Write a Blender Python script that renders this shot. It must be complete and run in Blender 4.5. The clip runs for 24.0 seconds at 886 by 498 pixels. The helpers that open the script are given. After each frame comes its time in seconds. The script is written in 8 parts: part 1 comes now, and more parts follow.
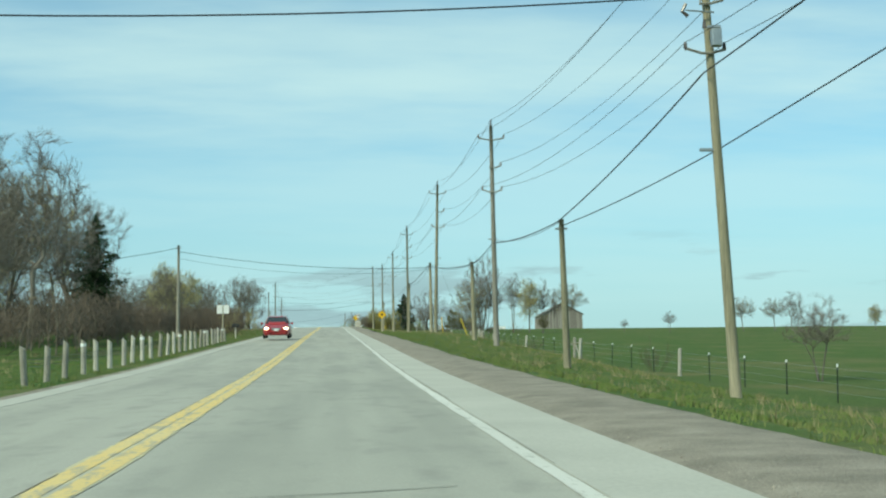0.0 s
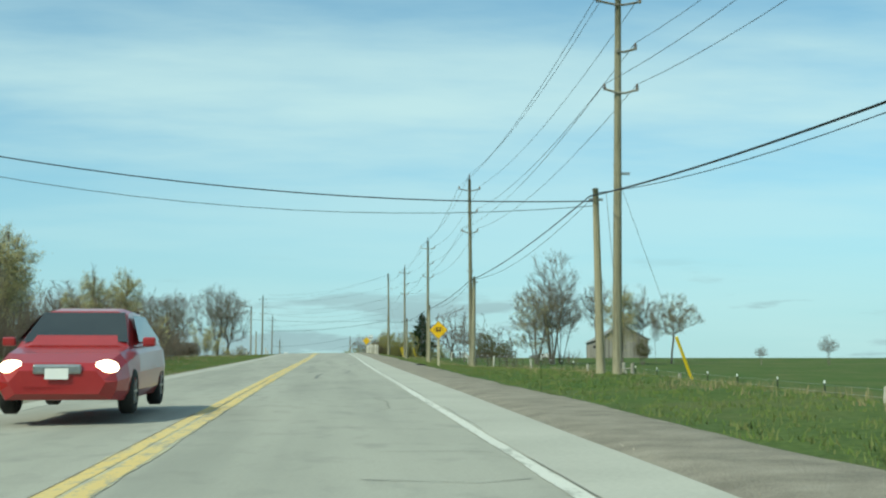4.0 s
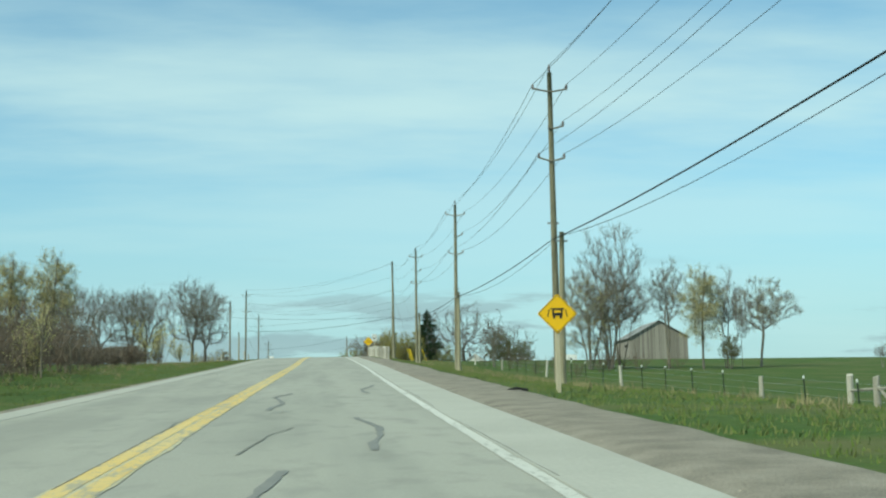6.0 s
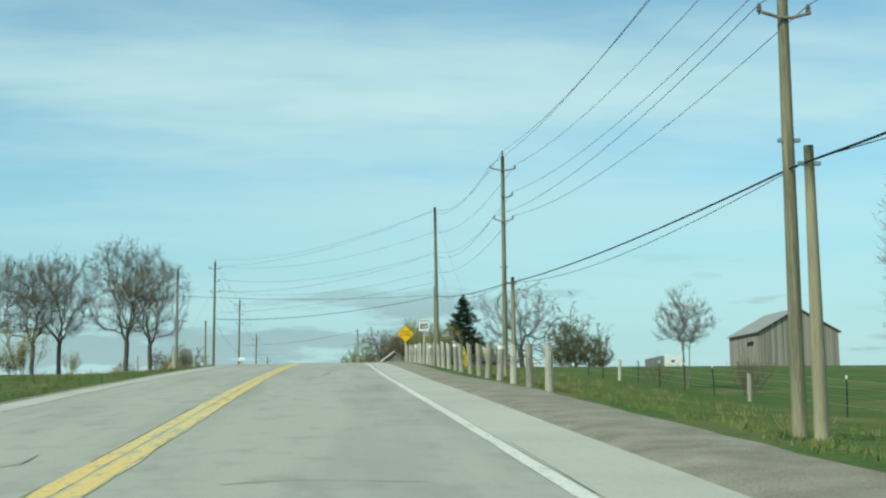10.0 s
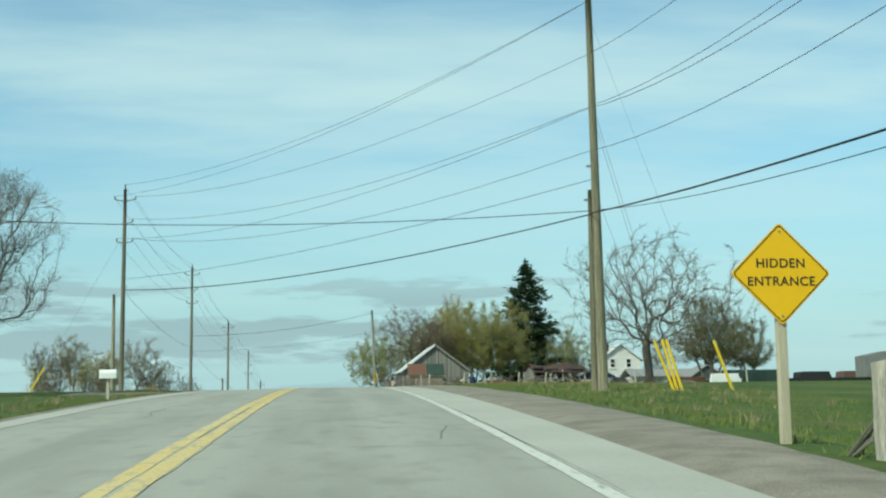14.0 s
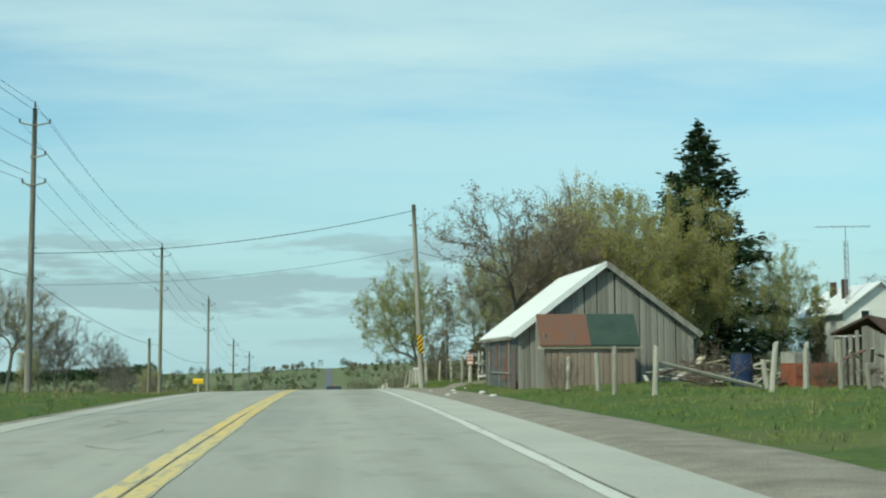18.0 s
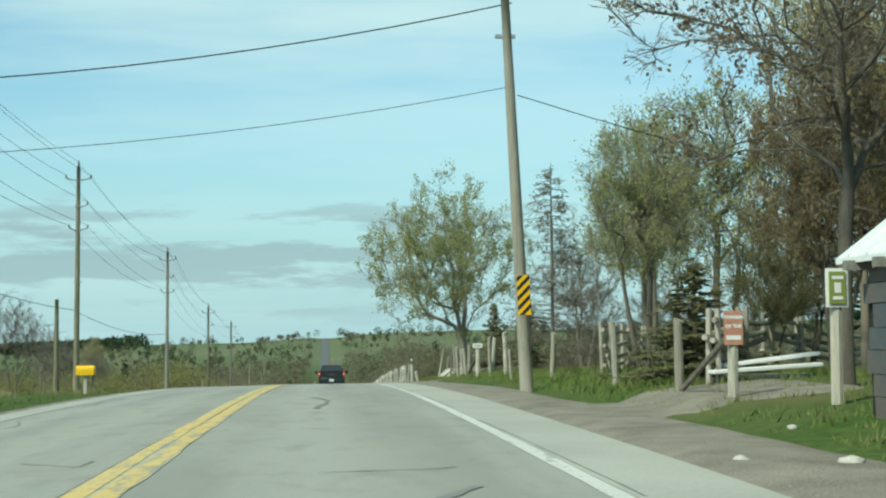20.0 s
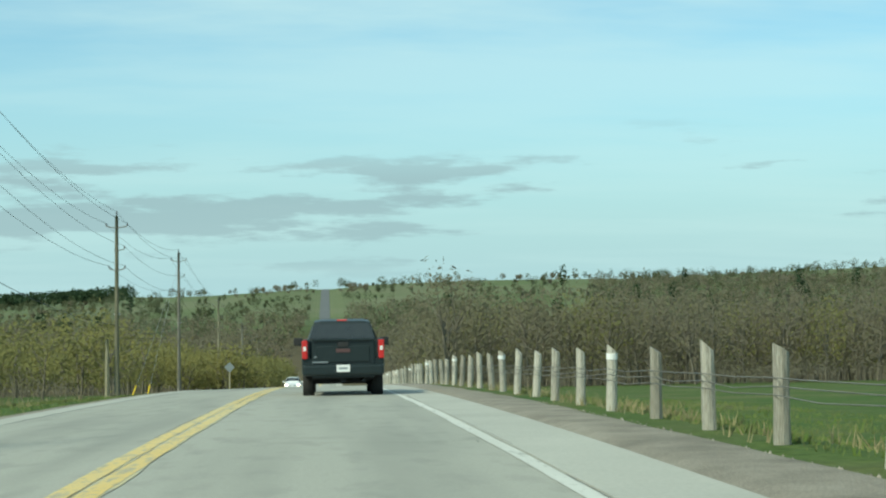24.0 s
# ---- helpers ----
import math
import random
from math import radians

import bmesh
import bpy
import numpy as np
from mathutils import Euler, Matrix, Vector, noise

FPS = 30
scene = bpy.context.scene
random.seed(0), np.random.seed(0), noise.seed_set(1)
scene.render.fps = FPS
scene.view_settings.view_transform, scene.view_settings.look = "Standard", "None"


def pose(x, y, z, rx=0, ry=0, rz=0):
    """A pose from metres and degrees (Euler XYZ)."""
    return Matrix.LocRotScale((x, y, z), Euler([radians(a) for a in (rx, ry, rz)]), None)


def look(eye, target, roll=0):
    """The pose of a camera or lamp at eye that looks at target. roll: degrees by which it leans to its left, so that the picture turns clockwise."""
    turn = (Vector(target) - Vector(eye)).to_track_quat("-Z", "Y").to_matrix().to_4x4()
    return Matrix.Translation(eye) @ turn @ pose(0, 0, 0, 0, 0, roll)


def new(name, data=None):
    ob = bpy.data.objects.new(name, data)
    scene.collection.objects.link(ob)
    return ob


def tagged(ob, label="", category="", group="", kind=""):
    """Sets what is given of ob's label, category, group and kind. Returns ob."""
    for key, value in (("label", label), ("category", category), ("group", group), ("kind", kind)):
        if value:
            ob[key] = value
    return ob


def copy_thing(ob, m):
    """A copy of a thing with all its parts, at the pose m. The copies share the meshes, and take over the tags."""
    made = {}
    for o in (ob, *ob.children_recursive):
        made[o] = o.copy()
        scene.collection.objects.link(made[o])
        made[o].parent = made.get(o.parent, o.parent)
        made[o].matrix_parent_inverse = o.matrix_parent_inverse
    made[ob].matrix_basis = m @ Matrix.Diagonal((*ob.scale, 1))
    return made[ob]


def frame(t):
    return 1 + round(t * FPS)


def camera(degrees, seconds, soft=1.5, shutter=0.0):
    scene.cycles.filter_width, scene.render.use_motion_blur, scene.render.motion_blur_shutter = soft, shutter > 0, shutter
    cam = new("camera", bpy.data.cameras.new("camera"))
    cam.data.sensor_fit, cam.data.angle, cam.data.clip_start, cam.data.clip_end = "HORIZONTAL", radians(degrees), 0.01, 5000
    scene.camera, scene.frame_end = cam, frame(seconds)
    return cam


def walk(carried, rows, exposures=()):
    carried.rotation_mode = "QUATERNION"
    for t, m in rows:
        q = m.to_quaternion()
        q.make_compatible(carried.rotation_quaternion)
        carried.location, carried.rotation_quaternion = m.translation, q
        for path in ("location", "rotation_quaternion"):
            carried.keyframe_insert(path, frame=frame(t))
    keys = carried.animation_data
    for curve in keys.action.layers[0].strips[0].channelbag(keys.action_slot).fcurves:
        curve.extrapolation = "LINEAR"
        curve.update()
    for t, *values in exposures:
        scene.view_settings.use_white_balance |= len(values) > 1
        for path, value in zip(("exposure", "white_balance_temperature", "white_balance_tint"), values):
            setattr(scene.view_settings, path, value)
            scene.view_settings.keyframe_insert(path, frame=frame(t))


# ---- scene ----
cam = camera(38.335, 24.0, soft=2.15)
PATH = [
    (0.0, pose(-0.091, 0.000, 1.100, 96.502, 0.797, -4.995)),
    (0.5, pose(-0.048, 8.178, 1.458, 96.868, 0.809, -5.111)),
    (1.0, pose(-0.006, 16.377, 1.860, 97.133, 0.866, -5.082)),
    (1.5, pose(0.026, 24.600, 2.301, 97.314, 0.870, -4.994)),
    (2.0, pose(0.033, 32.852, 2.774, 97.409, 0.723, -4.938)),
    (2.5, pose(0.029, 41.126, 3.264, 97.540, 0.646, -4.915)),
    (3.0, pose(0.010, 49.411, 3.760, 97.626, 0.492, -4.910)),
    (3.5, pose(-0.015, 57.698, 4.257, 97.668, 0.332, -4.919)),
    (4.0, pose(-0.039, 65.979, 4.754, 97.668, 0.238, -4.935)),
    (4.5, pose(-0.053, 74.251, 5.250, 97.626, 0.294, -4.954)),
    (5.0, pose(-0.049, 82.511, 5.746, 97.545, 0.609, -4.970)),
    (5.5, pose(-0.036, 90.760, 6.243, 97.613, 0.868, -5.050)),
    (6.0, pose(-0.026, 99.000, 6.742, 97.691, 0.817, -5.148)),
    (6.5, pose(-0.017, 107.236, 7.239, 97.717, 0.524, -5.045)),
    (7.0, pose(-0.014, 115.476, 7.728, 97.647, 0.328, -4.939)),
    (7.5, pose(0.013, 123.724, 8.208, 97.416, 0.457, -4.847)),
    (8.0, pose(0.063, 131.978, 8.685, 97.303, 0.822, -4.906)),
    (8.5, pose(0.122, 140.236, 9.167, 97.341, 1.197, -5.035)),
    (9.0, pose(0.154, 148.494, 9.664, 97.563, 1.156, -5.100)),
    (9.5, pose(0.138, 156.755, 10.171, 97.574, 0.736, -5.030)),
    (10.0, pose(0.107, 165.018, 10.679, 97.507, 0.497, -4.947)),
    (10.5, pose(0.066, 173.283, 11.183, 97.409, 0.405, -4.865)),
    (11.0, pose(0.023, 181.553, 11.682, 97.329, 0.424, -4.798)),
    (11.5, pose(-0.019, 189.828, 12.177, 97.313, 0.527, -4.762)),
    (12.0, pose(-0.057, 198.112, 12.667, 97.411, 0.695, -4.769)),
    (12.5, pose(-0.083, 206.406, 13.153, 97.500, 0.787, -4.735)),
    (13.0, pose(-0.093, 214.711, 13.628, 97.507, 0.741, -4.730)),
    (13.5, pose(-0.062, 223.016, 14.082, 97.358, 0.764, -4.816)),
    (14.0, pose(0.003, 231.313, 14.510, 96.992, 0.743, -4.919)),
    (14.5, pose(0.034, 239.607, 14.907, 96.805, 0.705, -4.971)),
    (15.0, pose(0.045, 247.904, 15.268, 96.583, 0.675, -4.963)),
    (15.5, pose(0.041, 256.204, 15.590, 96.422, 0.509, -4.883)),
    (16.0, pose(0.039, 264.511, 15.866, 96.043, 0.301, -4.778)),
    (16.5, pose(0.032, 272.823, 16.097, 95.680, 0.188, -4.744)),
    (17.0, pose(0.030, 281.138, 16.284, 95.469, 0.181, -4.773)),
    (17.5, pose(0.029, 289.457, 16.426, 95.304, 0.245, -4.910)),
    (18.0, pose(0.030, 297.783, 16.525, 95.005, 0.322, -4.987)),
    (18.5, pose(0.031, 306.113, 16.584, 94.631, 0.394, -5.028)),
    (19.0, pose(0.035, 314.445, 16.609, 94.239, 0.457, -5.053)),
    (19.5, pose(0.039, 322.774, 16.607, 93.886, 0.517, -5.086)),
    (20.0, pose(0.041, 331.093, 16.583, 93.630, 0.582, -5.147)),
    (20.5, pose(0.039, 339.393, 16.536, 93.448, 0.401, -5.117)),
    (21.0, pose(0.019, 347.665, 16.455, 93.193, 0.197, -5.154)),
    (21.5, pose(0.017, 355.897, 16.320, 92.942, 0.227, -5.137)),
    (22.0, pose(0.015, 364.089, 16.126, 92.518, 0.416, -5.081)),
    (22.5, pose(0.001, 372.251, 15.885, 92.176, 0.580, -5.063)),
    (23.0, pose(-0.035, 380.398, 15.608, 91.932, 0.567, -5.050)),
    (23.5, pose(-0.048, 388.538, 15.291, 91.845, 0.601, -5.114)),
    (24.0, pose(-0.055, 396.671, 14.936, 91.503, 0.696, -5.168)),
]
walk(cam, PATH, [(0.0, 0.32, 6500, -9), (17.0, 0.28, 6520, -8), (20.0, 0.37, 6520, -8), (21.0, 0.42, 6550, -7), (22.5, 0.46, 6550, -7), (24.0, 0.36, 6530, -8)])

# ---- light ----
SUN_DIR = Vector((0.62, 0.50, -0.76)).normalized()      # the way the light travels
world = bpy.data.worlds.new("sky")
scene.world = world
world.use_nodes = True


def build_sky(wt):
    n, l = wt.nodes, wt.links
    n.clear()
    out, bg = n.new("ShaderNodeOutputWorld"), n.new("ShaderNodeBackground")
    sky = n.new("ShaderNodeTexSky")
    sky.sky_type, sky.sun_disc = "NISHITA", False
    sky.sun_elevation = math.asin(-SUN_DIR.z)
    sky.sun_rotation = math.atan2(-SUN_DIR.x, -SUN_DIR.y)
    sky.air_density, sky.dust_density, sky.ozone_density = 1.0, 0.6, 1.6
    co = n.new("ShaderNodeTexCoord")
    sep = n.new("ShaderNodeSeparateXYZ")
    l.new(co.outputs["Generated"], sep.inputs[0])
    # clouds lie on a flat layer: the view direction over its height
    hgt = n.new("ShaderNodeMath"); hgt.operation = "MAXIMUM"; hgt.inputs[1].default_value = 0.0
    l.new(sep.outputs[2], hgt.inputs[0])
    add = n.new("ShaderNodeMath"); add.operation = "ADD"; add.inputs[1].default_value = 0.10
    l.new(hgt.outputs[0], add.inputs[0])
    comb = n.new("ShaderNodeCombineXYZ")
    for i in (0, 1):
        d = n.new("ShaderNodeMath"); d.operation = "DIVIDE"
        l.new(sep.outputs[i], d.inputs[0]); l.new(add.outputs[0], d.inputs[1]); l.new(d.outputs[0], comb.inputs[i])

    def layer(scale, sx, sy, detail, lo, hi, off):
        mp = n.new("ShaderNodeMapping")
        mp.inputs["Scale"].default_value = (sx, sy, 1)
        mp.inputs["Location"].default_value = off
        l.new(comb.outputs[0], mp.inputs["Vector"])
        t = n.new("ShaderNodeTexNoise")
        t.inputs["Scale"].default_value, t.inputs["Detail"].default_value, t.inputs["Roughness"].default_value = scale, detail, 0.55
        l.new(mp.outputs[0], t.inputs["Vector"])
        r = n.new("ShaderNodeMapRange"); r.interpolation_type = "SMOOTHSTEP"
        r.inputs["From Min"].default_value, r.inputs["From Max"].default_value = lo, hi
        l.new(t.outputs["Fac"], r.inputs["Value"])
        return r.outputs[0]

    tint = n.new("ShaderNodeMix"); tint.data_type = "RGBA"; tint.blend_type = "MULTIPLY"; tint.inputs["Factor"].default_value = 1
    l.new(sky.outputs[0], tint.inputs["A"]); tint.inputs["B"].default_value = (0.77, 1.05, 1.085, 1)
    # haze low down, thin high cloud above it
    haze = n.new("ShaderNodeMapRange"); haze.interpolation_type = "SMOOTHSTEP"
    haze.inputs["From Min"].default_value, haze.inputs["From Max"].default_value = 0.25, 0.0
    haze.inputs["To Min"].default_value, haze.inputs["To Max"].default_value = 0.0, 0.92
    l.new(sep.outputs[2], haze.inputs["Value"])
    mixh = n.new("ShaderNodeMix"); mixh.data_type = "RGBA"
    l.new(haze.outputs[0], mixh.inputs["Factor"]); l.new(tint.outputs["Result"], mixh.inputs["A"]); mixh.inputs["B"].default_value = (3.1, 4.4, 5.12, 1)
    veil0 = layer(0.75, 0.45, 1.0, 9, 0.40, 0.64, (1.62, 0.4, 0))
    high = n.new("ShaderNodeValToRGB"); e = high.color_ramp.elements
    e[0].position, e[0].color = 0.0, (0.25, 0.25, 0.25, 1)
    e[1].position, e[1].color = 0.32, (0.8, 0.8, 0.8, 1)
    for pos, v in ((0.12, 0.30), (0.17, 0.55), (0.23, 1.0)):
        k = e.new(pos); k.color = (v, v, v, 1)
    l.new(sep.outputs[2], high.inputs[0])
    vm = n.new("ShaderNodeMath"); vm.operation = "MULTIPLY"
    l.new(veil0, vm.inputs[0]); l.new(high.outputs[0], vm.inputs[1])
    veil = vm.outputs[0]
    mix1 = n.new("ShaderNodeMix"); mix1.data_type = "RGBA"
    l.new(mixh.outputs["Result"], mix1.inputs["A"]); mix1.inputs["B"].default_value = (4.8, 5.95, 6.35, 1)
    f1 = n.new("ShaderNodeMath"); f1.operation = "MULTIPLY_ADD"; f1.inputs[1].default_value = 0.72; f1.inputs[2].default_value = 0.09
    l.new(veil, f1.inputs[0]); l.new(f1.outputs[0], mix1.inputs["Factor"])
    # low grey banks near the horizon
    mp = n.new("ShaderNodeMapping"); mp.inputs["Scale"].default_value = (1.0, 1.0, 6.5); mp.inputs["Location"].default_value = (0.35, 0.1, 0.42)
    l.new(co.outputs["Generated"], mp.inputs["Vector"])
    t = n.new("ShaderNodeTexNoise"); t.inputs["Scale"].default_value, t.inputs["Detail"].default_value, t.inputs["Roughness"].default_value = 4.6, 7, 0.60
    l.new(mp.outputs[0], t.inputs["Vector"])
    r = n.new("ShaderNodeMapRange"); r.interpolation_type = "SMOOTHSTEP"
    r.inputs["From Min"].default_value, r.inputs["From Max"].default_value = 0.52, 0.60
    # the bank lies ahead, a little to the left
    off = n.new("ShaderNodeVectorMath"); off.operation = "SUBTRACT"; off.inputs[1].default_value = (-0.02, 1.0, 0.062)
    l.new(co.outputs["Generated"], off.inputs[0])
    scl = n.new("ShaderNodeVectorMath"); scl.operation = "MULTIPLY"; scl.inputs[1].default_value = (4.6, 0.0, 22.0)
    l.new(off.outputs[0], scl.inputs[0])
    ln = n.new("ShaderNodeVectorMath"); ln.operation = "LENGTH"; l.new(scl.outputs[0], ln.inputs[0])
    lift = n.new("ShaderNodeMapRange"); lift.inputs["From Min"].default_value, lift.inputs["From Max"].default_value = 0.0, 1.6
    lift.inputs["To Min"].default_value, lift.inputs["To Max"].default_value = 0.10, -0.06
    l.new(ln.outputs["Value"], lift.inputs["Value"])
    ad = n.new("ShaderNodeMath"); l.new(t.outputs["Fac"], ad.inputs[0]); l.new(lift.outputs[0], ad.inputs[1])
    l.new(ad.outputs[0], r.inputs["Value"])
    band = n.new("ShaderNodeValToRGB"); e = band.color_ramp.elements
    e[0].position, e[0].color = 0.0, (0.1, 0.1, 0.1, 1)
    e[1].position, e[1].color = 0.13, (0, 0, 0, 1)
    for pos, v in ((0.03, 0.7), (0.08, 0.8)):
        k = e.new(pos); k.color = (v, v, v, 1)
    l.new(sep.outputs[2], band.inputs[0])
    m2 = n.new("ShaderNodeMath"); m2.operation = "MULTIPLY"
    l.new(r.outputs[0], m2.inputs[0]); l.new(band.outputs[0], m2.inputs[1])
    mix2 = n.new("ShaderNodeMix"); mix2.data_type = "RGBA"
    l.new(m2.outputs[0], mix2.inputs["Factor"]); l.new(mix1.outputs["Result"], mix2.inputs["A"])
    mix2.inputs["B"].default_value = (2.5, 3.3, 3.8, 1)
    l.new(mix2.outputs["Result"], bg.inputs[0])
    bg.inputs[1].default_value = 0.115
    l.new(bg.outputs[0], out.inputs[0])


build_sky(world.node_tree)
sun_data = bpy.data.lights.new("sun", "SUN")
sun_data.energy, sun_data.angle, sun_data.color = 3.1, radians(4.0), (1.0, 0.925, 0.78)
sun = new("sun", sun_data)
sun.matrix_world = look((0, 0, 60), Vector((0, 0, 60)) + SUN_DIR)

# ---- materials ----
MATS = {}


def mat(name, col, rough=0.8, col2=None, scale=3.0, fine=40.0, bump=0.0, metal=0.0, spec=0.3, stretch=(1, 1, 1), island=0.0, rand=0.0, coat=0.0, coords="Object", thin=0.0, soft=0.0):
    """A surface with two scales of colour variation, fine relief and optional per-piece variation."""
    if name in MATS:
        return MATS[name]
    m = bpy.data.materials.new(name)
    m.use_nodes = True
    n, l = m.node_tree.nodes, m.node_tree.links
    b = n["Principled BSDF"]
    b.inputs["Roughness"].default_value, b.inputs["Metallic"].default_value = rough, metal
    b.inputs["Specular IOR Level"].default_value = spec
    b.inputs["Coat Weight"].default_value = coat
    co = n.new("ShaderNodeTexCoord")
    mp = n.new("ShaderNodeMapping"); mp.inputs["Scale"].default_value = stretch
    l.new(co.outputs[coords], mp.inputs[0])
    t1, t2 = n.new("ShaderNodeTexNoise"), n.new("ShaderNodeTexNoise")
    t1.inputs["Scale"].default_value, t1.inputs["Detail"].default_value = scale, 4
    t2.inputs["Scale"].default_value, t2.inputs["Detail"].default_value = fine, 3
    l.new(mp.outputs[0], t1.inputs["Vector"]); l.new(mp.outputs[0], t2.inputs["Vector"])
    c2 = col2 or tuple(c * 0.7 for c in col)
    mx = n.new("ShaderNodeMix"); mx.data_type = "RGBA"
    mx.inputs["A"].default_value, mx.inputs["B"].default_value = (*col, 1), (*c2, 1)
    mr = n.new("ShaderNodeMapRange"); mr.inputs["From Min"].default_value, mr.inputs["From Max"].default_value = 0.35, 0.65
    a = n.new("ShaderNodeMath"); a.operation = "MULTIPLY_ADD"; a.inputs[1].default_value = 0.45
    l.new(t2.outputs["Fac"], a.inputs[0])
    s = n.new("ShaderNodeMath"); s.operation = "MULTIPLY"; s.inputs[1].default_value = 0.55
    l.new(t1.outputs["Fac"], s.inputs[0]); l.new(s.outputs[0], a.inputs[2])
    last = a.outputs[0]
    if island or rand:
        if island:
            g = n.new("ShaderNodeNewGeometry"); src = g.outputs["Random Per Island"]
        else:
            g = n.new("ShaderNodeObjectInfo"); src = g.outputs["Random"]
        k = n.new("ShaderNodeMath"); k.operation = "MULTIPLY_ADD"; k.inputs[1].default_value = (island or rand)
        k2 = n.new("ShaderNodeMath"); k2.operation = "SUBTRACT"; k2.inputs[1].default_value = 0.5
        l.new(src, k2.inputs[0]); l.new(k2.outputs[0], k.inputs[0]); l.new(last, k.inputs[2]); last = k.outputs[0]
    l.new(last, mr.inputs["Value"]); l.new(mr.outputs[0], mx.inputs["Factor"])
    l.new(mx.outputs["Result"], b.inputs["Base Color"])
    if bump:
        bp = n.new("ShaderNodeBump"); bp.inputs["Strength"].default_value = bump; bp.inputs["Distance"].default_value = 0.02
        l.new(t2.outputs["Fac"], bp.inputs["Height"]); l.new(bp.outputs[0], b.inputs["Normal"])
    if soft:
        # small leaves together shade like a rounded mass: the normal leans towards the sky
        ge = n.new("ShaderNodeNewGeometry")
        vm = n.new("ShaderNodeMix"); vm.data_type = "VECTOR"; vm.inputs["Factor"].default_value = soft
        l.new(ge.outputs["Normal"], vm.inputs["A"]); vm.inputs["B"].default_value = (-0.35, -0.45, 0.82)
        nm = n.new("ShaderNodeVectorMath"); nm.operation = "NORMALIZE"
        l.new(vm.outputs["Result"], nm.inputs[0]); l.new(nm.outputs[0], b.inputs["Normal"])
    if thin:
        # thin leaves and sprays let light through
        tr = n.new("ShaderNodeBsdfTranslucent"); l.new(mx.outputs["Result"], tr.inputs["Color"])
        ms = n.new("ShaderNodeMixShader"); ms.inputs[0].default_value = thin
        l.new(b.outputs[0], ms.inputs[1]); l.new(tr.outputs[0], ms.inputs[2]); l.new(ms.outputs[0], n["Material Output"].inputs["Surface"])
    MATS[name] = m
    return m


def glow(name, col, power):
    m = bpy.data.materials.new(name); m.use_nodes = True
    b = m.node_tree.nodes["Principled BSDF"]
    b.inputs["Base Color"].default_value = (*col, 1)
    b.inputs["Emission Color"].default_value = (*col, 1); b.inputs["Emission Strength"].default_value = power
    return m




def road_material():
    """Old asphalt: pale worn wheel paths, grey mottling, patches of wear and fine aggregate."""
    m = bpy.data.materials.new("asphalt"); m.use_nodes = True
    n, l = m.node_tree.nodes, m.node_tree.links
    b = n["Principled BSDF"]; b.inputs["Roughness"].default_value, b.inputs["Specular IOR Level"].default_value = 0.9, 0.2
    co = n.new("ShaderNodeTexCoord")

    def fac(scale, stretch, lo, hi, detail=5):
        mp = n.new("ShaderNodeMapping"); mp.inputs["Scale"].default_value = stretch
        l.new(co.outputs["Object"], mp.inputs[0])
        t = n.new("ShaderNodeTexNoise"); t.inputs["Scale"].default_value, t.inputs["Detail"].default_value = scale, detail
        l.new(mp.outputs[0], t.inputs["Vector"])
        r = n.new("ShaderNodeMapRange"); r.inputs["From Min"].default_value, r.inputs["From Max"].default_value = lo, hi
        l.new(t.outputs["Fac"], r.inputs["Value"])
        return r.outputs[0], t.outputs["Fac"]

    def mix(f, a, c, k=1.0):
        x = n.new("ShaderNodeMix"); x.data_type = "RGBA"
        if k < 1:
            q = n.new("ShaderNodeMath"); q.operation = "MULTIPLY"; q.inputs[1].default_value = k
            l.new(f, q.inputs[0]); f = q.outputs[0]
        l.new(f, x.inputs["Factor"])
        for s, v in (("A", a), ("B", c)):
            if isinstance(v, tuple):
                x.inputs[s].default_value = (*v, 1)
            else:
                l.new(v, x.inputs[s])
        return x.outputs["Result"]

    lanes, _ = fac(1.1, (1, 0.012, 1), 0.38, 0.62, 3)
    blot, _ = fac(0.55, (1, 0.30, 1), 0.42, 0.66, 6)
    dirt, _ = fac(2.4, (1, 0.45, 1), 0.52, 0.72, 6)
    grit, h = fac(38, (1, 1, 1), 0.30, 0.70, 2)
    c = mix(lanes, (0.275, 0.275, 0.240), (0.355, 0.352, 0.305))
    c = mix(blot, c, (0.365, 0.36, 0.31), 0.7)
    c = mix(dirt, c, (0.215, 0.215, 0.19), 0.55)
    c = mix(grit, c, (0.23, 0.23, 0.205), 0.35)
    l.new(c, b.inputs["Base Color"])
    bp = n.new("ShaderNodeBump"); bp.inputs["Strength"].default_value, bp.inputs["Distance"].default_value = 0.3, 0.01
    l.new(h, bp.inputs["Height"]); l.new(bp.outputs[0], b.inputs["Normal"])
    return m


M_ASPHALT = road_material()
M_PAVED = mat("shoulder_paving", (0.425, 0.42, 0.37), 0.9, (0.34, 0.335, 0.295), 0.5, 22, 0.2, spec=0.2)
M_GRAVEL = mat("gravel", (0.31, 0.28, 0.23), 0.95, (0.165, 0.147, 0.12), 1.6, 40, 1.0, spec=0.15)
M_STONE = mat("gravel_stone", (0.33, 0.295, 0.245), 0.95, (0.19, 0.165, 0.135), 2, 20, 0, island=0.9)
M_BLADE = mat("grass_blade", (0.092, 0.14, 0.034), 0.85, (0.135, 0.15, 0.058), 0.25, 3, 0, spec=0.1, island=0.5, soft=0.75)
M_STRAW = mat("dead_grass", (0.25, 0.215, 0.12), 0.9, (0.15, 0.145, 0.075), 0.4, 5, 0, spec=0.1, island=0.8, soft=0.5)


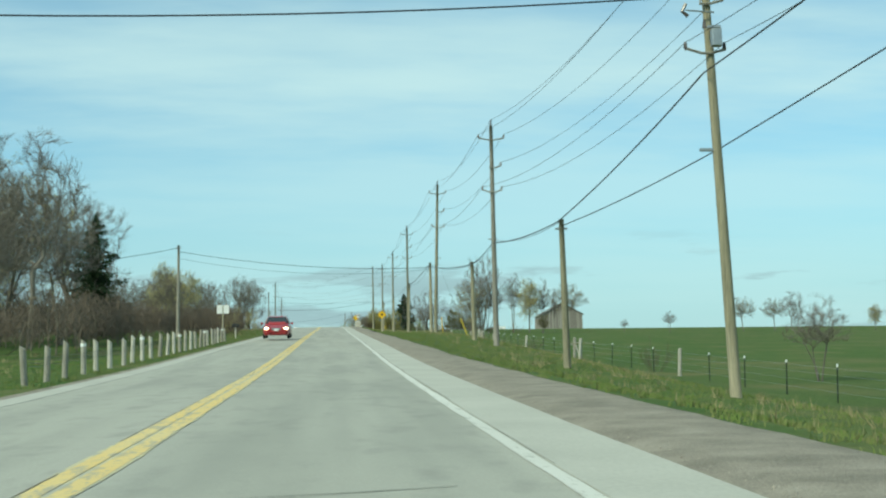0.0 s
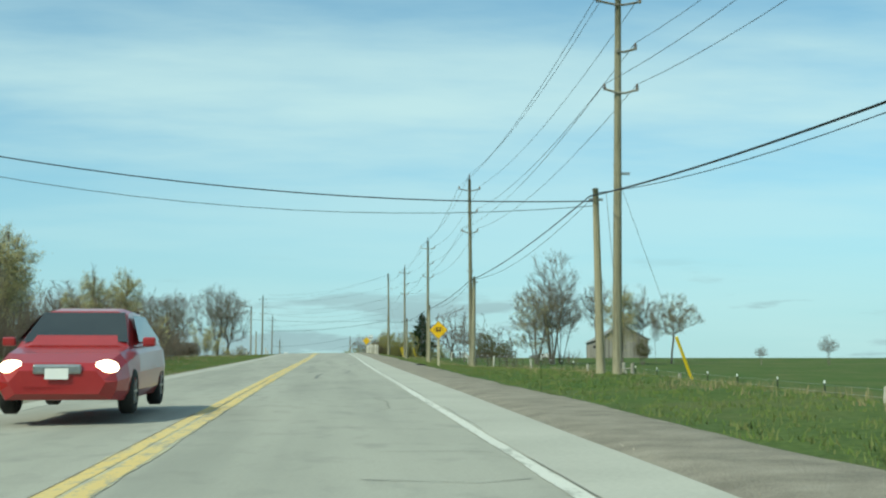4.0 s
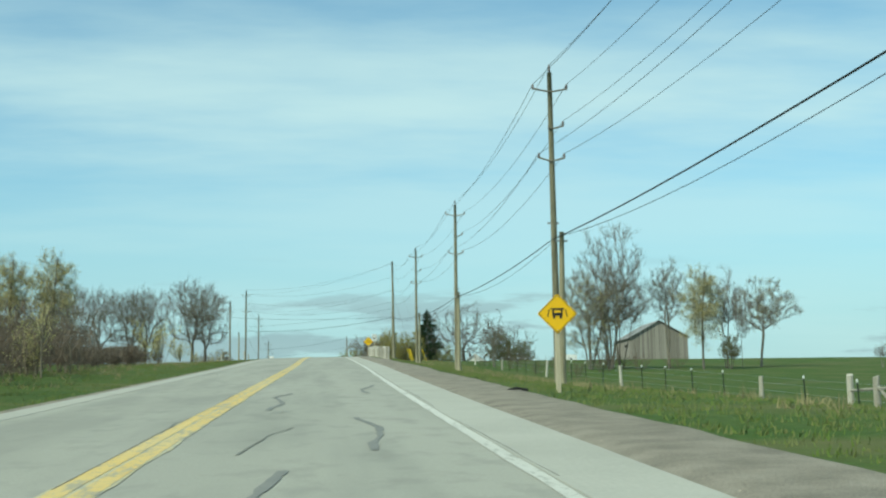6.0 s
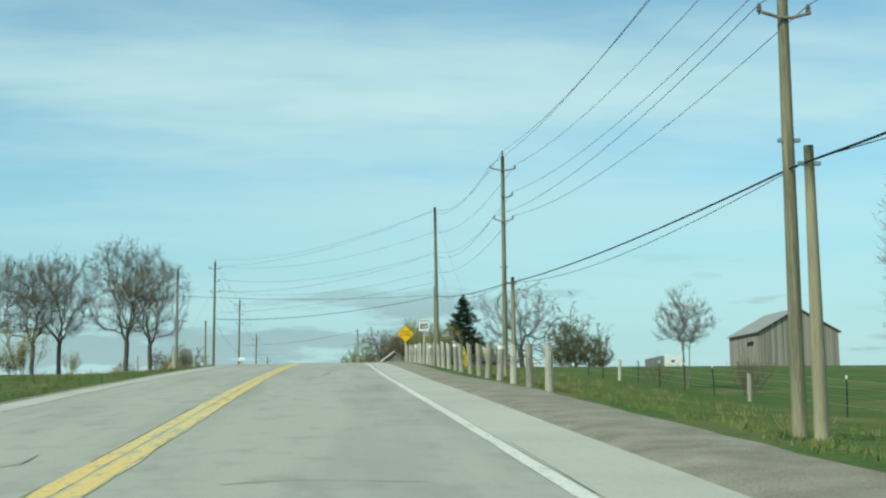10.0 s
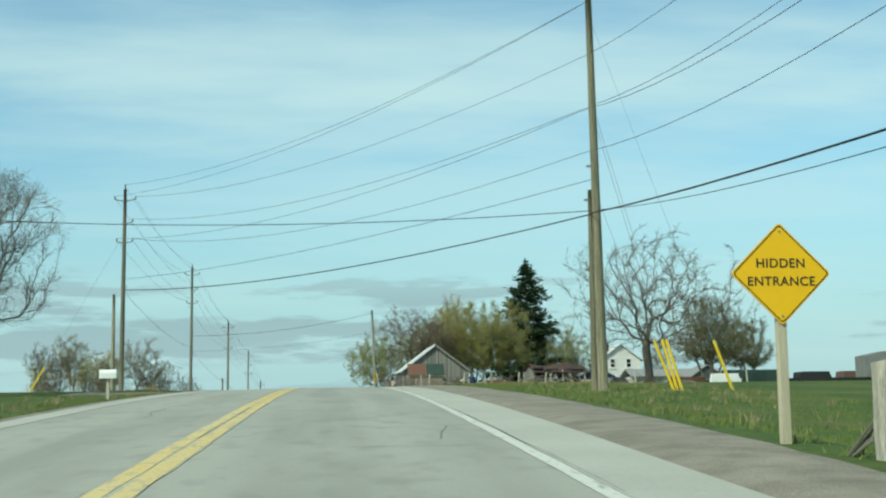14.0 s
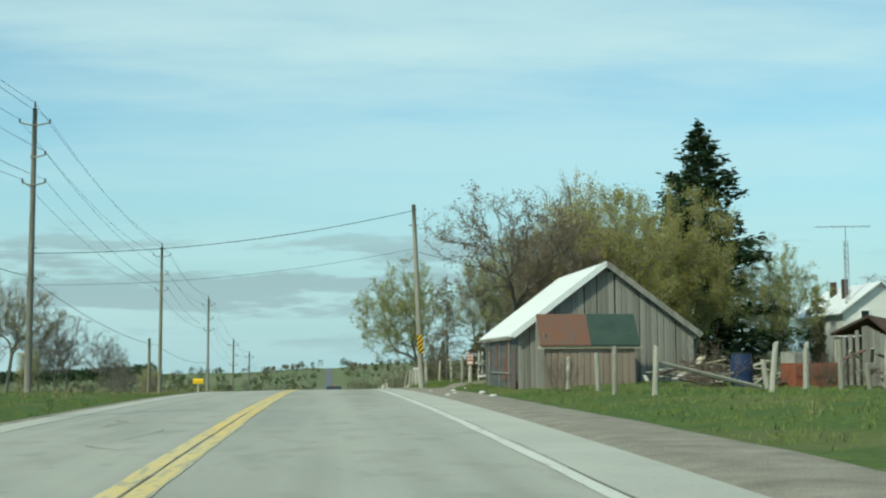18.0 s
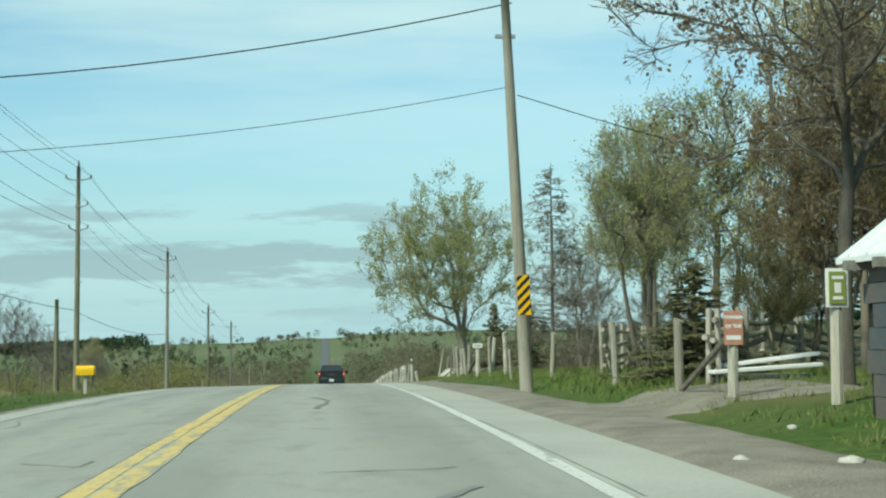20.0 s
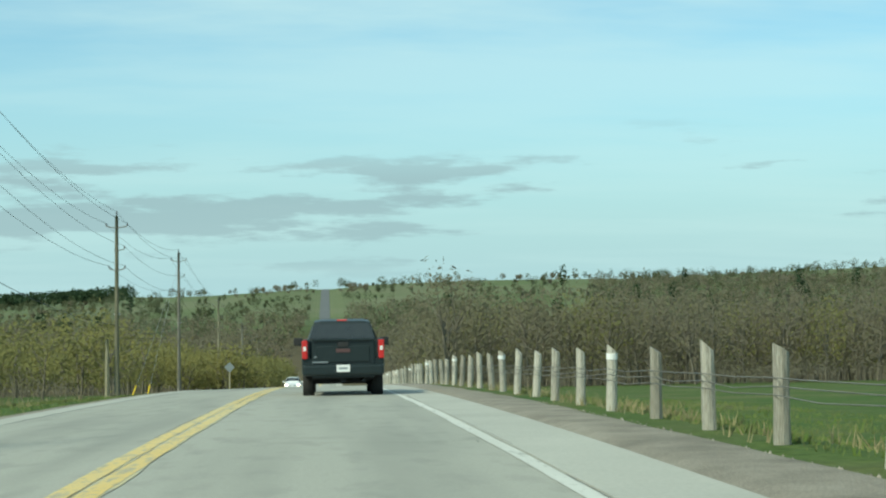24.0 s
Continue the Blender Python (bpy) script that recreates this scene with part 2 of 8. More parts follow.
def worn_paint(name, col, pale, under, wear):
    """Road paint worn through in flakes and along its edges to the asphalt below."""
    m = bpy.data.materials.new(name); m.use_nodes = True
    n, l = m.node_tree.nodes, m.node_tree.links
    b = n["Principled BSDF"]; b.inputs["Roughness"].default_value, b.inputs["Specular IOR Level"].default_value = 0.85, 0.25
    co = n.new("ShaderNodeTexCoord")

    def fac(scale, stretch, lo, hi):
        mp = n.new("ShaderNodeMapping"); mp.inputs["Scale"].default_value = stretch
        l.new(co.outputs["Object"], mp.inputs[0])
        t = n.new("ShaderNodeTexNoise"); t.inputs["Scale"].default_value, t.inputs["Detail"].default_value, t.inputs["Roughness"].default_value = scale, 6, 0.65
        l.new(mp.outputs[0], t.inputs["Vector"])
        r = n.new("ShaderNodeMapRange"); r.inputs["From Min"].default_value, r.inputs["From Max"].default_value = lo, hi
        l.new(t.outputs["Fac"], r.inputs["Value"])
        return r.outputs[0]

    def mix(f, a, c):
        x = n.new("ShaderNodeMix"); x.data_type = "RGBA"; l.new(f, x.inputs["Factor"])
        for k, v in (("A", a), ("B", c)):
            if isinstance(v, tuple):
                x.inputs[k].default_value = (*v, 1)
            else:
                l.new(v, x.inputs[k])
        return x.outputs["Result"]

    c = mix(fac(0.35, (1, 0.25, 1), 0.40, 0.62), col, pale)
    c = mix(fac(3.2, (2.2, 0.5, 1), wear, wear + 0.10), c, under)
    c = mix(fac(14, (1, 0.6, 1), wear + 0.03, wear + 0.12), c, under)
    l.new(c, b.inputs["Base Color"])
    return m


M_YELLOW = worn_paint("yellow_line_paint", (0.61, 0.44, 0.15), (0.56, 0.455, 0.225), (0.36, 0.325, 0.225), 0.52)
M_WHITE = worn_paint("white_line_paint", (0.57, 0.57, 0.525), (0.50, 0.50, 0.455), (0.33, 0.33, 0.295), 0.56)
M_YELLOW_DUST = worn_paint("yellow_paint_ghost", (0.50, 0.435, 0.25), (0.44, 0.41, 0.28), (0.345, 0.34, 0.28), 0.50)
M_TAR = mat("tar_seal", (0.17, 0.175, 0.165), 0.85, (0.22, 0.22, 0.205), 1.5, 20)
M_POLE = mat("pole_wood", (0.335, 0.30, 0.205), 0.9, (0.13, 0.125, 0.085), 2.2, 11, 0.9, stretch=(9, 9, 0.35), rand=0.25)
M_POLE_GREY = mat("pole_wood_grey", (0.325, 0.305, 0.255), 0.9, (0.14, 0.13, 0.11), 2.2, 11, 0.9, stretch=(9, 9, 0.35), rand=0.25)
M_POST = mat("post_wood", (0.52, 0.49, 0.42), 0.92, (0.27, 0.25, 0.205), 3, 12, 0.9, stretch=(9, 9, 0.7), rand=0.35)
M_WIRE = mat("wire", (0.13, 0.135, 0.14), 0.6, (0.05, 0.05, 0.055), 2, 10)
M_CABLE = mat("black_cable", (0.015, 0.015, 0.017), 0.5, (0.03, 0.03, 0.03), 2, 10)
M_STEEL = mat("galvanised_steel", (0.45, 0.46, 0.47), 0.45, (0.34, 0.35, 0.36), 3, 25, 0.05, metal=0.8)
M_CERAMIC = mat("insulator", (0.12, 0.11, 0.11), 0.3, (0.07, 0.06, 0.06), 5, 20)
M_BARK = mat("bark", (0.245, 0.222, 0.182), 0.95, (0.135, 0.12, 0.10), 2, 20, 0.6, stretch=(4, 4, 0.8), rand=0.4)
M_TWIG = mat("twigs", (0.225, 0.20, 0.17), 0.95, (0.125, 0.108, 0.09), 1, 6, 0, island=0.5)
M_BUD = mat("young_leaves", (0.36, 0.33, 0.14), 0.8, (0.50, 0.45, 0.24), 0.8, 4, 0, island=0.6, thin=0.45, soft=0.4)
M_LEAF = mat("spring_leaves", (0.245, 0.27, 0.095), 0.8, (0.34, 0.35, 0.155), 0.8, 4, 0, island=0.6, thin=0.45, soft=0.4)
M_NEEDLE = mat("spruce_needles", (0.024, 0.048, 0.020), 0.85, (0.042, 0.070, 0.030), 1.0, 5, 0, island=0.7, thin=0.2)
M_BRUSH = mat("brush_stems", (0.125, 0.10, 0.078), 0.95, (0.18, 0.145, 0.11), 0.5, 5, 0, island=0.5, thin=0.3, soft=0.3)
M_SIGN_Y = mat("yellow_sign_face", (0.86, 0.50, 0.015), 0.45, (0.80, 0.46, 0.015), 2, 9)
M_SIGN_W = mat("white_sign_face", (0.80, 0.80, 0.78), 0.45, (0.72, 0.72, 0.70), 2, 9)
M_BLACK = mat("black_paint", (0.018, 0.018, 0.018), 0.6, (0.03, 0.03, 0.03), 3, 15)
M_SIGN_POST = mat("square_sign_post", (0.52, 0.47, 0.35), 0.9, (0.38, 0.33, 0.23), 3, 25, 0.3, stretch=(5, 5, 0.5))

# ---- mesh helpers ----


def part(name, bm, material, parent=None, label="", smooth=False):
    me = bpy.data.meshes.new(name)
    bm.to_mesh(me); bm.free()
    me.materials.append(material)
    if smooth:
        me.polygons.foreach_set("use_smooth", [True] * len(me.polygons))
    ob = new(name, me)
    if parent:
        ob.parent = parent
    return tagged(ob, label)


def mesh_np(name, verts, faces, material, parent=None, smooth=False):
    """One mesh from arrays: verts (n, 3), faces a list of tuples or an array (m, k)."""
    me = bpy.data.meshes.new(name)
    verts = np.asarray(verts, dtype=np.float32)
    faces = np.asarray(faces, dtype=np.int32)
    k = faces.shape[1]
    me.vertices.add(len(verts)); me.vertices.foreach_set("co", verts.ravel())
    me.loops.add(faces.size); me.loops.foreach_set("vertex_index", faces.ravel())
    me.polygons.add(len(faces))
    me.polygons.foreach_set("loop_start", np.arange(0, faces.size, k, dtype=np.int32))
    me.polygons.foreach_set("use_smooth", np.full(len(faces), smooth, dtype=bool))
    me.update(calc_edges=True); me.validate()
    me.materials.append(material)
    ob = new(name, me)
    if parent:
        ob.parent = parent
    return ob


def thing(name, label, category, at=(0, 0, 0), rz=0.0, group="", kind=""):
    ob = new(name)
    ob.matrix_basis = pose(*at, 0, 0, rz)
    return tagged(ob, label, category, group, kind)


def box(bm, cx, cy, cz, sx, sy, sz, rot=None, bevel=0.0):
    """Adds a box with its centre and full sizes; rot: a 3x3 or 4x4 turn about its centre."""
    r = bmesh.ops.create_cube(bm, size=1.0, matrix=Matrix.Translation((cx, cy, cz)) @ (rot.to_4x4() if rot else Matrix()) @ Matrix.Diagonal((sx, sy, sz, 1)))
    if bevel:
        es = list({e for v in r["verts"] for e in v.link_edges})
        bmesh.ops.bevel(bm, geom=es, offset=bevel, segments=2, affect="EDGES", profile=0.6)
    return r


def tube(bm, pts, radii, sides=8, cap=True):
    """Adds a tapered tube along points."""
    rings, up = [], Vector((0.13, 0.21, 0.97))
    pts = [Vector(p) for p in pts]
    for i, p in enumerate(pts):
        d = (pts[min(i + 1, len(pts) - 1)] - pts[max(i - 1, 0)]).normalized()
        a = d.cross(up if abs(d.dot(up)) < 0.9 else Vector((1, 0, 0))).normalized()
        b = d.cross(a)
        r = radii[i] if isinstance(radii, (list, tuple)) else radii
        rings.append([bm.verts.new(p + (a * math.cos(k * math.tau / sides) + b * math.sin(k * math.tau / sides)) * r) for k in range(sides)])
    for q, s in zip(rings, rings[1:]):
        for k in range(sides):
            bm.faces.new((q[k], q[(k + 1) % sides], s[(k + 1) % sides], s[k]))
    if cap:
        bm.faces.new(rings[0]); bm.faces.new(list(reversed(rings[-1])))


def prism(bm, outline, y0, y1):
    """Adds a prism from an outline in x, z, standing between two y."""
    a = [bm.verts.new((x, y0, z)) for x, z in outline]
    b = [bm.verts.new((x, y1, z)) for x, z in outline]
    n = len(a)
    bm.faces.new(a); bm.faces.new(list(reversed(b)))
    for i in range(n):
        bm.faces.new((a[i], b[i], b[(i + 1) % n], a[(i + 1) % n]))
    bmesh.ops.recalc_face_normals(bm, faces=bm.faces[:])


# ---- the lie of the land ----
ROAD_Y = [-200, -60, 0, 33, 66, 99, 132, 165, 198, 231, 264, 297, 330, 363, 396, 396.7, 442, 482, 517, 545, 600, 700, 850, 1000, 1080, 1190, 1270, 1400, 1700, 2200, 3200, 4600]
ROAD_Z = [-7.84, -2.32, 0.05, 1.73, 3.71, 5.69, 7.64, 9.63, 11.61, 13.44, 14.80, 15.47, 15.54, 15.10, 13.92, 13.89, 11.27, 8.03, 5.05, 2.85, -2.00, -8.00, -7.50, 0.00, 5.00, 10.80, 11.20, 10.50, 8.00, 5.00, -2.00, -8.00]


def hermite(xs, ys, x):
    xs, ys = np.asarray(xs, float), np.asarray(ys, float)
    m = np.gradient(ys, xs)
    x = np.clip(np.asarray(x, float), xs[0], xs[-1])
    i = np.clip(np.searchsorted(xs, x) - 1, 0, len(xs) - 2)
    h = xs[i + 1] - xs[i]; t = (x - xs[i]) / h
    return ((2 * t**3 - 3 * t**2 + 1) * ys[i] + (t**3 - 2 * t**2 + t) * h * m[i] + (-2 * t**3 + 3 * t**2) * ys[i + 1] + (t**3 - t**2) * h * m[i + 1])


def zroad(y):
    return hermite(ROAD_Y, ROAD_Z, y)


def xroad(y):
    """How far the lane's middle lies to the side."""
    return hermite([-300, 0, 25, 60, 91, 128, 145, 160, 207, 240, 290, 356, 405, 700, 4000], [-0.2, -0.2, -0.14, -0.08, -0.08, -0.06, 0.0, 0.06, -0.06, 0.2, 0.32, 0.15, -0.06, -0.06, -0.06], y)


CENTRE, EDGE_R, EDGE_L = -1.77, 1.83, -4.98      # centre line, white edge lines
PAVE_R, PAVE_L = 2.80, -5.62
GRAVEL_R, GRAVEL_L = 4.6, -6.25


def crown(x):
    return -0.02 * np.maximum(CENTRE - np.asarray(x, float), 0)


def verge_right(y):
    return hermite([-300, 0, 46, 66, 101, 125, 148, 190, 233, 274, 300, 330, 360, 385, 410, 440, 520, 700, 4000],
                   [-0.5, -0.6, -0.5, -0.15, 0.15, -0.1, -0.5, -0.85, -0.75, -0.15, 0.1, 0.25, 0.2, -0.1, -0.6, -0.5, -0.3, 0, 0], y)


def bank_right(y):
    """The low bank that carries the pasture fence."""
    return hermite([-300, 310, 320, 330, 345, 352, 360, 376, 382, 388, 394, 399, 405, 420, 4000], [0, 0, 0, 0.02, 0.16, 0.2, 0.22, 0.24, 0.15, 0.14, 0.16, 0.02, 0, 0, 0], y)


def field_right(y):
    return hermite([-300, 0, 156, 200, 233, 274, 330, 380, 420, 480, 700, 4000],
                   [-1.5, -1.5, -1.3, -1.3, -1.0, -0.2, 0.2, -0.1, -0.8, -0.5, 0, 0], y)


def verge_left(y):
    return hermite([-300, 0, 60, 110, 200, 279, 316, 358, 404, 442, 520, 700, 4000],
                   [-0.6, -0.6, -0.3, 0.1, -0.2, -0.5, 0.2, 0.0, -0.3, -0.4, -0.3, 0, 0], y)


def smooth(a, b, v):
    t = np.clip((np.asarray(v, float) - a) / (b - a), 0, 1)
    return t * t * (3 - 2 * t)


def hills(x, y):
    """The far country: a wooded slope beyond the valley."""
    return (smooth(760, 1150, y) * smooth(4, 40, np.abs(x)) * (0.050 * np.clip(x, -260, 0) + 0.022 * np.clip(x, 0, 420) + 1.3 * np.sin(x / 60 + 0.6) + 0.9 * np.sin(x / 37 + y / 120))
            + smooth(300, 900, np.abs(x)) * 1.5 * np.sin(x / 90 + y / 120))


def ground(x, y):
    x, y = np.asarray(x, float), np.asarray(y, float)
    xx = x - xroad(y)
    z = zroad(y) + crown(np.clip(xx, GRAVEL_L, GRAVEL_R))
    r, l = verge_right(y), verge_left(y)
    z = z + smooth(GRAVEL_R - 0.2, 8.4, xx) * (r - 0.02) + smooth(-GRAVEL_L - 0.2, 12.5, -xx) * (l + 0.1)
    z = z + 0.02 * smooth(PAVE_R, GRAVEL_R, xx) - 0.10 * smooth(-PAVE_L, -GRAVEL_L, -xx)
    z = z + smooth(8.4, 16, xx) * (field_right(y) - r)
    z = z + smooth(4.4, 5.15, xx) * smooth(14, 9, xx) * bank_right(y)
    z = z + hills(x, y)
    under = smooth(PAVE_R + 0.15, PAVE_R - 0.1, xx) * smooth(-PAVE_L + 0.15, -PAVE_L - 0.1, -xx)
    return z - 0.15 * under


def G(x, y):
    return float(ground(x, y))

# ---- ground, road, shoulders, lines ----


def grid_mesh(name, xs, ys, fz, material, kind_label):
    X, Y = np.meshgrid(xs, ys)
    Z = fz(X, Y)
    v = np.stack([X, Y, Z], -1).reshape(-1, 3)
    nx, ny = len(xs), len(ys)
    i = (np.arange(ny - 1)[:, None] * nx + np.arange(nx - 1)[None]).ravel()
    ob = mesh_np(name, v, np.stack([i, i + 1, i + nx + 1, i + nx], 1), material, smooth=True)
    return tagged(ob, kind_label, name, kind="structure")


def spread(a, b, n, power=1.0):
    t = np.linspace(0, 1, n) ** power
    return a + (b - a) * t


def land_material():
    """Grass fields: fresh green crops, rough pasture and brown leaf litter, each in patches of its own."""
    m = bpy.data.materials.new("grass_fields")
    m.use_nodes = True
    n, l = m.node_tree.nodes, m.node_tree.links
    b = n["Principled BSDF"]; b.inputs["Roughness"].default_value = 0.95; b.inputs["Specular IOR Level"].default_value = 0.1
    co = n.new("ShaderNodeTexCoord")

    def noise_fac(scale, lo, hi, detail=4):
        t = n.new("ShaderNodeTexNoise"); t.inputs["Scale"].default_value, t.inputs["Detail"].default_value = scale, detail
        l.new(co.outputs["Object"], t.inputs["Vector"])
        r = n.new("ShaderNodeMapRange"); r.inputs["From Min"].default_value, r.inputs["From Max"].default_value = lo, hi
        l.new(t.outputs["Fac"], r.inputs["Value"])
        return r.outputs[0], t.outputs["Fac"]

    def mix(f, a, c):
        k = n.new("ShaderNodeMix"); k.data_type = "RGBA"
        l.new(f, k.inputs["Factor"])
        for s, v in (("A", a), ("B", c)):
            if isinstance(v, tuple):
                k.inputs[s].default_value = (*v, 1)
            else:
                l.new(v, k.inputs[s])
        return k.outputs["Result"]

    f1, _ = noise_fac(0.02, 0.42, 0.56)
    f2, _ = noise_fac(0.5, 0.4, 0.62)
    f3, h = noise_fac(6.0, 0.35, 0.7)
    c = mix(f1, (0.056, 0.108, 0.023), (0.080, 0.114, 0.036))
    c = mix(f2, c, (0.095, 0.130, 0.036))
    c = mix(f3, c, (0.046, 0.075, 0.020))
    # rough ground near the road: dead stems show through
    g, _ = noise_fac(0.22, 0.50, 0.74, 7)
    c = mix(g, c, (0.13, 0.125, 0.055))
    # the woods' floor of leaf litter in the valley and on the slope beyond
    sp = n.new("ShaderNodeSeparateXYZ"); l.new(co.outputs["Object"], sp.inputs[0])
    a = n.new("ShaderNodeMapRange"); a.inputs["From Min"].default_value, a.inputs["From Max"].default_value = 585, 650
    z = n.new("ShaderNodeMapRange"); z.inputs["From Min"].default_value, z.inputs["From Max"].default_value = 930, 880
    l.new(sp.outputs[1], a.inputs["Value"]); l.new(sp.outputs[1], z.inputs["Value"])
    k = n.new("ShaderNodeMath"); k.operation = "MULTIPLY"; l.new(a.outputs[0], k.inputs[0]); l.new(z.outputs[0], k.inputs[1])
    c = mix(k.outputs[0], c, (0.105, 0.088, 0.052))
    # grazed pastures on the far ridge, their green paled in the colour itself for haze
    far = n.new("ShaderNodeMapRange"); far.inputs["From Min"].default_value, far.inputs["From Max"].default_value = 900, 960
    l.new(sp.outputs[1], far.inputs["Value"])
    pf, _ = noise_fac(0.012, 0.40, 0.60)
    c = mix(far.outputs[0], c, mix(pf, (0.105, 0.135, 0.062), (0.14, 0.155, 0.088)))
    l.new(c, b.inputs["Base Color"])
    bp = n.new("ShaderNodeBump"); bp.inputs["Strength"].default_value, bp.inputs["Distance"].default_value = 0.6, 0.06
    l.new(h, bp.inputs["Height"]); l.new(bp.outputs[0], b.inputs["Normal"])
    return m


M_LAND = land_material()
gx = np.concatenate([-spread(60, 2600, 34, 2.2)[::-1], spread(-58, -13, 16), spread(-12.5, -7.2, 8), np.array([-6.9, -6.5, -6.2, -5.9, -5.65, -5.45, -4, 0, 2.6, 2.8, 3.2, 3.8]),
                     spread(4.35, 12, 16), spread(12.6, 60, 26), spread(63, 2600, 34, 2.2)])
gy = np.concatenate([spread(-300, -20, 12), spread(-15, 470, 196), spread(474, 900, 60), spread(910, 1500, 60), spread(1520, 4600, 30, 1.4)])
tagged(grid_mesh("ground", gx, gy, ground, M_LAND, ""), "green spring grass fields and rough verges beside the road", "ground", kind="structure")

ry = np.concatenate([spread(-300, -20, 12), spread(-15, 470, 245), spread(474, 900, 60), spread(910, 1500, 70)])


def road_strip(name, a, b, dz, material, label, category, n=6, thick=0.0, ys=None, wobble=0.0, seed=1):
    """A strip along the road between two offsets, with a skirt at its sides where it has a thickness."""
    ys = ry if ys is None else ys
    xs = np.linspace(a, b, n)
    X, Y = np.meshgrid(xs, ys)
    if wobble:
        rg = np.random.RandomState(seed)
        for j in (-1, 0):
            X[:, j] += np.convolve(rg.uniform(-1, 1, len(ys) + 4), np.ones(5) / 3, "valid") * wobble
    Z = zroad(Y) + crown(X) + dz
    if thick:
        X = np.concatenate([X[:, :1], X, X[:, -1:]], 1); Y = np.concatenate([Y[:, :1], Y, Y[:, -1:]], 1)
        Z = np.concatenate([Z[:, :1] - thick, Z, Z[:, -1:] - thick], 1)
    v = np.stack([X + xroad(Y), Y, Z], -1).reshape(-1, 3)
    nx, ny = X.shape[1], len(ys)
    i = (np.arange(ny - 1)[:, None] * nx + np.arange(nx - 1)[None]).ravel()
    ob = mesh_np(name, v, np.stack([i, i + 1, i + nx + 1, i + nx], 1), material)
    return tagged(ob, label, category, kind="structure")


near_part = ry[ry < 800]; far_part = np.concatenate([near_part[-1:], ry[ry >= 800]])
# far stretch of the same asphalt, shade and mirage put into its darker colour
M_FARROAD = mat("far_asphalt_shade", (0.13, 0.135, 0.135), 0.85, (0.10, 0.105, 0.105), 0.3, 4, 0.1)
road_strip("road", EDGE_L - 0.05, EDGE_R + 0.02, 0.0, M_ASPHALT, "worn light grey asphalt two-lane country road with cracks", "road", 8, 0.12, near_part)
road_strip("road_far", EDGE_L + 1.0, EDGE_R - 1.0, 0.0, M_FARROAD, "asphalt road climbing the far hill, coloured darker for shade and mirage", "road", 4, 0.12, far_part)
road_strip("pavement_right", EDGE_R + 0.02, PAVE_R, 0.006, M_PAVED, "pale paved shoulder strip beside the road", "road shoulder", 3, 0.12, near_part, wobble=0.02)
road_strip("pavement_left", PAVE_L, EDGE_L - 0.05, 0.006, M_PAVED, "pale paved shoulder strip beside the road", "road shoulder", 3, 0.12, near_part, wobble=0.02)


def gravel_strip(name, a, b, side):
    ys = np.concatenate([spread(-300, -20, 12), spread(-15, 470, 486), spread(474, 900, 60)])
    t = np.linspace(0, 1, 7)
    rg = np.random.RandomState(4)
    wob = np.convolve(rg.uniform(-1, 1, len(ys) + 8), np.ones(9) / 9, "valid") * 0.34 + rg.uniform(-0.05, 0.05, len(ys))
    edge = hermite([-300, 0, 100, 185, 205, 240, 290, 330, 360, 398, 2000], [4.65, 4.75, 4.55, 4.4, 4.1, 4.35, 4.65, 4.4, 4.25, 4.05, 4.05], ys) if side > 0 else np.full(len(ys), b)
    X = a + (edge[:, None] - a) * t[None] + np.outer(wob, t)
    Y = np.repeat(ys[:, None], 7, 1)
    Z = ground(X + xroad(Y), Y) + 0.03 * (1 - t[None] ** 6) + 0.012 + rg.uniform(-0.002, 0.002, X.shape)
    Z[:, -1] -= 0.06
    Z[:, 0 if side > 0 else 0] = zroad(ys) + crown(X[:, 0]) - 0.004
    v = np.stack([X + xroad(Y), Y, Z], -1).reshape(-1, 3)
    i = (np.arange(len(ys) - 1)[:, None] * 7 + np.arange(6)[None]).ravel()
    f = np.stack([i, i + 1, i + 8, i + 7], 1)
    ob = mesh_np(name, v, f if side > 0 else f[:, ::-1], M_GRAVEL, smooth=True)
    tagged(ob, "brown-grey crushed gravel shoulder with loose stones", "gravel shoulder", kind="structure")


gravel_strip("gravel_shoulder_right", PAVE_R - 0.01, GRAVEL_R, 1)
gravel_strip("gravel_shoulder_left", PAVE_L + 0.01, GRAVEL_L, -1)
fine = np.concatenate([spread(-15, 470, 1600), spread(471, 800, 60)])
road_strip("yellow_ghost", CENTRE - 0.23, CENTRE + 0.19, 0.003, M_YELLOW_DUST, "faded traces of older yellow centre paint", "road marking", 2, 0, fine, 0.03, 7)
road_strip("yellow_line_left", CENTRE - 0.215, CENTRE - 0.045, 0.005, M_YELLOW, "worn double yellow centre line", "road marking", 2, 0, fine, 0.014, 2)
road_strip("yellow_line_right", CENTRE + 0.0, CENTRE + 0.165, 0.005, M_YELLOW, "worn double yellow centre line", "road marking", 2, 0, fine, 0.014, 3)
road_strip("white_line_right", EDGE_R - 0.15, EDGE_R - 0.01, 0.005, M_WHITE, "worn white edge line", "road marking", 2, 0, fine, 0.012, 5)

# ---- pole lines ----


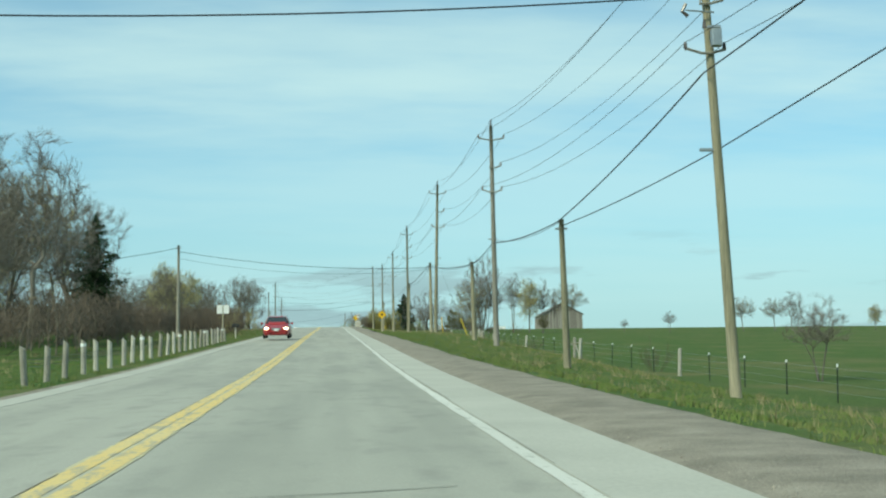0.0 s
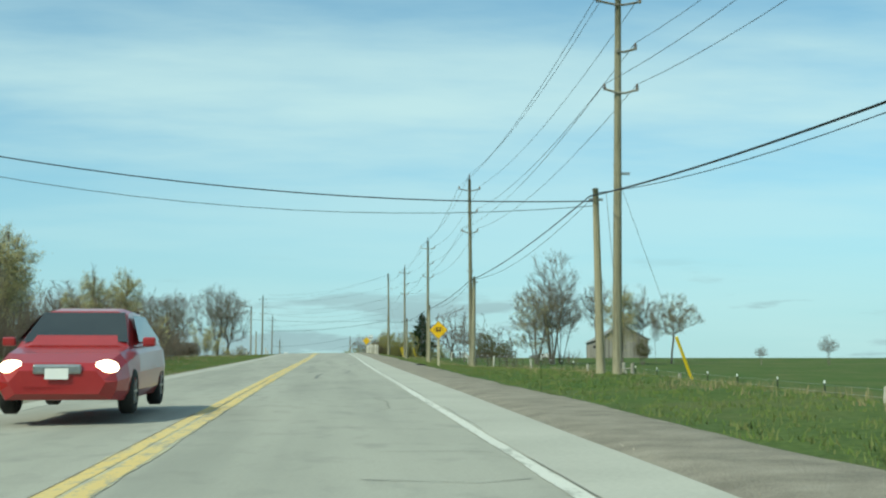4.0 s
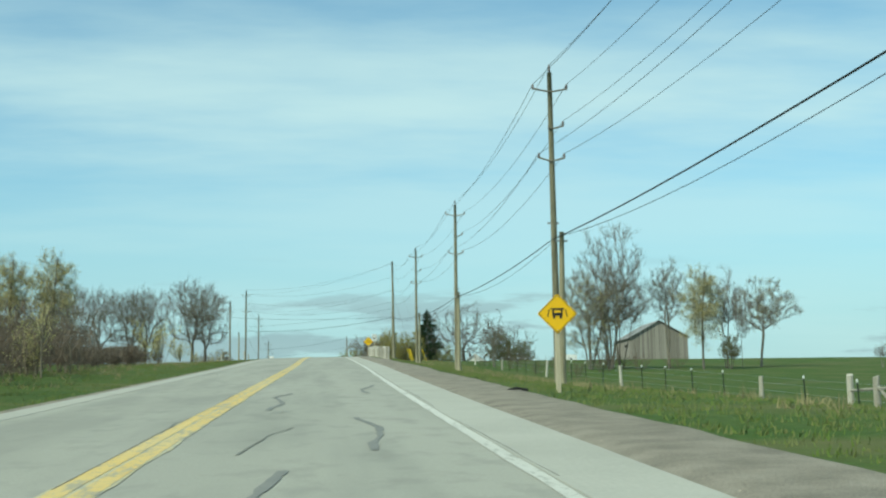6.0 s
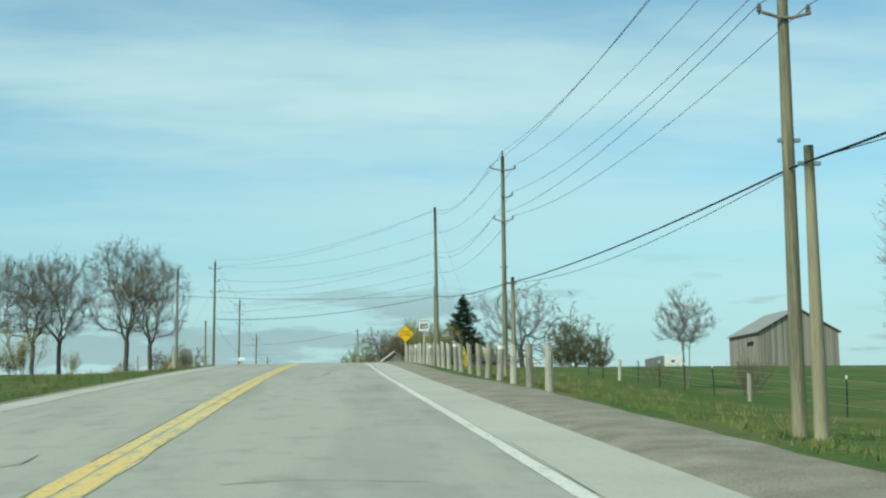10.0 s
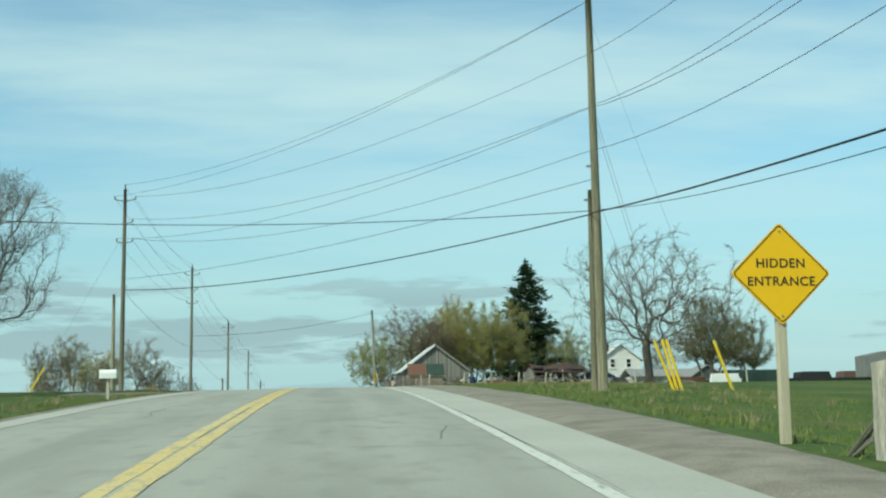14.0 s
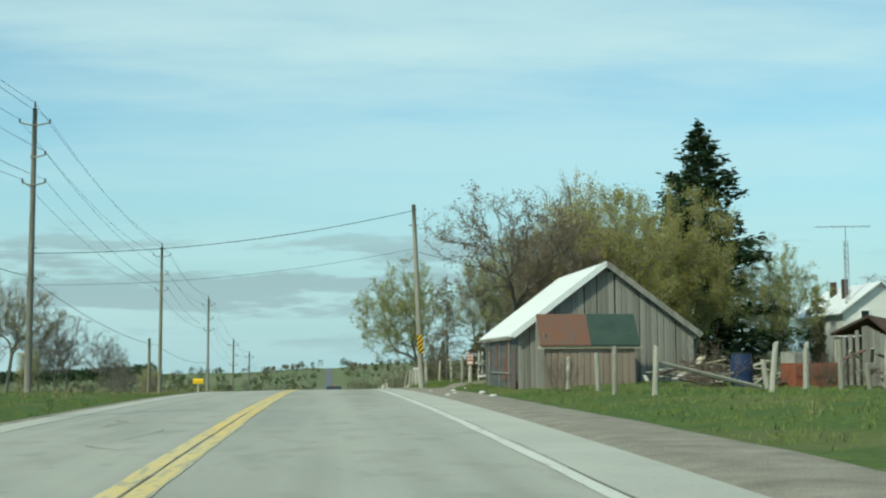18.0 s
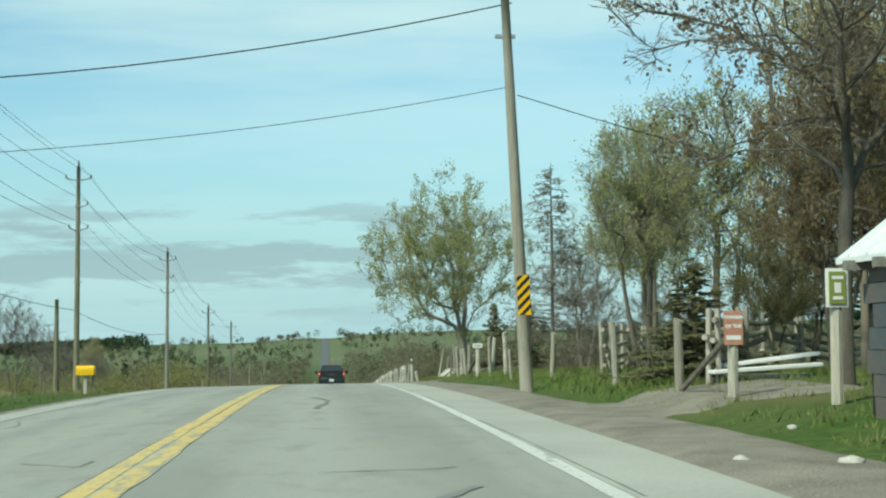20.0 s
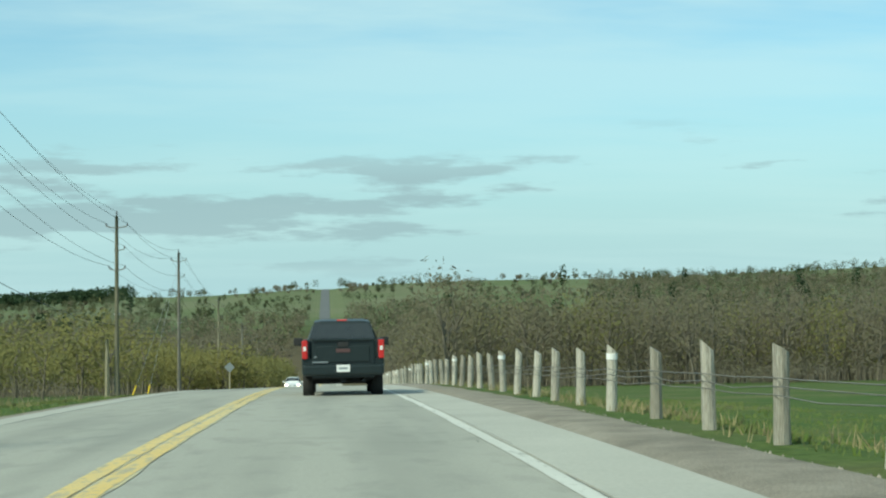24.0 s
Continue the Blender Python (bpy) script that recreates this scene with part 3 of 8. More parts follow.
def wood_pole(x, y, base, top, r=0.16, material=None, label="weathered wooden utility pole", lean=(0, 0), arms="", comm=0.0):
    p = thing("utility_pole", label, "utility pole", (x, y, base), group="utility poles along the road")
    h = top - base
    bm = bmesh.new()
    n = 7
    tube(bm, [(lean[0] * t * h, lean[1] * t * h, -0.6 + (h + 0.6) * t) for t in np.linspace(0, 1, n)], [r * (1 - 0.38 * t) for t in np.linspace(0, 1, n)], 12)
    part("shaft", bm, material or M_POLE, p, smooth=True)
    tx, ty = lean[0] * h, lean[1] * h

    def insulator(px, pz, up=0.22):
        bm = bmesh.new()
        tube(bm, [(px, ty, pz), (px, ty, pz + up * .3), (px, ty, pz + up * 0.31), (px, ty, pz + up * .6), (px, ty, pz + up * .61), (px, ty, pz + up)], [0.03, 0.03, 0.06, 0.035, 0.055, 0.03], 8)
        part("insulator", bm, M_CERAMIC, p)

    def arm(z, half_l, half_r):
        bm = bmesh.new()
        tube(bm, [(tx - half_l, ty - 0.14, z + 0.05), (tx - 0.12, ty - 0.14, z - 0.06), (tx + 0.12, ty - 0.14, z - 0.06), (tx + half_r, ty - 0.14, z + 0.05)], 0.035, 6)
        part("crossarm", bm, M_POLE_GREY, p)
        for s in (-half_l, half_r):
            if abs(s) > 0.2:
                insulator(tx + s, z + 0.05)

    if "t" in arms:
        insulator(tx, h - 0.05, 0.38)
        arm(h - 0.75, 0.68, 0.68)
    if "m" in arms:
        arm(h - 2.25, 0.1, 0.5)
    if "l" in arms:
        arm(h - 3.55, 0.5, 0.52)
    if comm:
        bm = bmesh.new()
        box(bm, tx, ty, comm - base, 0.44, 0.10, 0.07)
        part("cable_clamp", bm, M_STEEL, p)
    return p


def wire(bm, a, b, sag, r, n=14):
    a, b = Vector(a), Vector(b)
    tube(bm, [a.lerp(b, t) - Vector((0, 0, 4 * sag * t * (1 - t))) for t in np.linspace(0, 1, n)], r, 4, False)


def span(line, a, b, sag=0.6, r=0.011, material=None, name="wire"):
    bm = bmesh.new()
    wire(bm, a, b, sag, r)
    part(name, bm, material or M_WIRE, line)


# tall poles: x, y, height of the top, lean
TALL = [(8.95, -14, 10.5, -0.008), (10.02, 31.3, 13.3, -0.04), (8.55, 66.3, 15.3, -0.008), (8.42, 103.6, 18.3, 0.026), (8.9, 148, 20.5, -0.004), (9.15, 189.3, 22.2, 0.004), (9.38, 233, 24.8, 0.0), (9.15, 274.1, 28.75, -0.012)]
LEFT = [(-13.7, 316.2, 29.0), (-13.75, 357.6, 28.3), (-13.9, 403.7, 25.95), (-13.75, 442.5, 23.6), (-13.95, 482.4, 19.6), (-13.9, 517, 18.0), (-13.9, 560, 13.0), (-13.9, 604, 8.5), (-13.9, 650, 4.5)]
for i, (x, y, top, tilt) in enumerate(TALL):
    last = i == len(TALL) - 1
    b = G(x, y)
    wood_pole(x, y, b, top, 0.185 if last else 0.152, M_POLE_GREY if i in (0, 2) else M_POLE, "tall weathered wooden power pole with crossarms", (tilt, 0), "" if last else "tml", top - 6.1)
# where the wires hang on each tall pole
TALL = [(x + tilt * (top - G(x, y)), y, top) for x, y, top, tilt in TALL]
for i, (x, y, top) in enumerate(LEFT):
    wood_pole(x, y, G(x, y), top, 0.17, M_POLE_GREY if i % 2 else M_POLE, "tall weathered wooden power pole with crossarms", (0.004, 0), "tml", top - 6.5)


def attach(x, y, top):
    return [(x, y, top + 0.3), (x - 0.68, y, top - 0.48), (x + 0.68, y, top - 0.48), (x + 0.5, y, top - 1.98), (x - 0.5, y, top - 3.3), (x + 0.52, y, top - 3.3)]


line = thing("power_line", "thin dark overhead power conductors between wooden poles", "power line", kind="structure")
for (a, b) in zip(TALL[:-2], TALL[1:-1]):
    for p, q in zip(attach(*a), attach(*b)):
        span(line, p, q, 0.75)
x6, y6, t6 = TALL[-1]
end = [(x6, y6, t6 - 0.2), (x6 - 0.25, y6, t6 - 0.35), (x6 - 0.2, y6, t6 - 2.2), (x6 + 0.2, y6, t6 - 3.9), (x6 - 0.2, y6, t6 - 4.1), (x6 - 0.2, y6, t6 - 5.6)]
for p, q in zip(attach(*TALL[-2]), end):
    span(line, p, q, 1.1)
for p, q in zip(end, attach(*LEFT[0])):
    span(line, p, q, 1.2)
for a, b in zip(LEFT, LEFT[1:]):
    for p, q in zip(attach(*a), attach(*b)):
        span(line, p, q, 0.8)

# short poles that carry the telephone cable
SHORT = [(8.5, 46, 7.45, -0.02), (8.45, 75.5, 8.95, -0.02), (8.2, 104.8, 11.95, -0.01), (8.93, 147.3, 13.95, 0.02), (9.24, 188.4, 15.8, 0.0), (9.55, 231.0, 17.93, 0.0), (8.98, 274.6, 21.9, 0.0)]
for x, y, top, tilt in SHORT:
    wood_pole(x, y, G(x, y), top, 0.15, M_POLE, "short greenish treated wooden telephone pole", (tilt, 0), "", top - 0.35)
for x, y, top in ((-15.2, 321.8, 22.5), (-14.3, 400.4, 18.4), (-14.5, 482, 11.5)):
    wood_pole(x, y, G(x, y), top, 0.16, M_POLE, "short treated wooden telephone pole", (0, 0), "", 0)
tb = thing("cutout_switch", "grey fused cutout and bracket high on the pole", "pole switch", (9.75, 31.1, 10.0))
bm = bmesh.new(); box(bm, 0, -0.1, 0.05, 0.26, 0.2, 0.46, bevel=0.03); part("housing", bm, M_STEEL, tb)
bm = bmesh.new(); box(bm, -0.02, -0.02, 0.36, 0.34, 0.10, 0.06); tube(bm, [(0, 0, 0.75), (-0.75, -0.05, 0.78)], 0.02, 6); part("bracket", bm, M_STEEL, tb)
bm = bmesh.new(); tube(bm, [(-0.30, -0.1, 0.30), (-0.30, -0.1, 0.52)], [0.06, 0.03], 8); part("insulator", bm, M_CERAMIC, tb)
bm = bmesh.new(); tube(bm, [(-0.75, -0.05, 0.95), (-0.85, -0.05, 0.75), (-0.7, -0.05, 0.62)], 0.05, 6); part("arrester", bm, M_CERAMIC, tb)
phone = thing("telephone_line", "thick black telephone cable and its carrier wire", "cable", kind="structure")
knots = [(9.6, -14, 8.3), (9.62, 31.3, 9.2), (8.4, 46, 7.35), (8.6, 66.3, 9.0), (8.45, 75.5, 8.8), (8.1, 104.8, 11.7), (8.95, 148, 13.75), (9.3, 189, 15.5), (9.45, 233, 17.75), (9.0, 274.1, 21.0)]
for a, b in zip(knots, knots[1:]):
    span(phone, (a[0] - 0.15, a[1], a[2]), (b[0] - 0.15, b[1], b[2]), 0.10 + 0.004 * (b[1] - a[1]), 0.026, M_CABLE, "cable")
    if b[1] > 46:
        span(phone, (a[0] + 0.1, a[1], a[2] + 0.1), (b[0] + 0.1, b[1], b[2] + 0.12), 0.0145 * (b[1] - a[1]), 0.011, M_CABLE, "cable")
span(phone, (8.4, 46, 7.2), (9.9, 31.3, 7.28), 0.1, 0.02, M_CABLE, "cable")
span(phone, (9.9, 31.3, 7.28), (10.6, -14, 7.6), 0.1, 0.02, M_CABLE, "cable")
span(phone, knots[-1], (-13.7, 316.2, 22.3), 0.7, 0.026, M_CABLE, "cable")
span(phone, (9.0, 274.1, 22.2), (-13.7, 316.2, 23.0), 0.5, 0.012, M_CABLE, "cable")
lk = [(-13.7, 316.2, 22.3), (-13.9, 357.6, 20.5), (-14.1, 403.7, 17.9), (-13.75, 442.5, 16.5), (-13.95, 482.4, 12.4), (-13.9, 517, 11.0)]
for a, b in zip(lk, lk[1:]):
    span(phone, a, b, 0.55, 0.016, M_CABLE, "cable")

# lone poles and the wires over the road
wood_pole(-12.15, 102.5, G(-12.15, 102.5), 13.2, 0.15, M_POLE_GREY, "slim weathered wooden service pole", (0, 0), "", 13.0)
wood_pole(-13.5, 278.8, G(-13.5, 278.8), 23.7, 0.15, M_POLE_GREY, "slim weathered wooden service pole", (0, 0), "", 23.5)
wood_pole(4.34, 358.5, G(4.34, 358.5), 24.0, 0.152, M_POLE_GREY, "grey weathered wooden utility pole with a hazard marker", (-0.045, 0), "", 23.0)
over = thing("service_line", "dark service cables crossing over the road", "cable", kind="structure")
for a, b, sag, r in (((8.1, 104.8, 11.55), (-12.15, 102.5, 12.7), 0.55, 0.019), ((8.1, 104.8, 11.4), (-12.15, 102.5, 12.15), 0.75, 0.010),
                     ((-12.15, 102.5, 13.0), (-34, 104, 12.2), 0.9, 0.02),
                     ((9.9, 31.3, 11.3), (-14, 30, 10.2), 0.35, 0.024),
                     ((9.0, 274.1, 21.1), (-13.5, 278.8, 21.5), 0.35, 0.015), ((-13.5, 278.8, 21.5), (-44, 285, 20.0), 0.7, 0.015),
                     ((4.1, 358.5, 23.75), (-13.9, 357.6, 21.55), 0.55, 0.016), ((4.1, 358.5, 21.9), (-13.9, 357.6, 20.1), 0.5, 0.008),
                     ((4.2, 358.5, 21.7), (24, 366, 19.3), 0.5, 0.012)):
    span(over, a, b, sag, r, M_CABLE, "cable")


def guy(x, y, top, gx_, gy_, guard=True):
    g = thing("guy_wire", "steel guy wire with a bright yellow plastic guard", "guy wire", (gx_, gy_, G(gx_, gy_)))
    d = Vector((x - gx_, y - gy_, top - G(gx_, gy_)))
    bm = bmesh.new(); tube(bm, [(0, 0, -0.1), d], 0.008, 4); part("strand", bm, M_STEEL, g)
    if guard:
        bm = bmesh.new(); d.normalize(); tube(bm, [d * -0.05, d * 1.8], 0.05, 8); part("guard", bm, M_GUARD, g, "bright yellow plastic guard")


M_GUARD = mat("yellow_plastic", (0.85, 0.60, 0.03), 0.5, (0.75, 0.52, 0.03), 3, 10)
guy(8.45, 103.6, 12.5, 11.3, 105.3)
guy(9.1, 274.1, 21.6, 11.55, 274.0)
guy(9.1, 274.1, 24.2, 11.68, 274.0)
guy(9.1, 274.1, 24.6, 11.84, 274.0)
guy(9.1, 274.1, 27.7, 13.6, 274.0)
guy(-13.7, 316.2, 26, -19.0, 314)
guy(-13.9, 517, 16.5, -15.2, 497.0)
guy(-13.9, 517, 17.0, -13.9, 496.0)

gw = thing("ground_wire_guard", "bright yellow plastic guard on a guy wire beside the poles", "wire guard", (9.31, 106.9, G(9.31, 106.9)))
bm = bmesh.new(); tube(bm, [(0, 0, -0.1), (-0.13, -0.45, 1.3)], [0.045, 0.04], 8); part("sleeve", bm, M_SIGN_Y, gw)
bm = bmesh.new(); tube(bm, [(-0.12, -0.42, 1.2), (-0.85, -2.2, 5.6)], 0.008, 4); part("guy_wire", bm, M_STEEL, gw)

# ---- plants ----
M_RUSSET = mat("russet_leaves", (0.145, 0.105, 0.07), 0.8, (0.20, 0.16, 0.08), 0.8, 4, 0, island=0.7, thin=0.4, soft=0.3)
M_OLIVE = mat("willow_young_leaves", (0.25, 0.24, 0.07), 0.8, (0.34, 0.31, 0.11), 0.8, 4, 0, island=0.5, thin=0.5, soft=0.4)
M_DARKLEAF = mat("dark_olive_leaves", (0.12, 0.125, 0.045), 0.8, (0.18, 0.165, 0.07), 0.8, 4, 0, island=0.6, thin=0.35)
M_WOODS_BROWN = mat("woodland_twigs", (0.185, 0.168, 0.125), 0.95, (0.185, 0.175, 0.105), 0.03, 0.25, 0, island=0.1, thin=0.5, soft=0.9)
M_WOODS_OLIVE = mat("willow_leaves", (0.25, 0.235, 0.085), 0.9, (0.165, 0.175, 0.07), 0.035, 0.2, 0, island=0.1, thin=0.5, soft=0.9)
M_WOODS_STEM = mat("woodland_stems", (0.145, 0.132, 0.10), 0.95, (0.12, 0.11, 0.082), 0.05, 1.0, 0, soft=0.5)
M_WOODS_MIX = mat("ridge_leaves", (0.125, 0.13, 0.07), 0.95, (0.075, 0.10, 0.052), 0.02, 0.1, 0, island=0.12, thin=0.5, soft=0.85)


def tubes_np(name, segs, sides, material, parent):
    """Many tapered segments as one mesh. segs: rows of x0 y0 z0 x1 y1 z1 r0 r1."""
    s = np.asarray(segs, float)
    a, b = s[:, :3], s[:, 3:6]
    d = b - a; d /= np.maximum(np.linalg.norm(d, axis=1, keepdims=True), 1e-6)
    ref = np.where(np.abs(d[:, 2:3]) < 0.9, np.array([[0, 0, 1.0]]), np.array([[1.0, 0, 0]]))
    u = np.cross(d, ref); u /= np.linalg.norm(u, axis=1, keepdims=True)
    w = np.cross(d, u)
    k = np.arange(sides) * math.tau / sides
    ring = u[:, None] * np.cos(k)[None, :, None] + w[:, None] * np.sin(k)[None, :, None]
    va = a[:, None] + ring * s[:, 6, None, None]
    vb = b[:, None] + ring * s[:, 7, None, None]
    v = np.concatenate([va, vb], 1).reshape(-1, 3)
    base = (np.arange(len(s)) * 2 * sides)[:, None]
    j = np.arange(sides)[None]
    f = np.stack([base + j, base + (j + 1) % sides, base + sides + (j + 1) % sides, base + sides + j], -1).reshape(-1, 4)
    return mesh_np(name, v, f, material, parent, smooth=True)


def ribbons_np(rg, rows, side=1.0):
    """The finest twigs as thin blades: four-cornered strips, each turned its own way. Rows as in tubes_np."""
    s = np.asarray(rows, float)
    a, b = s[:, :3], s[:, 3:6]
    u = np.cross(b - a, rg.normal(size=a.shape)); u /= np.maximum(np.linalg.norm(u, axis=1, keepdims=True), 1e-6)
    r0, r1 = s[:, 6:7] * side, s[:, 7:8] * side
    return np.stack([a - u * r0, a + u * r0, b + u * r1, b - u * r1], 1).reshape(-1, 3)


def leaves_np(name, centres, size, rg, material, parent, flat=0.0, aspect=0.6, rise=0.0):
    """Small four-cornered leaves turned every way, as one mesh."""
    c = np.asarray(centres, float)
    n = len(c)
    a = rg.normal(size=(n, 3)); a[:, 2] *= 1 - flat; a[:, 2] += rise; a /= np.linalg.norm(a, axis=1, keepdims=True)
    t = rg.normal(size=(n, 3))
    b = np.cross(a, t); b /= np.linalg.norm(b, axis=1, keepdims=True)
    s = (size * rg.uniform(0.6, 1.4, n))[:, None]
    v = np.stack([c - a * s, c + b * s * aspect, c + a * s, c - b * s * aspect * 0.8], 1).reshape(-1, 3)
    f = (np.arange(n) * 4)[:, None] + np.arange(4)[None]
    return mesh_np(name, v, f, material, parent)


def unit(v):
    return v / np.maximum(np.linalg.norm(v, axis=-1, keepdims=True), 1e-6)


def arcs(rg, p, d, length, k, up, wig):
    """Bent shoots from points p along d: (n, k + 1, 3)."""
    pts, d = [p], unit(d)
    for i in range(k):
        d = unit(d + np.array([0, 0, up / k]) + rg.normal(0, wig, d.shape))
        p = p + d * (length / k)[:, None]
        pts.append(p)
    return np.stack(pts, 1)


def offshoots(rg, P, per, t0, t1, angle, ratio, k, up, wig, taper=0.45):
    """Side shoots along every shoot of P; returns their points and the place of each on its parent."""
    n, k1, _ = P.shape
    idx = np.repeat(np.arange(n), per)
    t = t0 + (t1 - t0) * (np.tile(np.arange(per), n) + rg.rand(n * per)) / per
    s = t * (k1 - 1); i = np.minimum(s.astype(int), k1 - 2); f = (s - i)[:, None]
    base = P[idx, i] * (1 - f) + P[idx, i + 1] * f
    d = unit(P[idx, i + 1] - P[idx, i])
    side = unit(np.cross(d, rg.normal(size=d.shape)))
    a = np.radians(angle * rg.uniform(0.6, 1.3, len(idx)))[:, None]
    span_ = np.linalg.norm(np.diff(P, axis=1), axis=2).sum(1)[idx]
    return arcs(rg, base, d * np.cos(a) + side * np.sin(a), span_ * ratio * rg.uniform(0.65, 1.2, len(idx)) * (1 - taper * t), k, up, wig), idx, t


def taper_rows(P, r0, r1):
    """Tube rows of a set of shoots that thin from r0 to r1."""
    n, k1, _ = P.shape
    f = np.linspace(0, 1, k1)[None] ** 0.72
    R = np.asarray(r0).reshape(-1, 1) * (1 - f) + np.asarray(r1).reshape(-1, 1) * f
    R = np.broadcast_to(R, (n, k1))
    return np.concatenate([P[:, :-1].reshape(-1, 3), P[:, 1:].reshape(-1, 3), R[:, :-1].reshape(-1, 1), R[:, 1:].reshape(-1, 1)], 1)


PROTO = {}


def tree(kind, x, y, h=None, rz=None, dz=0.0, wide=1.0):
    """Plants a tree of a kind; the first is built, later ones are copies of it."""
    hh, label, cat = TREES[kind][:3]
    k = (h or hh) / hh
    rz = (x * 37 + y * 61) % 360 if rz is None else rz
    m = pose(x, y, G(x, y) + dz, 0, 0, rz) @ Matrix.Diagonal((k * wide, k * wide, k, 1))
    if kind in PROTO:
        ob = copy_thing(PROTO[kind], m)
        return ob
    ob = thing(TREES[kind][3], label, cat)
    TREES[kind][4](ob, hh)
    ob.matrix_basis = m
    # later copies take the bare pose, without this one's scale
    PROTO[kind] = ob
    ob.scale = (1, 1, 1)
    ob.matrix_basis = pose(x, y, G(x, y) + dz, 0, 0, rz)
    for c in ob.children:
        c.data.transform(Matrix.Diagonal((k * wide, k * wide, k, 1)))
    TREES[kind] = (h or hh, label, cat, TREES[kind][3], TREES[kind][4])
    return ob


def stuff(ob):
    ob["kind"] = "stuff"
    return ob


def broadleaf(seed, trunk, fork, spread_, n=330, base=0.2, stems=1, lean=0.1, low=0.7, keen=0.9, direct=0.22, shift=0.0, droop=0.0, sprays=5, twigs=5, twig=0.009, fine=0.05, up=0.35,
              leaf=None, nleaf=0, lsize=0.05, puff=0.10, bark=None, gaps=1.5, shell=0.5):
    """A broadleaf tree. Limbs grow from the trunk to points that fill a rounded crown, each by the straightest short way along what has grown;
    the thickness of wood follows from what it carries. Fine twigs and, where it has them, leaves sit on the outer wood."""
    def make(ob, h):
        rg = np.random.RandomState(seed)
        ht = fork * h
        a = np.arange(stems) * math.tau / stems + rg.uniform(-0.4, 0.4, stems)
        out = lean if stems > 1 else lean * 0.4
        foot = np.stack([np.cos(a), np.sin(a), a * 0], 1) * (0.016 * h if stems > 1 else 0) + np.array([0, 0, -0.3])
        K = 8
        T = arcs(rg, foot, np.stack([np.cos(a) * out, np.sin(a) * out, np.ones(stems)], 1), (ht + 0.3) * rg.uniform(0.88, 1.08, stems), K, 0.0, 0.035)
        # the points that the crown's wood grows to
        c = np.array([shift * h, 0, h * (base + 1) / 2]); R = np.array([spread_ * h, spread_ * h, h * (1 - base) / 2])
        q = rg.normal(size=(n * 3, 3)); q = unit(q) * rg.uniform(0.0, 1.0, (n * 3, 1)) ** shell
        lump = 1 + 0.10 * np.sin(q[:, :1] * 6 + seed) * np.sin(q[:, 1:2] * 5 + 2 * seed) + 0.08 * np.sin(q[:, 2:] * 7 + seed)
        q = c + q * R * lump
        top = T[:, -1].mean(0)
        side = np.linalg.norm(q[:, :2] - top[:2], axis=1)
        q = q[q[:, 2] > top[2] - h * 0.02 + side * (0.25 - droop) - 0.9 * (top[2] - h * base) * (fork > 0.45)][:n]
        q = q[np.argsort(np.linalg.norm(q - top * np.array([1, 1, 0.8]), axis=1))]
        m = stems * (K + 1)
        cap = m + len(q) * 3
        P, D, L, par = np.zeros((cap, 3)), np.zeros((cap, 3)), np.zeros(cap), np.full(cap, -1)
        P[:m] = T.reshape(-1, 3)
        for j in range(stems):
            for i in range(K + 1):
                e = j * (K + 1) + i
                par[e] = e - 1 if i else -1
                D[e] = unit(T[j, min(i + 1, K)] - T[j, max(i - 1, 0)])
                L[e] = 0.0
        ok = np.zeros(cap, bool)
        ok[:m] = np.tile(np.arange(K + 1) >= low * K, stems)
        k = m
        for p in q:
            v = p - P[:k]; d = np.linalg.norm(v, axis=1) + 1e-6
            cost = d * (1 + keen * (1 - (v * D[:k]).sum(1) / d)) + direct * L[:k] + (~ok[:k]) * 1e3
            e = int(np.argmin(cost)); s0, dist = P[e], d[e]
            bend = s0 + D[e] * dist * 0.42
            steps = 1 if dist < 0.05 * h else (2 if dist < 0.12 * h else 3)
            last = e
            for i in range(1, steps + 1):
                t = i / steps
                x = s0 * (1 - t) ** 2 + 2 * bend * t * (1 - t) + p * t * t + (rg.normal(0, 0.006 * h, 3) if i < steps else 0)
                P[k], par[k], L[k], ok[k] = x, last, L[last] + np.linalg.norm(x - P[last]), True
                D[k] = unit(x - P[last] + np.array([0, 0, up * 0.25 * np.linalg.norm(x - P[last])]))
                last = k; k += 1
        P, D, par = P[:k], D[:k], par[:k]
        r2 = np.zeros(k); kids = np.zeros(k, int)
        for e in range(k - 1, -1, -1):
            if kids[e] == 0:
                r2[e] = (twig * 1.4) ** 2.05
            if par[e] >= 0:
                r2[par[e]] += r2[e]; kids[par[e]] += 1
        rad = r2 ** (1 / 2.05)
        wood = np.arange(k) >= m
        root = rad[::1][:m].max()
        rad = rad * (1 + (trunk / root - 1) * np.clip(rad / root * 1.5, 0, 1))
        rad[:m] = np.maximum(rad[:m], np.tile(np.linspace(trunk * 1.1, trunk * 0.7, K + 1), stems) * np.where(np.tile(np.arange(K + 1), stems) / K > low, 0.8, 1.0))
        e = np.where(par >= 0)[0]
        rows = np.concatenate([P[par[e]], P[e], np.minimum(rad[par[e]], rad[e] * 1.35)[:, None], rad[e][:, None]], 1)
        big = rad[e] > 0.022
        tubes_np("trunk", rows[big], 6, bark or M_BARK, ob)
        if (~big).any():
            stuff(tubes_np("branchwork", rows[~big], 3, bark or M_BARK, ob))
        # outer wood carries sprays of twigs
        o = np.where(wood & (rad < 0.05))[0]
        o = np.repeat(o, sprays)
        f = rg.rand(len(o), 1)
        at = P[par[o]] * (1 - f) + P[o] * f
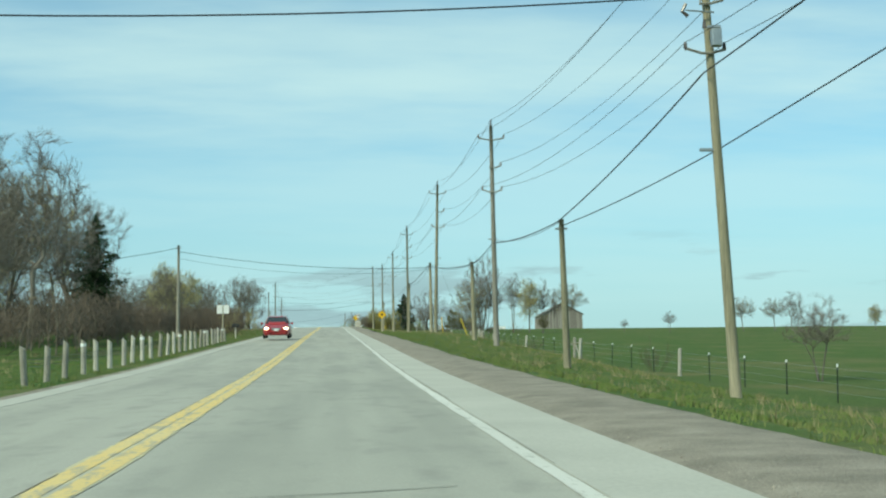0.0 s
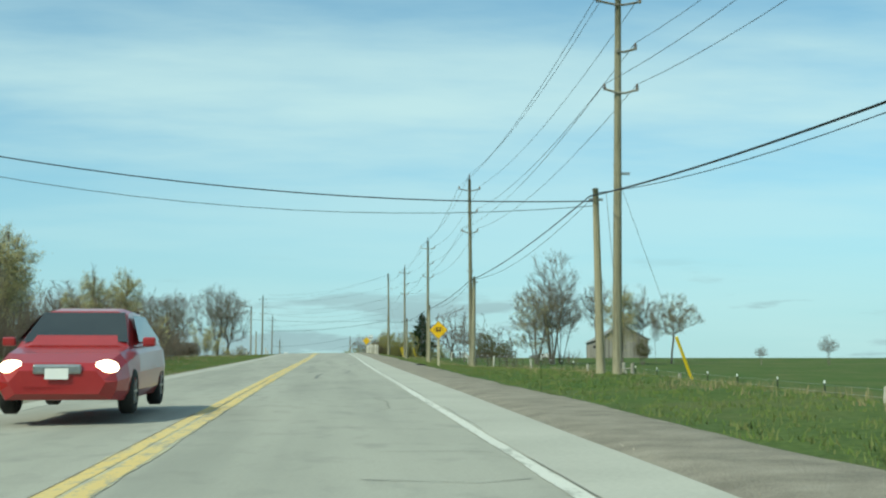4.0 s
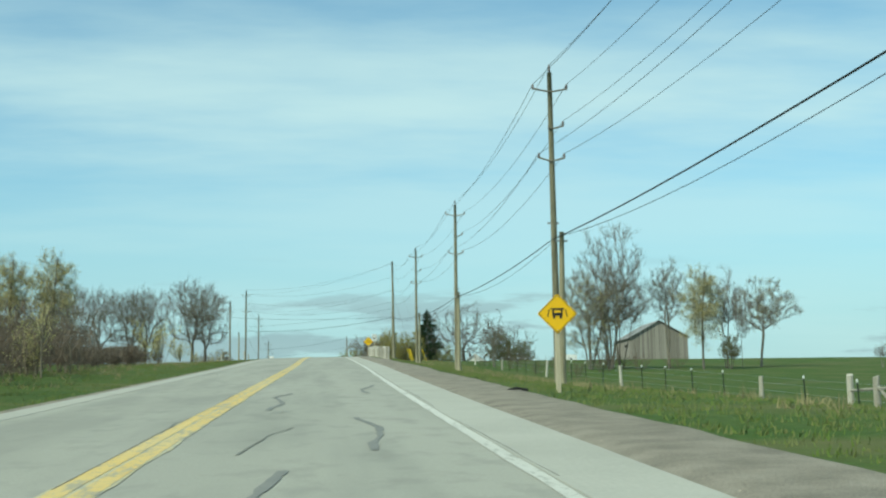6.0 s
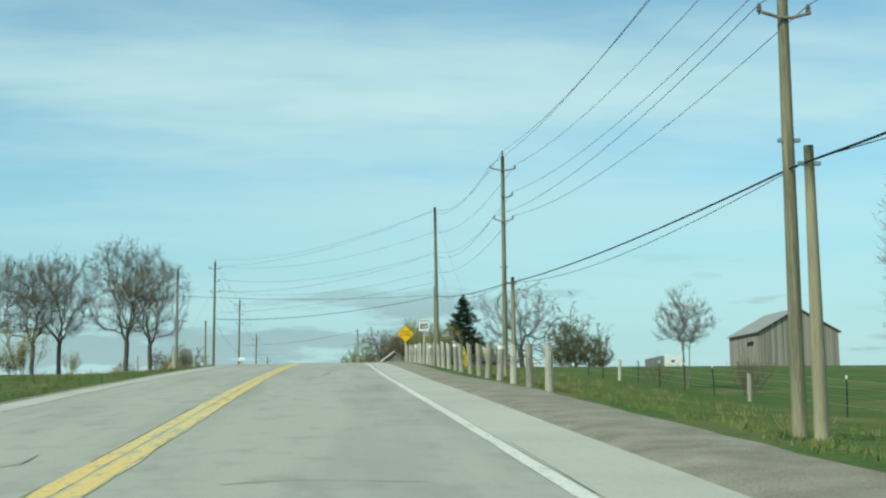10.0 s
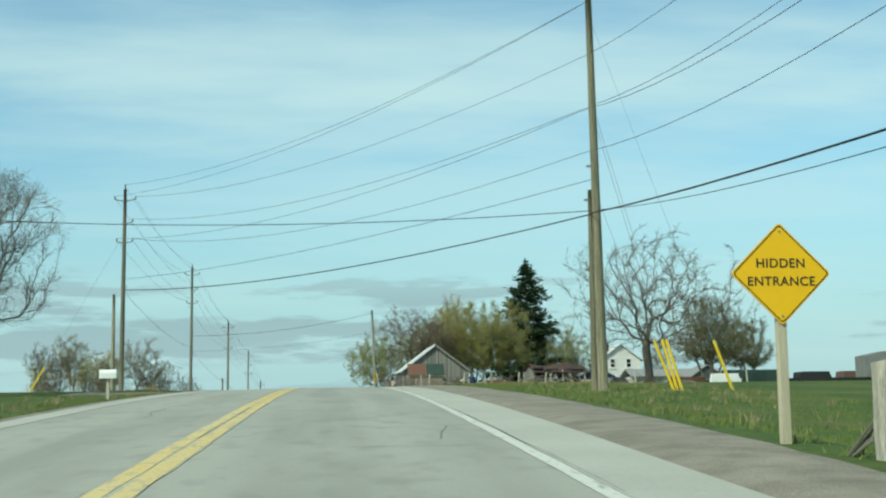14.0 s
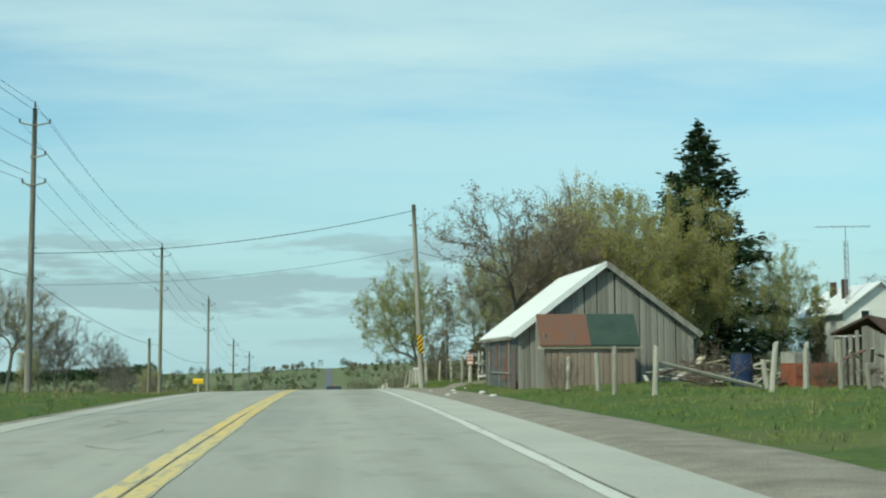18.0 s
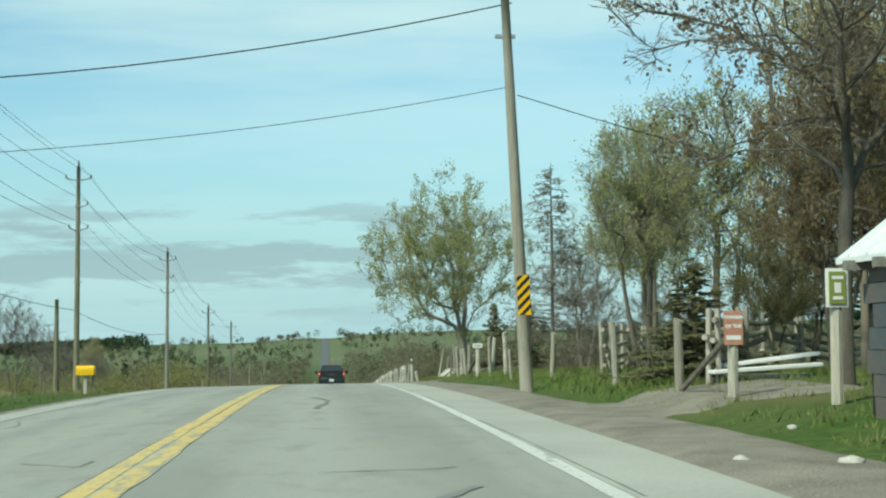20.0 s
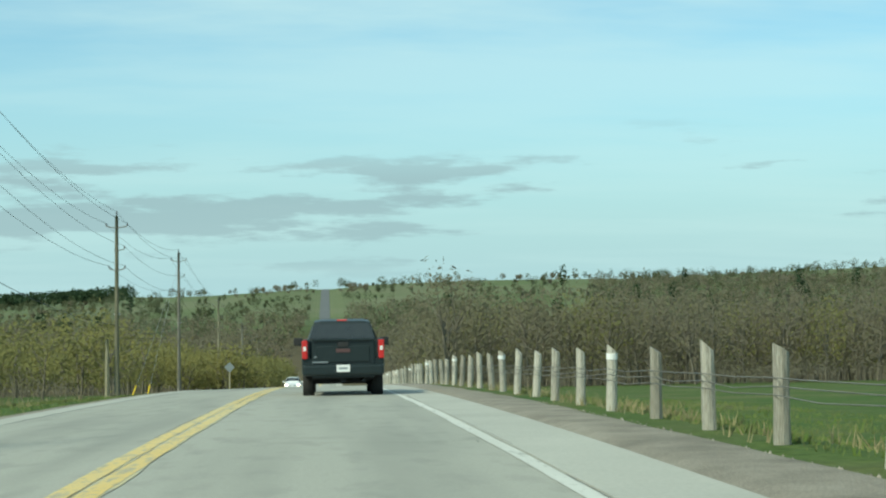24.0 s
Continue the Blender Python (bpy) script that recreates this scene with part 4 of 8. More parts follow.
        C = arcs(rg, at, unit(D[o] * 0.9 + rg.normal(0, 0.55, at.shape) + np.array([0, 0, up * 0.5 - droop])), h * fine * rg.uniform(0.6, 1.4, len(o)), 2, up * 0.3 - droop * 0.5, 0.10)
        F, _, _ = offshoots(rg, C, twigs, 0.1, 1.0, 42, 0.62, 1, up * 0.3 - droop, 0.1)
        w = twig
        v = ribbons_np(rg, np.concatenate([taper_rows(C, np.full(len(C), w), np.full(len(C), w * 0.7)), taper_rows(F, np.full(len(F), w * 0.75), np.full(len(F), w * 0.4))]))
        stuff(mesh_np("fine_growth", v, np.arange(len(v)).reshape(-1, 4), M_TWIG, ob))
        if leaf:
            e = np.concatenate([F[:, 1], C[:, 1], C[:, 2]])
            # whole sprays are in leaf or bare, so that the crown has gaps
            keep = np.sin(e[:, 0] * 21 / h + seed) + np.sin(e[:, 1] * 24 / h) + np.sin(e[:, 2] * 27 / h + 2 * seed) + rg.normal(0, 1.2, len(e)) > -gaps
            e = e[keep]
            # a few leaves sit together at each tip
            x = e[rg.randint(0, len(e), nleaf // 4)]
            x = np.repeat(x, 4, 0) + rg.normal(0, puff, (len(x) * 4, 3)) * np.repeat(rg.uniform(0.4, 1.2, len(x)), 4)[:, None]
            leaves_np("crown", x, lsize, rg, leaf, ob)
    return make


def thicket(seed, r, leaf=None, nleaf=0, lsize=0.06, stems=14, lean=0.5, per=(6, 4)):
    def make(ob, h):
        rg = np.random.RandomState(seed)
        a = rg.uniform(0, math.tau, stems); k = rg.uniform(0.05, lean, stems)
        foot = np.stack([np.cos(a) * k, np.sin(a) * k, a * 0 - 0.15], 1)
        S = arcs(rg, foot, np.stack([np.cos(a) * k, np.sin(a) * k, np.ones(stems)], 1), h * rg.uniform(0.6, 1.08, stems), 4, 0.0, 0.08)
        B, _, _ = offshoots(rg, S, per[0], 0.2, 1.0, 30, 0.42, 2, 0.3, 0.1)
        C, _, _ = offshoots(rg, B, per[1], 0.15, 1.0, 34, 0.55, 1, 0.2, 0.1)
        stuff(tubes_np("brushwood", np.concatenate([taper_rows(S, np.full(stems, r), np.full(stems, 0.008)), taper_rows(B, np.full(len(B), 0.009), np.full(len(B), 0.006)), taper_rows(C, np.full(len(C), 0.007), np.full(len(C), 0.004))]), 3, M_BRUSH, ob))
        if leaf:
            e = np.concatenate([C[:, 1], B[:, 1]])
            leaves_np("crown", e[rg.randint(0, len(e), nleaf)] + rg.normal(0, 0.12, (nleaf, 3)), lsize, rg, leaf, ob)
    return make


def dead_conifer(seed, width):
    """A dying spruce: straight trunk, drooping bare branches and hanging twigs, a few grey needles left."""
    def make(ob, h):
        rg = np.random.RandomState(seed)
        n = 140
        z = h * np.linspace(0.1, 0.97, n)
        a = rg.uniform(0, math.tau, n)
        L = width * (1 - z / h) ** 0.6 * rg.uniform(0.6, 1.1, n) + 0.1
        A = arcs(rg, np.stack([a * 0, a * 0, z], 1), np.stack([np.cos(a), np.sin(a), a * 0 + 0.15], 1), L, 5, -0.35, 0.05)
        B, _, _ = offshoots(rg, A, 8, 0.15, 1.0, 48, 0.36, 2, -0.25, 0.12)
        C, _, _ = offshoots(rg, B, 4, 0.1, 1.0, 45, 0.5, 1, -0.3, 0.1)
        tubes_np("trunk", [(0, 0, -0.4, 0, 0, h * 0.5, h * 0.010, h * 0.007), (0, 0, h * 0.5, 0, 0, h, h * 0.007, 0.01)], 7, M_BARK, ob)
        stuff(tubes_np("branchwork", np.concatenate([taper_rows(A, np.full(n, 0.022), np.full(n, 0.008)), taper_rows(B, np.full(len(B), 0.011), np.full(len(B), 0.007)), taper_rows(C, np.full(len(C), 0.008), np.full(len(C), 0.005))]), 3, M_TWIG, ob))
        e = C[:, 1][rg.randint(0, len(C), 1500)] + rg.normal(0, 0.04, (1500, 3))
        leaves_np("crown", e, 0.045, rg, M_DARKLEAF, ob)
    return make


def spruce(seed, width, leaf=None, dense=1.0):
    def make(ob, h):
        rg = np.random.RandomState(seed)
        tubes_np("trunk", [(0, 0, -0.4, 0, 0, h * 0.5, h * 0.018, h * 0.011), (0, 0, h * 0.5, 0, 0, h, h * 0.011, 0.01)], 7, M_BARK, ob)
        cs, segs = [], []
        z = h * 0.05
        while z < h * 0.985:
            t = z / h
            L = width * (1 - t) ** 0.72 * rg.uniform(0.55, 1.15) + 0.03
            for k in range(rg.randint(5, 8)):
                a = rg.uniform(0, math.tau)
                l = L * rg.uniform(0.6, 1.1)
                dirn = np.array([math.cos(a), math.sin(a), 0])
                m = max(6, int(l * dense * (32 if h > 6 else 46)))
                s = rg.uniform(0.1, 1, m) ** 0.8
                p = np.array([0, 0, z])[None] + dirn[None] * (s * l)[:, None]
                p[:, 2] += -0.30 * s * l + 0.26 * (s ** 2) * l - rg.uniform(0, 0.16, m) * min(1, h / 8)
                side = np.array([-dirn[1], dirn[0], 0])
                p += side[None] * (rg.normal(0, 0.15, m) * l * (1.1 - s))[:, None]
                cs.append(p)
                segs.append((0, 0, z, *(dirn * l * 0.95 + np.array([0, 0, z - 0.12 * l])), 0.02, 0.006))
            z += h * 0.019 / dense * rg.uniform(0.7, 1.4)
        stuff(tubes_np("branchwork", segs, 3, M_BARK, ob))
        c = np.concatenate(cs) + np.stack([np.zeros(sum(map(len, cs)))] * 2 + [rg.normal(0, 0.011 * h, sum(map(len, cs)))], 1)
        leaves_np("crown", c, 0.17 if h > 6 else 0.07, rg, leaf or M_NEEDLE, ob, flat=0.4, aspect=0.38)
    return make


M_DARKBARK = mat("dark_bark", (0.15, 0.135, 0.112), 0.95, (0.08, 0.07, 0.058), 2, 20, 0.6, stretch=(4, 4, 0.8))
M_YOUNGNEEDLE = mat("young_spruce_needles", (0.125, 0.14, 0.065), 0.85, (0.18, 0.165, 0.085), 1.0, 5, 0, island=0.6, thin=0.4, soft=0.35)
TREES = {
    "bare_a": (13, "tall leafless grey-brown roadside tree with fine twigs", "tree", "tree", broadleaf(3, 0.15, 0.34, 0.30, 240, 0.26)),
    "bare_b": (12, "leafless tree with several upright grey stems", "tree", "tree", broadleaf(7, 0.09, 0.42, 0.29, 260, 0.16, stems=3, lean=0.16, low=0.35, keen=1.4)),
    "fan": (13, "broad fan-shaped leafless tree with fine grey twigs", "tree", "tree", broadleaf(15, 0.10, 0.55, 0.36, 420, 0.08, stems=6, lean=0.13, low=0.15, keen=2.2, direct=0.12, up=0.8, twig=0.008)),
    "fan_bud": (9, "broad leafless tree with yellow-green buds on upright twigs", "tree", "tree", broadleaf(17, 0.08, 0.5, 0.40, 300, 0.05, stems=4, lean=0.15, low=0.12, keen=1.8, direct=0.12, up=0.6, twig=0.007, leaf=M_BUD, nleaf=9000, lsize=0.04)),
    "oval": (11, "slender leafless tree with an oval twiggy head", "tree", "tree", broadleaf(19, 0.09, 0.55, 0.20, 240, 0.42, stems=2, lean=0.07, low=0.7, twig=0.007, leaf=M_BUD, nleaf=1600, lsize=0.035)),
    "windswept": (8, "flat-topped tree with a lopsided crown of small buds", "tree", "tree", broadleaf(27, 0.11, 0.36, 0.42, 260, 0.34, lean=0.2, shift=0.06, twig=0.007, leaf=M_BUD, nleaf=5000, lsize=0.035)),
    "round_bare": (15, "tall vase-shaped leafless elm with ascending limbs", "tree", "tree", broadleaf(12, 0.30, 0.22, 0.41, 420, 0.24, keen=1.4, direct=0.2, twig=0.009, sprays=5, twigs=5, bark=M_DARKBARK)),
    "wide_bare": (14, "wide old leafless tree with long spreading branches", "tree", "tree", broadleaf(24, 0.36, 0.24, 0.58, 460, 0.14, keen=0.8, direct=0.3, droop=0.22, low=0.8, sprays=4, twigs=5, twig=0.010, fine=0.036, up=0.35, bark=M_DARKBARK)),
    "budding": (9.5, "slender tree in pale yellow-green bud", "tree", "tree", broadleaf(31, 0.10, 0.86, 0.22, 200, 0.14, low=0.18, keen=1.3, direct=0.1, twig=0.006, leaf=M_BUD, nleaf=15000, lsize=0.05, puff=0.16)),
    "olive": (10, "dense olive-green willow in young leaf", "tree", "tree", broadleaf(41, 0.15, 0.3, 0.46, 260, 0.04, stems=3, lean=0.3, low=0.3, twigs=4, twig=0.007, leaf=M_OLIVE, nleaf=44000, lsize=0.055, puff=0.20, gaps=1.9)),
    "leafy": (9.5, "spreading maple with small fresh leaves beside the road", "tree", "tree", broadleaf(58, 0.24, 0.13, 0.52, 460, 0.27, keen=0.9, direct=0.28, shift=-0.12, droop=0.15, sprays=4, twigs=4, twig=0.0065, fine=0.04, leaf=M_LEAF, nleaf=38000, lsize=0.05, puff=0.12, gaps=0.9)),
    "tall_leafy": (9.5, "upright tree with small fresh yellow-green leaves", "tree", "tree", broadleaf(61, 0.13, 0.38, 0.34, 280, 0.22, stems=2, lean=0.2, low=0.55, twigs=4, twig=0.007, leaf=M_LEAF, nleaf=12000, lsize=0.05, puff=0.12, gaps=1.2)),
    "twisted": (8, "dark twisted tree with reddish young leaves", "tree", "tree", broadleaf(63, 0.105, 0.36, 0.50, 230, 0.36, keen=0.6, direct=0.3, droop=0.1, sprays=4, twigs=3, twig=0.007, leaf=M_RUSSET, nleaf=5600, lsize=0.045, puff=0.10, gaps=0.0, bark=M_DARKBARK)),
    "dark_bush": (8, "dense dark olive broad bushy tree", "tree", "tree", broadleaf(71, 0.12, 0.3, 0.50, 260, 0.05, stems=4, lean=0.4, low=0.3, twigs=4, twig=0.007, leaf=M_DARKLEAF, nleaf=24000, lsize=0.055, puff=0.18, gaps=1.9)),
    "russet_bush": (8, "dense bushy tree in dull reddish-brown young leaf", "tree", "tree", broadleaf(73, 0.12, 0.3, 0.46, 260, 0.10, stems=3, lean=0.3, low=0.3, twigs=4, twig=0.007, leaf=M_RUSSET, nleaf=26000, lsize=0.055, puff=0.16, gaps=1.7)),
    "spruce": (15, "tall dark green spruce", "spruce tree", "spruce_tree", spruce(5, 3.5)),
    "young_spruce": (3, "young dark green spruce", "spruce tree", "spruce_tree", spruce(8, 0.95, M_YOUNGNEEDLE, 0.7)),
    "dead_spruce": (9, "half-dead grey spruce with bare drooping branches", "spruce tree", "spruce_tree", dead_conifer(9, 2.6)),
    "shrub": (3.2, "leafless reddish-brown roadside shrub", "shrub", "shrub", thicket(81, 0.018, stems=16, lean=0.6)),
    "green_shrub": (2.6, "small shrub in yellow-green young leaf", "shrub", "shrub", thicket(91, 0.016, M_BUD, 2200, 0.045, stems=12, lean=0.5)),
}
# beside the first stretch, left
for k, x, y, h in (("bare_a", -17.6, 76, 13.0), ("bare_a", -17.0, 66, 9.8), ("bare_b", -21, 78, 11), ("bare_a", -23, 62, 9.6), ("bare_a", -16.2, 58, 9.4), ("bare_a", -26, 84, 12),
                   ("fan_bud", -20.5, 80, 12.0), ("fan", -25, 92, 11), ("round_bare", -22.2, 110, 12.8),
                   ("bare_b", -17.5, 84, 9.5), ("bare_a", -23.5, 90, 11), ("bare_b", -26, 70, 11)):
    tree(k, x, y, h)
# along the hedge
for k, x, y, h in (("bare_b", -29, 96, 11), ("bare_b", -15, 118, 6.2), ("budding", -17.5, 136, 7.6), ("budding", -15.5, 127, 6.4), ("bare_a", -23, 130, 7.4), ("bare_a", -27, 142, 7.6), ("bare_b", -24, 152, 7.0),
                   ("bare_b", -32, 178, 8.0), ("budding", -22.5, 205.7, 9.6), ("budding", -26.0, 206.5, 9.4), ("budding", -28.6, 208, 7.4), ("bare_a", -30.5, 212, 8.6), ("bare_a", -36, 216, 8.5)):
    tree(k, x, y, h)
tree("spruce", -18.3, 100.5, 9.7, wide=1.6)
rg0 = np.random.RandomState(17)
for i in range(62):
    y = 96 + i * 2.1 + rg0.uniform(-1, 1)
    x = -12.6 + 2.8 * smooth(108, 118, y) - rg0.uniform(0, 6) - 3.0 * smooth(142, 178, y) - 4.0 * smooth(185, 215, y)
    if abs(y - 102.5) > 2:
        tree("shrub", x, y, rg0.uniform(2.2, 3.8) * (1 - 0.5 * smooth(160, 185, y)), rg0.uniform(0, 360))
for x, y, h in ((-9.9, 124, 2.0), (-11.5, 150, 2.6), (-12.8, 196, 3.2), (-14.5, 227, 2.2), (-14, 236, 1.2), (-20, 336, 3.5)):
    tree("green_shrub", x, y, h)
for x, y, h in ((-41, 304, 14.6), (-34.3, 296.1, 13.1), (-29.3, 293.9, 12.4), (-28.2, 300.9, 13.4), (-20.3, 294.5, 14.3), (-19.1, 302.5, 13.2)):
    tree("round_bare", x, y, h, wide=0.85)
for k, x, y, h in (("windswept", -26.5, 405, 10.6), ("bare_a", -24.6, 409, 7.6), ("bare_b", -20.5, 417, 7.0), ("bare_a", -31, 403, 9.0), ("budding", -30, 406, 9.5), ("bare_a", -23, 412, 8.2), ("bare_b", -27, 425, 8), ("bare_a", -22, 432, 6), ("budding", -21, 448, 6), ("bare_b", -25, 455, 7), ("bare_a", -33, 420, 9), ("bare_b", -19.5, 440, 4.5),
                   ("bare_b", -36, 402, 8), ("fan_bud", -18, 322, 4.2), ("bare_b", -22, 330, 4.0), ("bare_b", -16, 309, 2.6), ("budding", -40, 412, 9), ("budding", -23, 398, 4.5), ("bare_b", -24, 372, 3.0), ("shrub", -22, 352, 2.6)):
    tree(k, x, y, h)
# the tall ones by the barn
for k, x, y, h, w in (("fan", 24.9, 210, 13.0, 0.9), ("fan_bud", 22.9, 209, 8.8, 0.9), ("bare_b", 26.3, 212, 9.2, 0.9), ("oval", 30.2, 210, 9.6, 1.0), ("budding", 32.4, 207, 9.2, 1.0), ("bare_b", 34.8, 208, 9.0, 0.6),
                      ("bare_a", 37.2, 211, 7.4, 0.3), ("windswept", 39.4, 212.5, 8.2, 1.0), ("dark_bush", 34.5, 206, 3.0, 0.7), ("bare_a", 41, 390, 9, 1.0), ("bare_b", 16.1, 222, 4.8, 1.0),
                      ("shrub", 17, 216, 1.8, 1), ("shrub", 15.4, 224, 1.5, 1), ("shrub", 18.5, 220, 1.8, 1), ("shrub", 24.0, 209, 1.9, 1.4), ("shrub", 26.0, 210, 1.6, 1.4), ("shrub", 30.5, 209, 1.5, 1.3)):
    tree(k, x, y, h, wide=w)
# along the field
for k, x, y, h, w in (("windswept", 67, 203, 5.6, 1.1), ("windswept", 73, 205, 5.4, 0.9), ("bare_a", 76, 205, 6.6, 1.1), ("bare_b", 55, 204, 3.4, 1.2), ("bare_b", 48, 206, 2.2, 1.2), ("budding", 88, 200, 4.4, 1.2),
                      ("bare_b", 20.3, 52, 3.6, 1.3), ("shrub", 17.5, 195, 1.8, 1), ("shrub", 16.5, 199, 1.6, 1), ("shrub", 22, 200, 2.2, 1), ("shrub", 16.8, 184, 1.6, 1), ("shrub", 26, 204, 2.0, 1),
                      ("shrub", 14.6, 92, 1.2, 1), ("shrub", 15.8, 62, 1.6, 1)):
    tree(k, x, y, h, wide=w)
# behind the farmyard
for k, x, y, h, w in (("wide_bare", 25, 330.5, 13.0, 1.0), ("wide_bare", 36.5, 354, 11, 1.0), ("dark_bush", 33.0, 341, 8.0, 1.25), ("dark_bush", 38, 346, 6.5, 1.2), ("spruce", 21.2, 369.3, 15.4, 1.15), ("spruce", 23, 372, 9.5, 0.6),
                      ("olive", 14.2, 357.5, 9.4, 0.85), ("olive", 17.2, 359, 9.6, 0.9), ("budding", 11.9, 358.5, 10.3, 0.95), ("leafy", 25.5, 368, 8, 0.8), ("young_spruce", 29.0, 372, 6.0, 1.0), ("budding", 27, 374, 6, 1.2),
                      ("twisted", 7.2, 348.2, 8.0, 1.0)):
    tree(k, x, y, h, wide=w)
# behind the old shed
for k, x, y, h, w in (("olive", 12.2, 351.5, 8.2, 0.85), ("russet_bush", 10.2, 350.5, 6.6, 0.8), ("dark_bush", 9.2, 357.0, 3.4, 1.0), ("dark_bush", 11.0, 359.5, 4.0, 1.0), ("russet_bush", 9.4, 354.0, 6.6, 0.7), ("tall_leafy", 12.5, 379, 9.0, 0.9),
                      ("tall_leafy", 11.4, 366.5, 8.8, 1.0), ("tall_leafy", 7.7, 361.6, 6.6, 0.9), ("tall_leafy", 10.0, 370.0, 8.4, 0.8), ("bare_b", 11.2, 386.5, 7.4, 0.8), ("dead_spruce", 6.15, 365.5, 5.8, 1.0), ("young_spruce", 6.55, 381.0, 2.95, 1.2), ("young_spruce", 6.6, 373, 2.6, 1.2),
                      ("young_spruce", 6.5, 353.2, 2.1, 2.4)):
    tree(k, x, y, h, wide=w)
# along the pasture
tree("leafy", 6.3, 389.6, 9.3, 4)
for k, x, y, h, w in (("bare_b", 13.5, 396, 6, 1.2), ("shrub", 6.2, 331.4, 1.3, 1.0), ("shrub", 10.9, 334.0, 1.6, 0.9),
                      ("shrub", 8.2, 396, 2.2, 1.2), ("shrub", 10.5, 399, 2.4, 1.2), ("shrub", 11.0, 388, 2.6, 1.2), ("shrub", 12.6, 392, 2.8, 1.2), ("shrub", 14, 384, 3, 1.2), ("bare_b", 15, 388, 5, 1.2)):
    tree(k, x, y, h, wide=w)


def woods(name, label, pts, hs, seed, leaf, per=110, stem=True, size=0.3, wide=0.36, aspect=0.5, rise=0.0):
    """A far wood: trunks with forked limbs and airy crowns, one mesh of stems and one of foliage."""
    rg = np.random.RandomState(seed)
    pts, hs = np.asarray(pts, float), np.asarray(hs, float)
    n = len(pts)
    z = ground(pts[:, 0], pts[:, 1])
    o = thing(name, label, "woodland", kind="stuff")
    if stem:
        b = np.stack([pts[:, 0], pts[:, 1], z - 0.3], 1)
        t = b + np.stack([rg.normal(0, 0.04, n) * hs, rg.normal(0, 0.04, n) * hs, hs * 0.55], 1)
        segs = [np.concatenate([b, t, 0.016 * hs[:, None], 0.010 * hs[:, None]], 1)]
        for k in range(7):
            s = b + (t - b) * rg.uniform(0.35, 1, n)[:, None]
            e = s + np.stack([rg.normal(0, 0.15, n) * hs, rg.normal(0, 0.15, n) * hs, rg.uniform(0.15, 0.42, n) * hs], 1)
            segs.append(np.concatenate([s, e, 0.008 * hs[:, None], 0.002 * hs[:, None]], 1))
        q = tubes_np("stem_growth", np.concatenate(segs), 3, M_WOODS_STEM, o); q["kind"] = "stuff"
    i = np.repeat(np.arange(n), per)
    d = rg.normal(size=(len(i), 3)); d /= np.linalg.norm(d, axis=1, keepdims=True)
    d *= rg.uniform(0.25, 1, len(i))[:, None] ** 0.5
    lump = 1 + 0.25 * np.sin(d[:, 0] * 5 + i) * np.sin(d[:, 1] * 4 + i * 2)
    c = np.stack([pts[i, 0] + d[:, 0] * hs[i] * wide * lump, pts[i, 1] + d[:, 1] * hs[i] * wide * lump, z[i] + hs[i] * (0.57 + 0.42 * d[:, 2] * lump)], 1)
    q = leaves_np("foliage", c, size * rg.uniform(0.6, 1.3, len(c)), rg, leaf, o, aspect=aspect, rise=rise); q["kind"] = "stuff"
    return o


def scatter(seed, n, x0, x1, y0, y1, keep=None):
    rg = np.random.RandomState(seed)
    p = np.stack([rg.uniform(x0, x1, n), rg.uniform(y0, y1, n)], 1)
    return p if keep is None else p[keep(p[:, 0], p[:, 1])]


rgw = np.random.RandomState(5)


def heights(p, a, b):
    return rgw.uniform(a, b, len(p))


def wedge(x, y):
    return np.abs(x) < 0.40 * (y - 300) + 30


def far_road(x, y):
    return np.abs(x + 1) > 7 + 5 * smooth(1100, 700, y)


def slope_wood(x, y):
    return wedge(x, y) & far_road(x, y) & (y < 975 + 30 * np.sin(x / 25) + 300 * smooth(100, 200, x))


edge_wood = lambda x, y: (y - 530 > 0.12 * (x - 60)) & (x > 12 + 0.02 * (y - 530))
p = scatter(1, 520, 9, 240, 530, 606, edge_wood)
woods("woodland", "brown leafless valley woodland beyond the field", p, heights(p, 9, 13.5), 3, M_WOODS_BROWN, 520, size=0.27, aspect=0.36, rise=0.5, wide=0.36)
p = scatter(21, 280, 9, 240, 532, 606, edge_wood)
woods("woodland", "valley trees in olive-brown young leaf", p, heights(p, 8, 12), 23, M_WOODS_OLIVE, 420, size=0.19, wide=0.34)
p = scatter(22, 620, 14, 330, 606, 740)
woods("woodland", "brown leafless valley woodland beyond the field", p, heights(p, 10, 14), 24, M_WOODS_BROWN, 220, size=0.42, aspect=0.35, rise=0.6)
p = scatter(2, 400, -150, -17, 500, 640, lambda x, y: (x < -19) & (y > 500 - 0.3 * (x + 60)))
woods("willow_thicket", "olive-green willow thicket in the valley", p, heights(p, 6, 9.5), 4, M_WOODS_OLIVE, 480, size=0.21, wide=0.46)
p = scatter(30, 150, -21, -8.8, 548, 690)
woods("willow_thicket", "olive-green willows crowding the roadside", p, heights(p, 3.5, 7), 31, M_WOODS_OLIVE, 300, size=0.22, wide=0.48)
p = scatter(26, 36, -150, -17, 505, 640, lambda x, y: (x < -19) & (y > 500 - 0.3 * (x + 60)))
woods("woodland", "bare grey-brown trees among the willows", p, heights(p, 7, 10.5), 27, M_WOODS_BROWN, 400, size=0.24, aspect=0.2, rise=0.9, wide=0.32)
p = scatter(6, 620, -300, -22, 640, 800)
woods("woodland", "grey-brown leafless woodland on low ground", p, heights(p, 8, 13), 9, M_WOODS_BROWN, 200, size=0.42, aspect=0.4, rise=0.6)
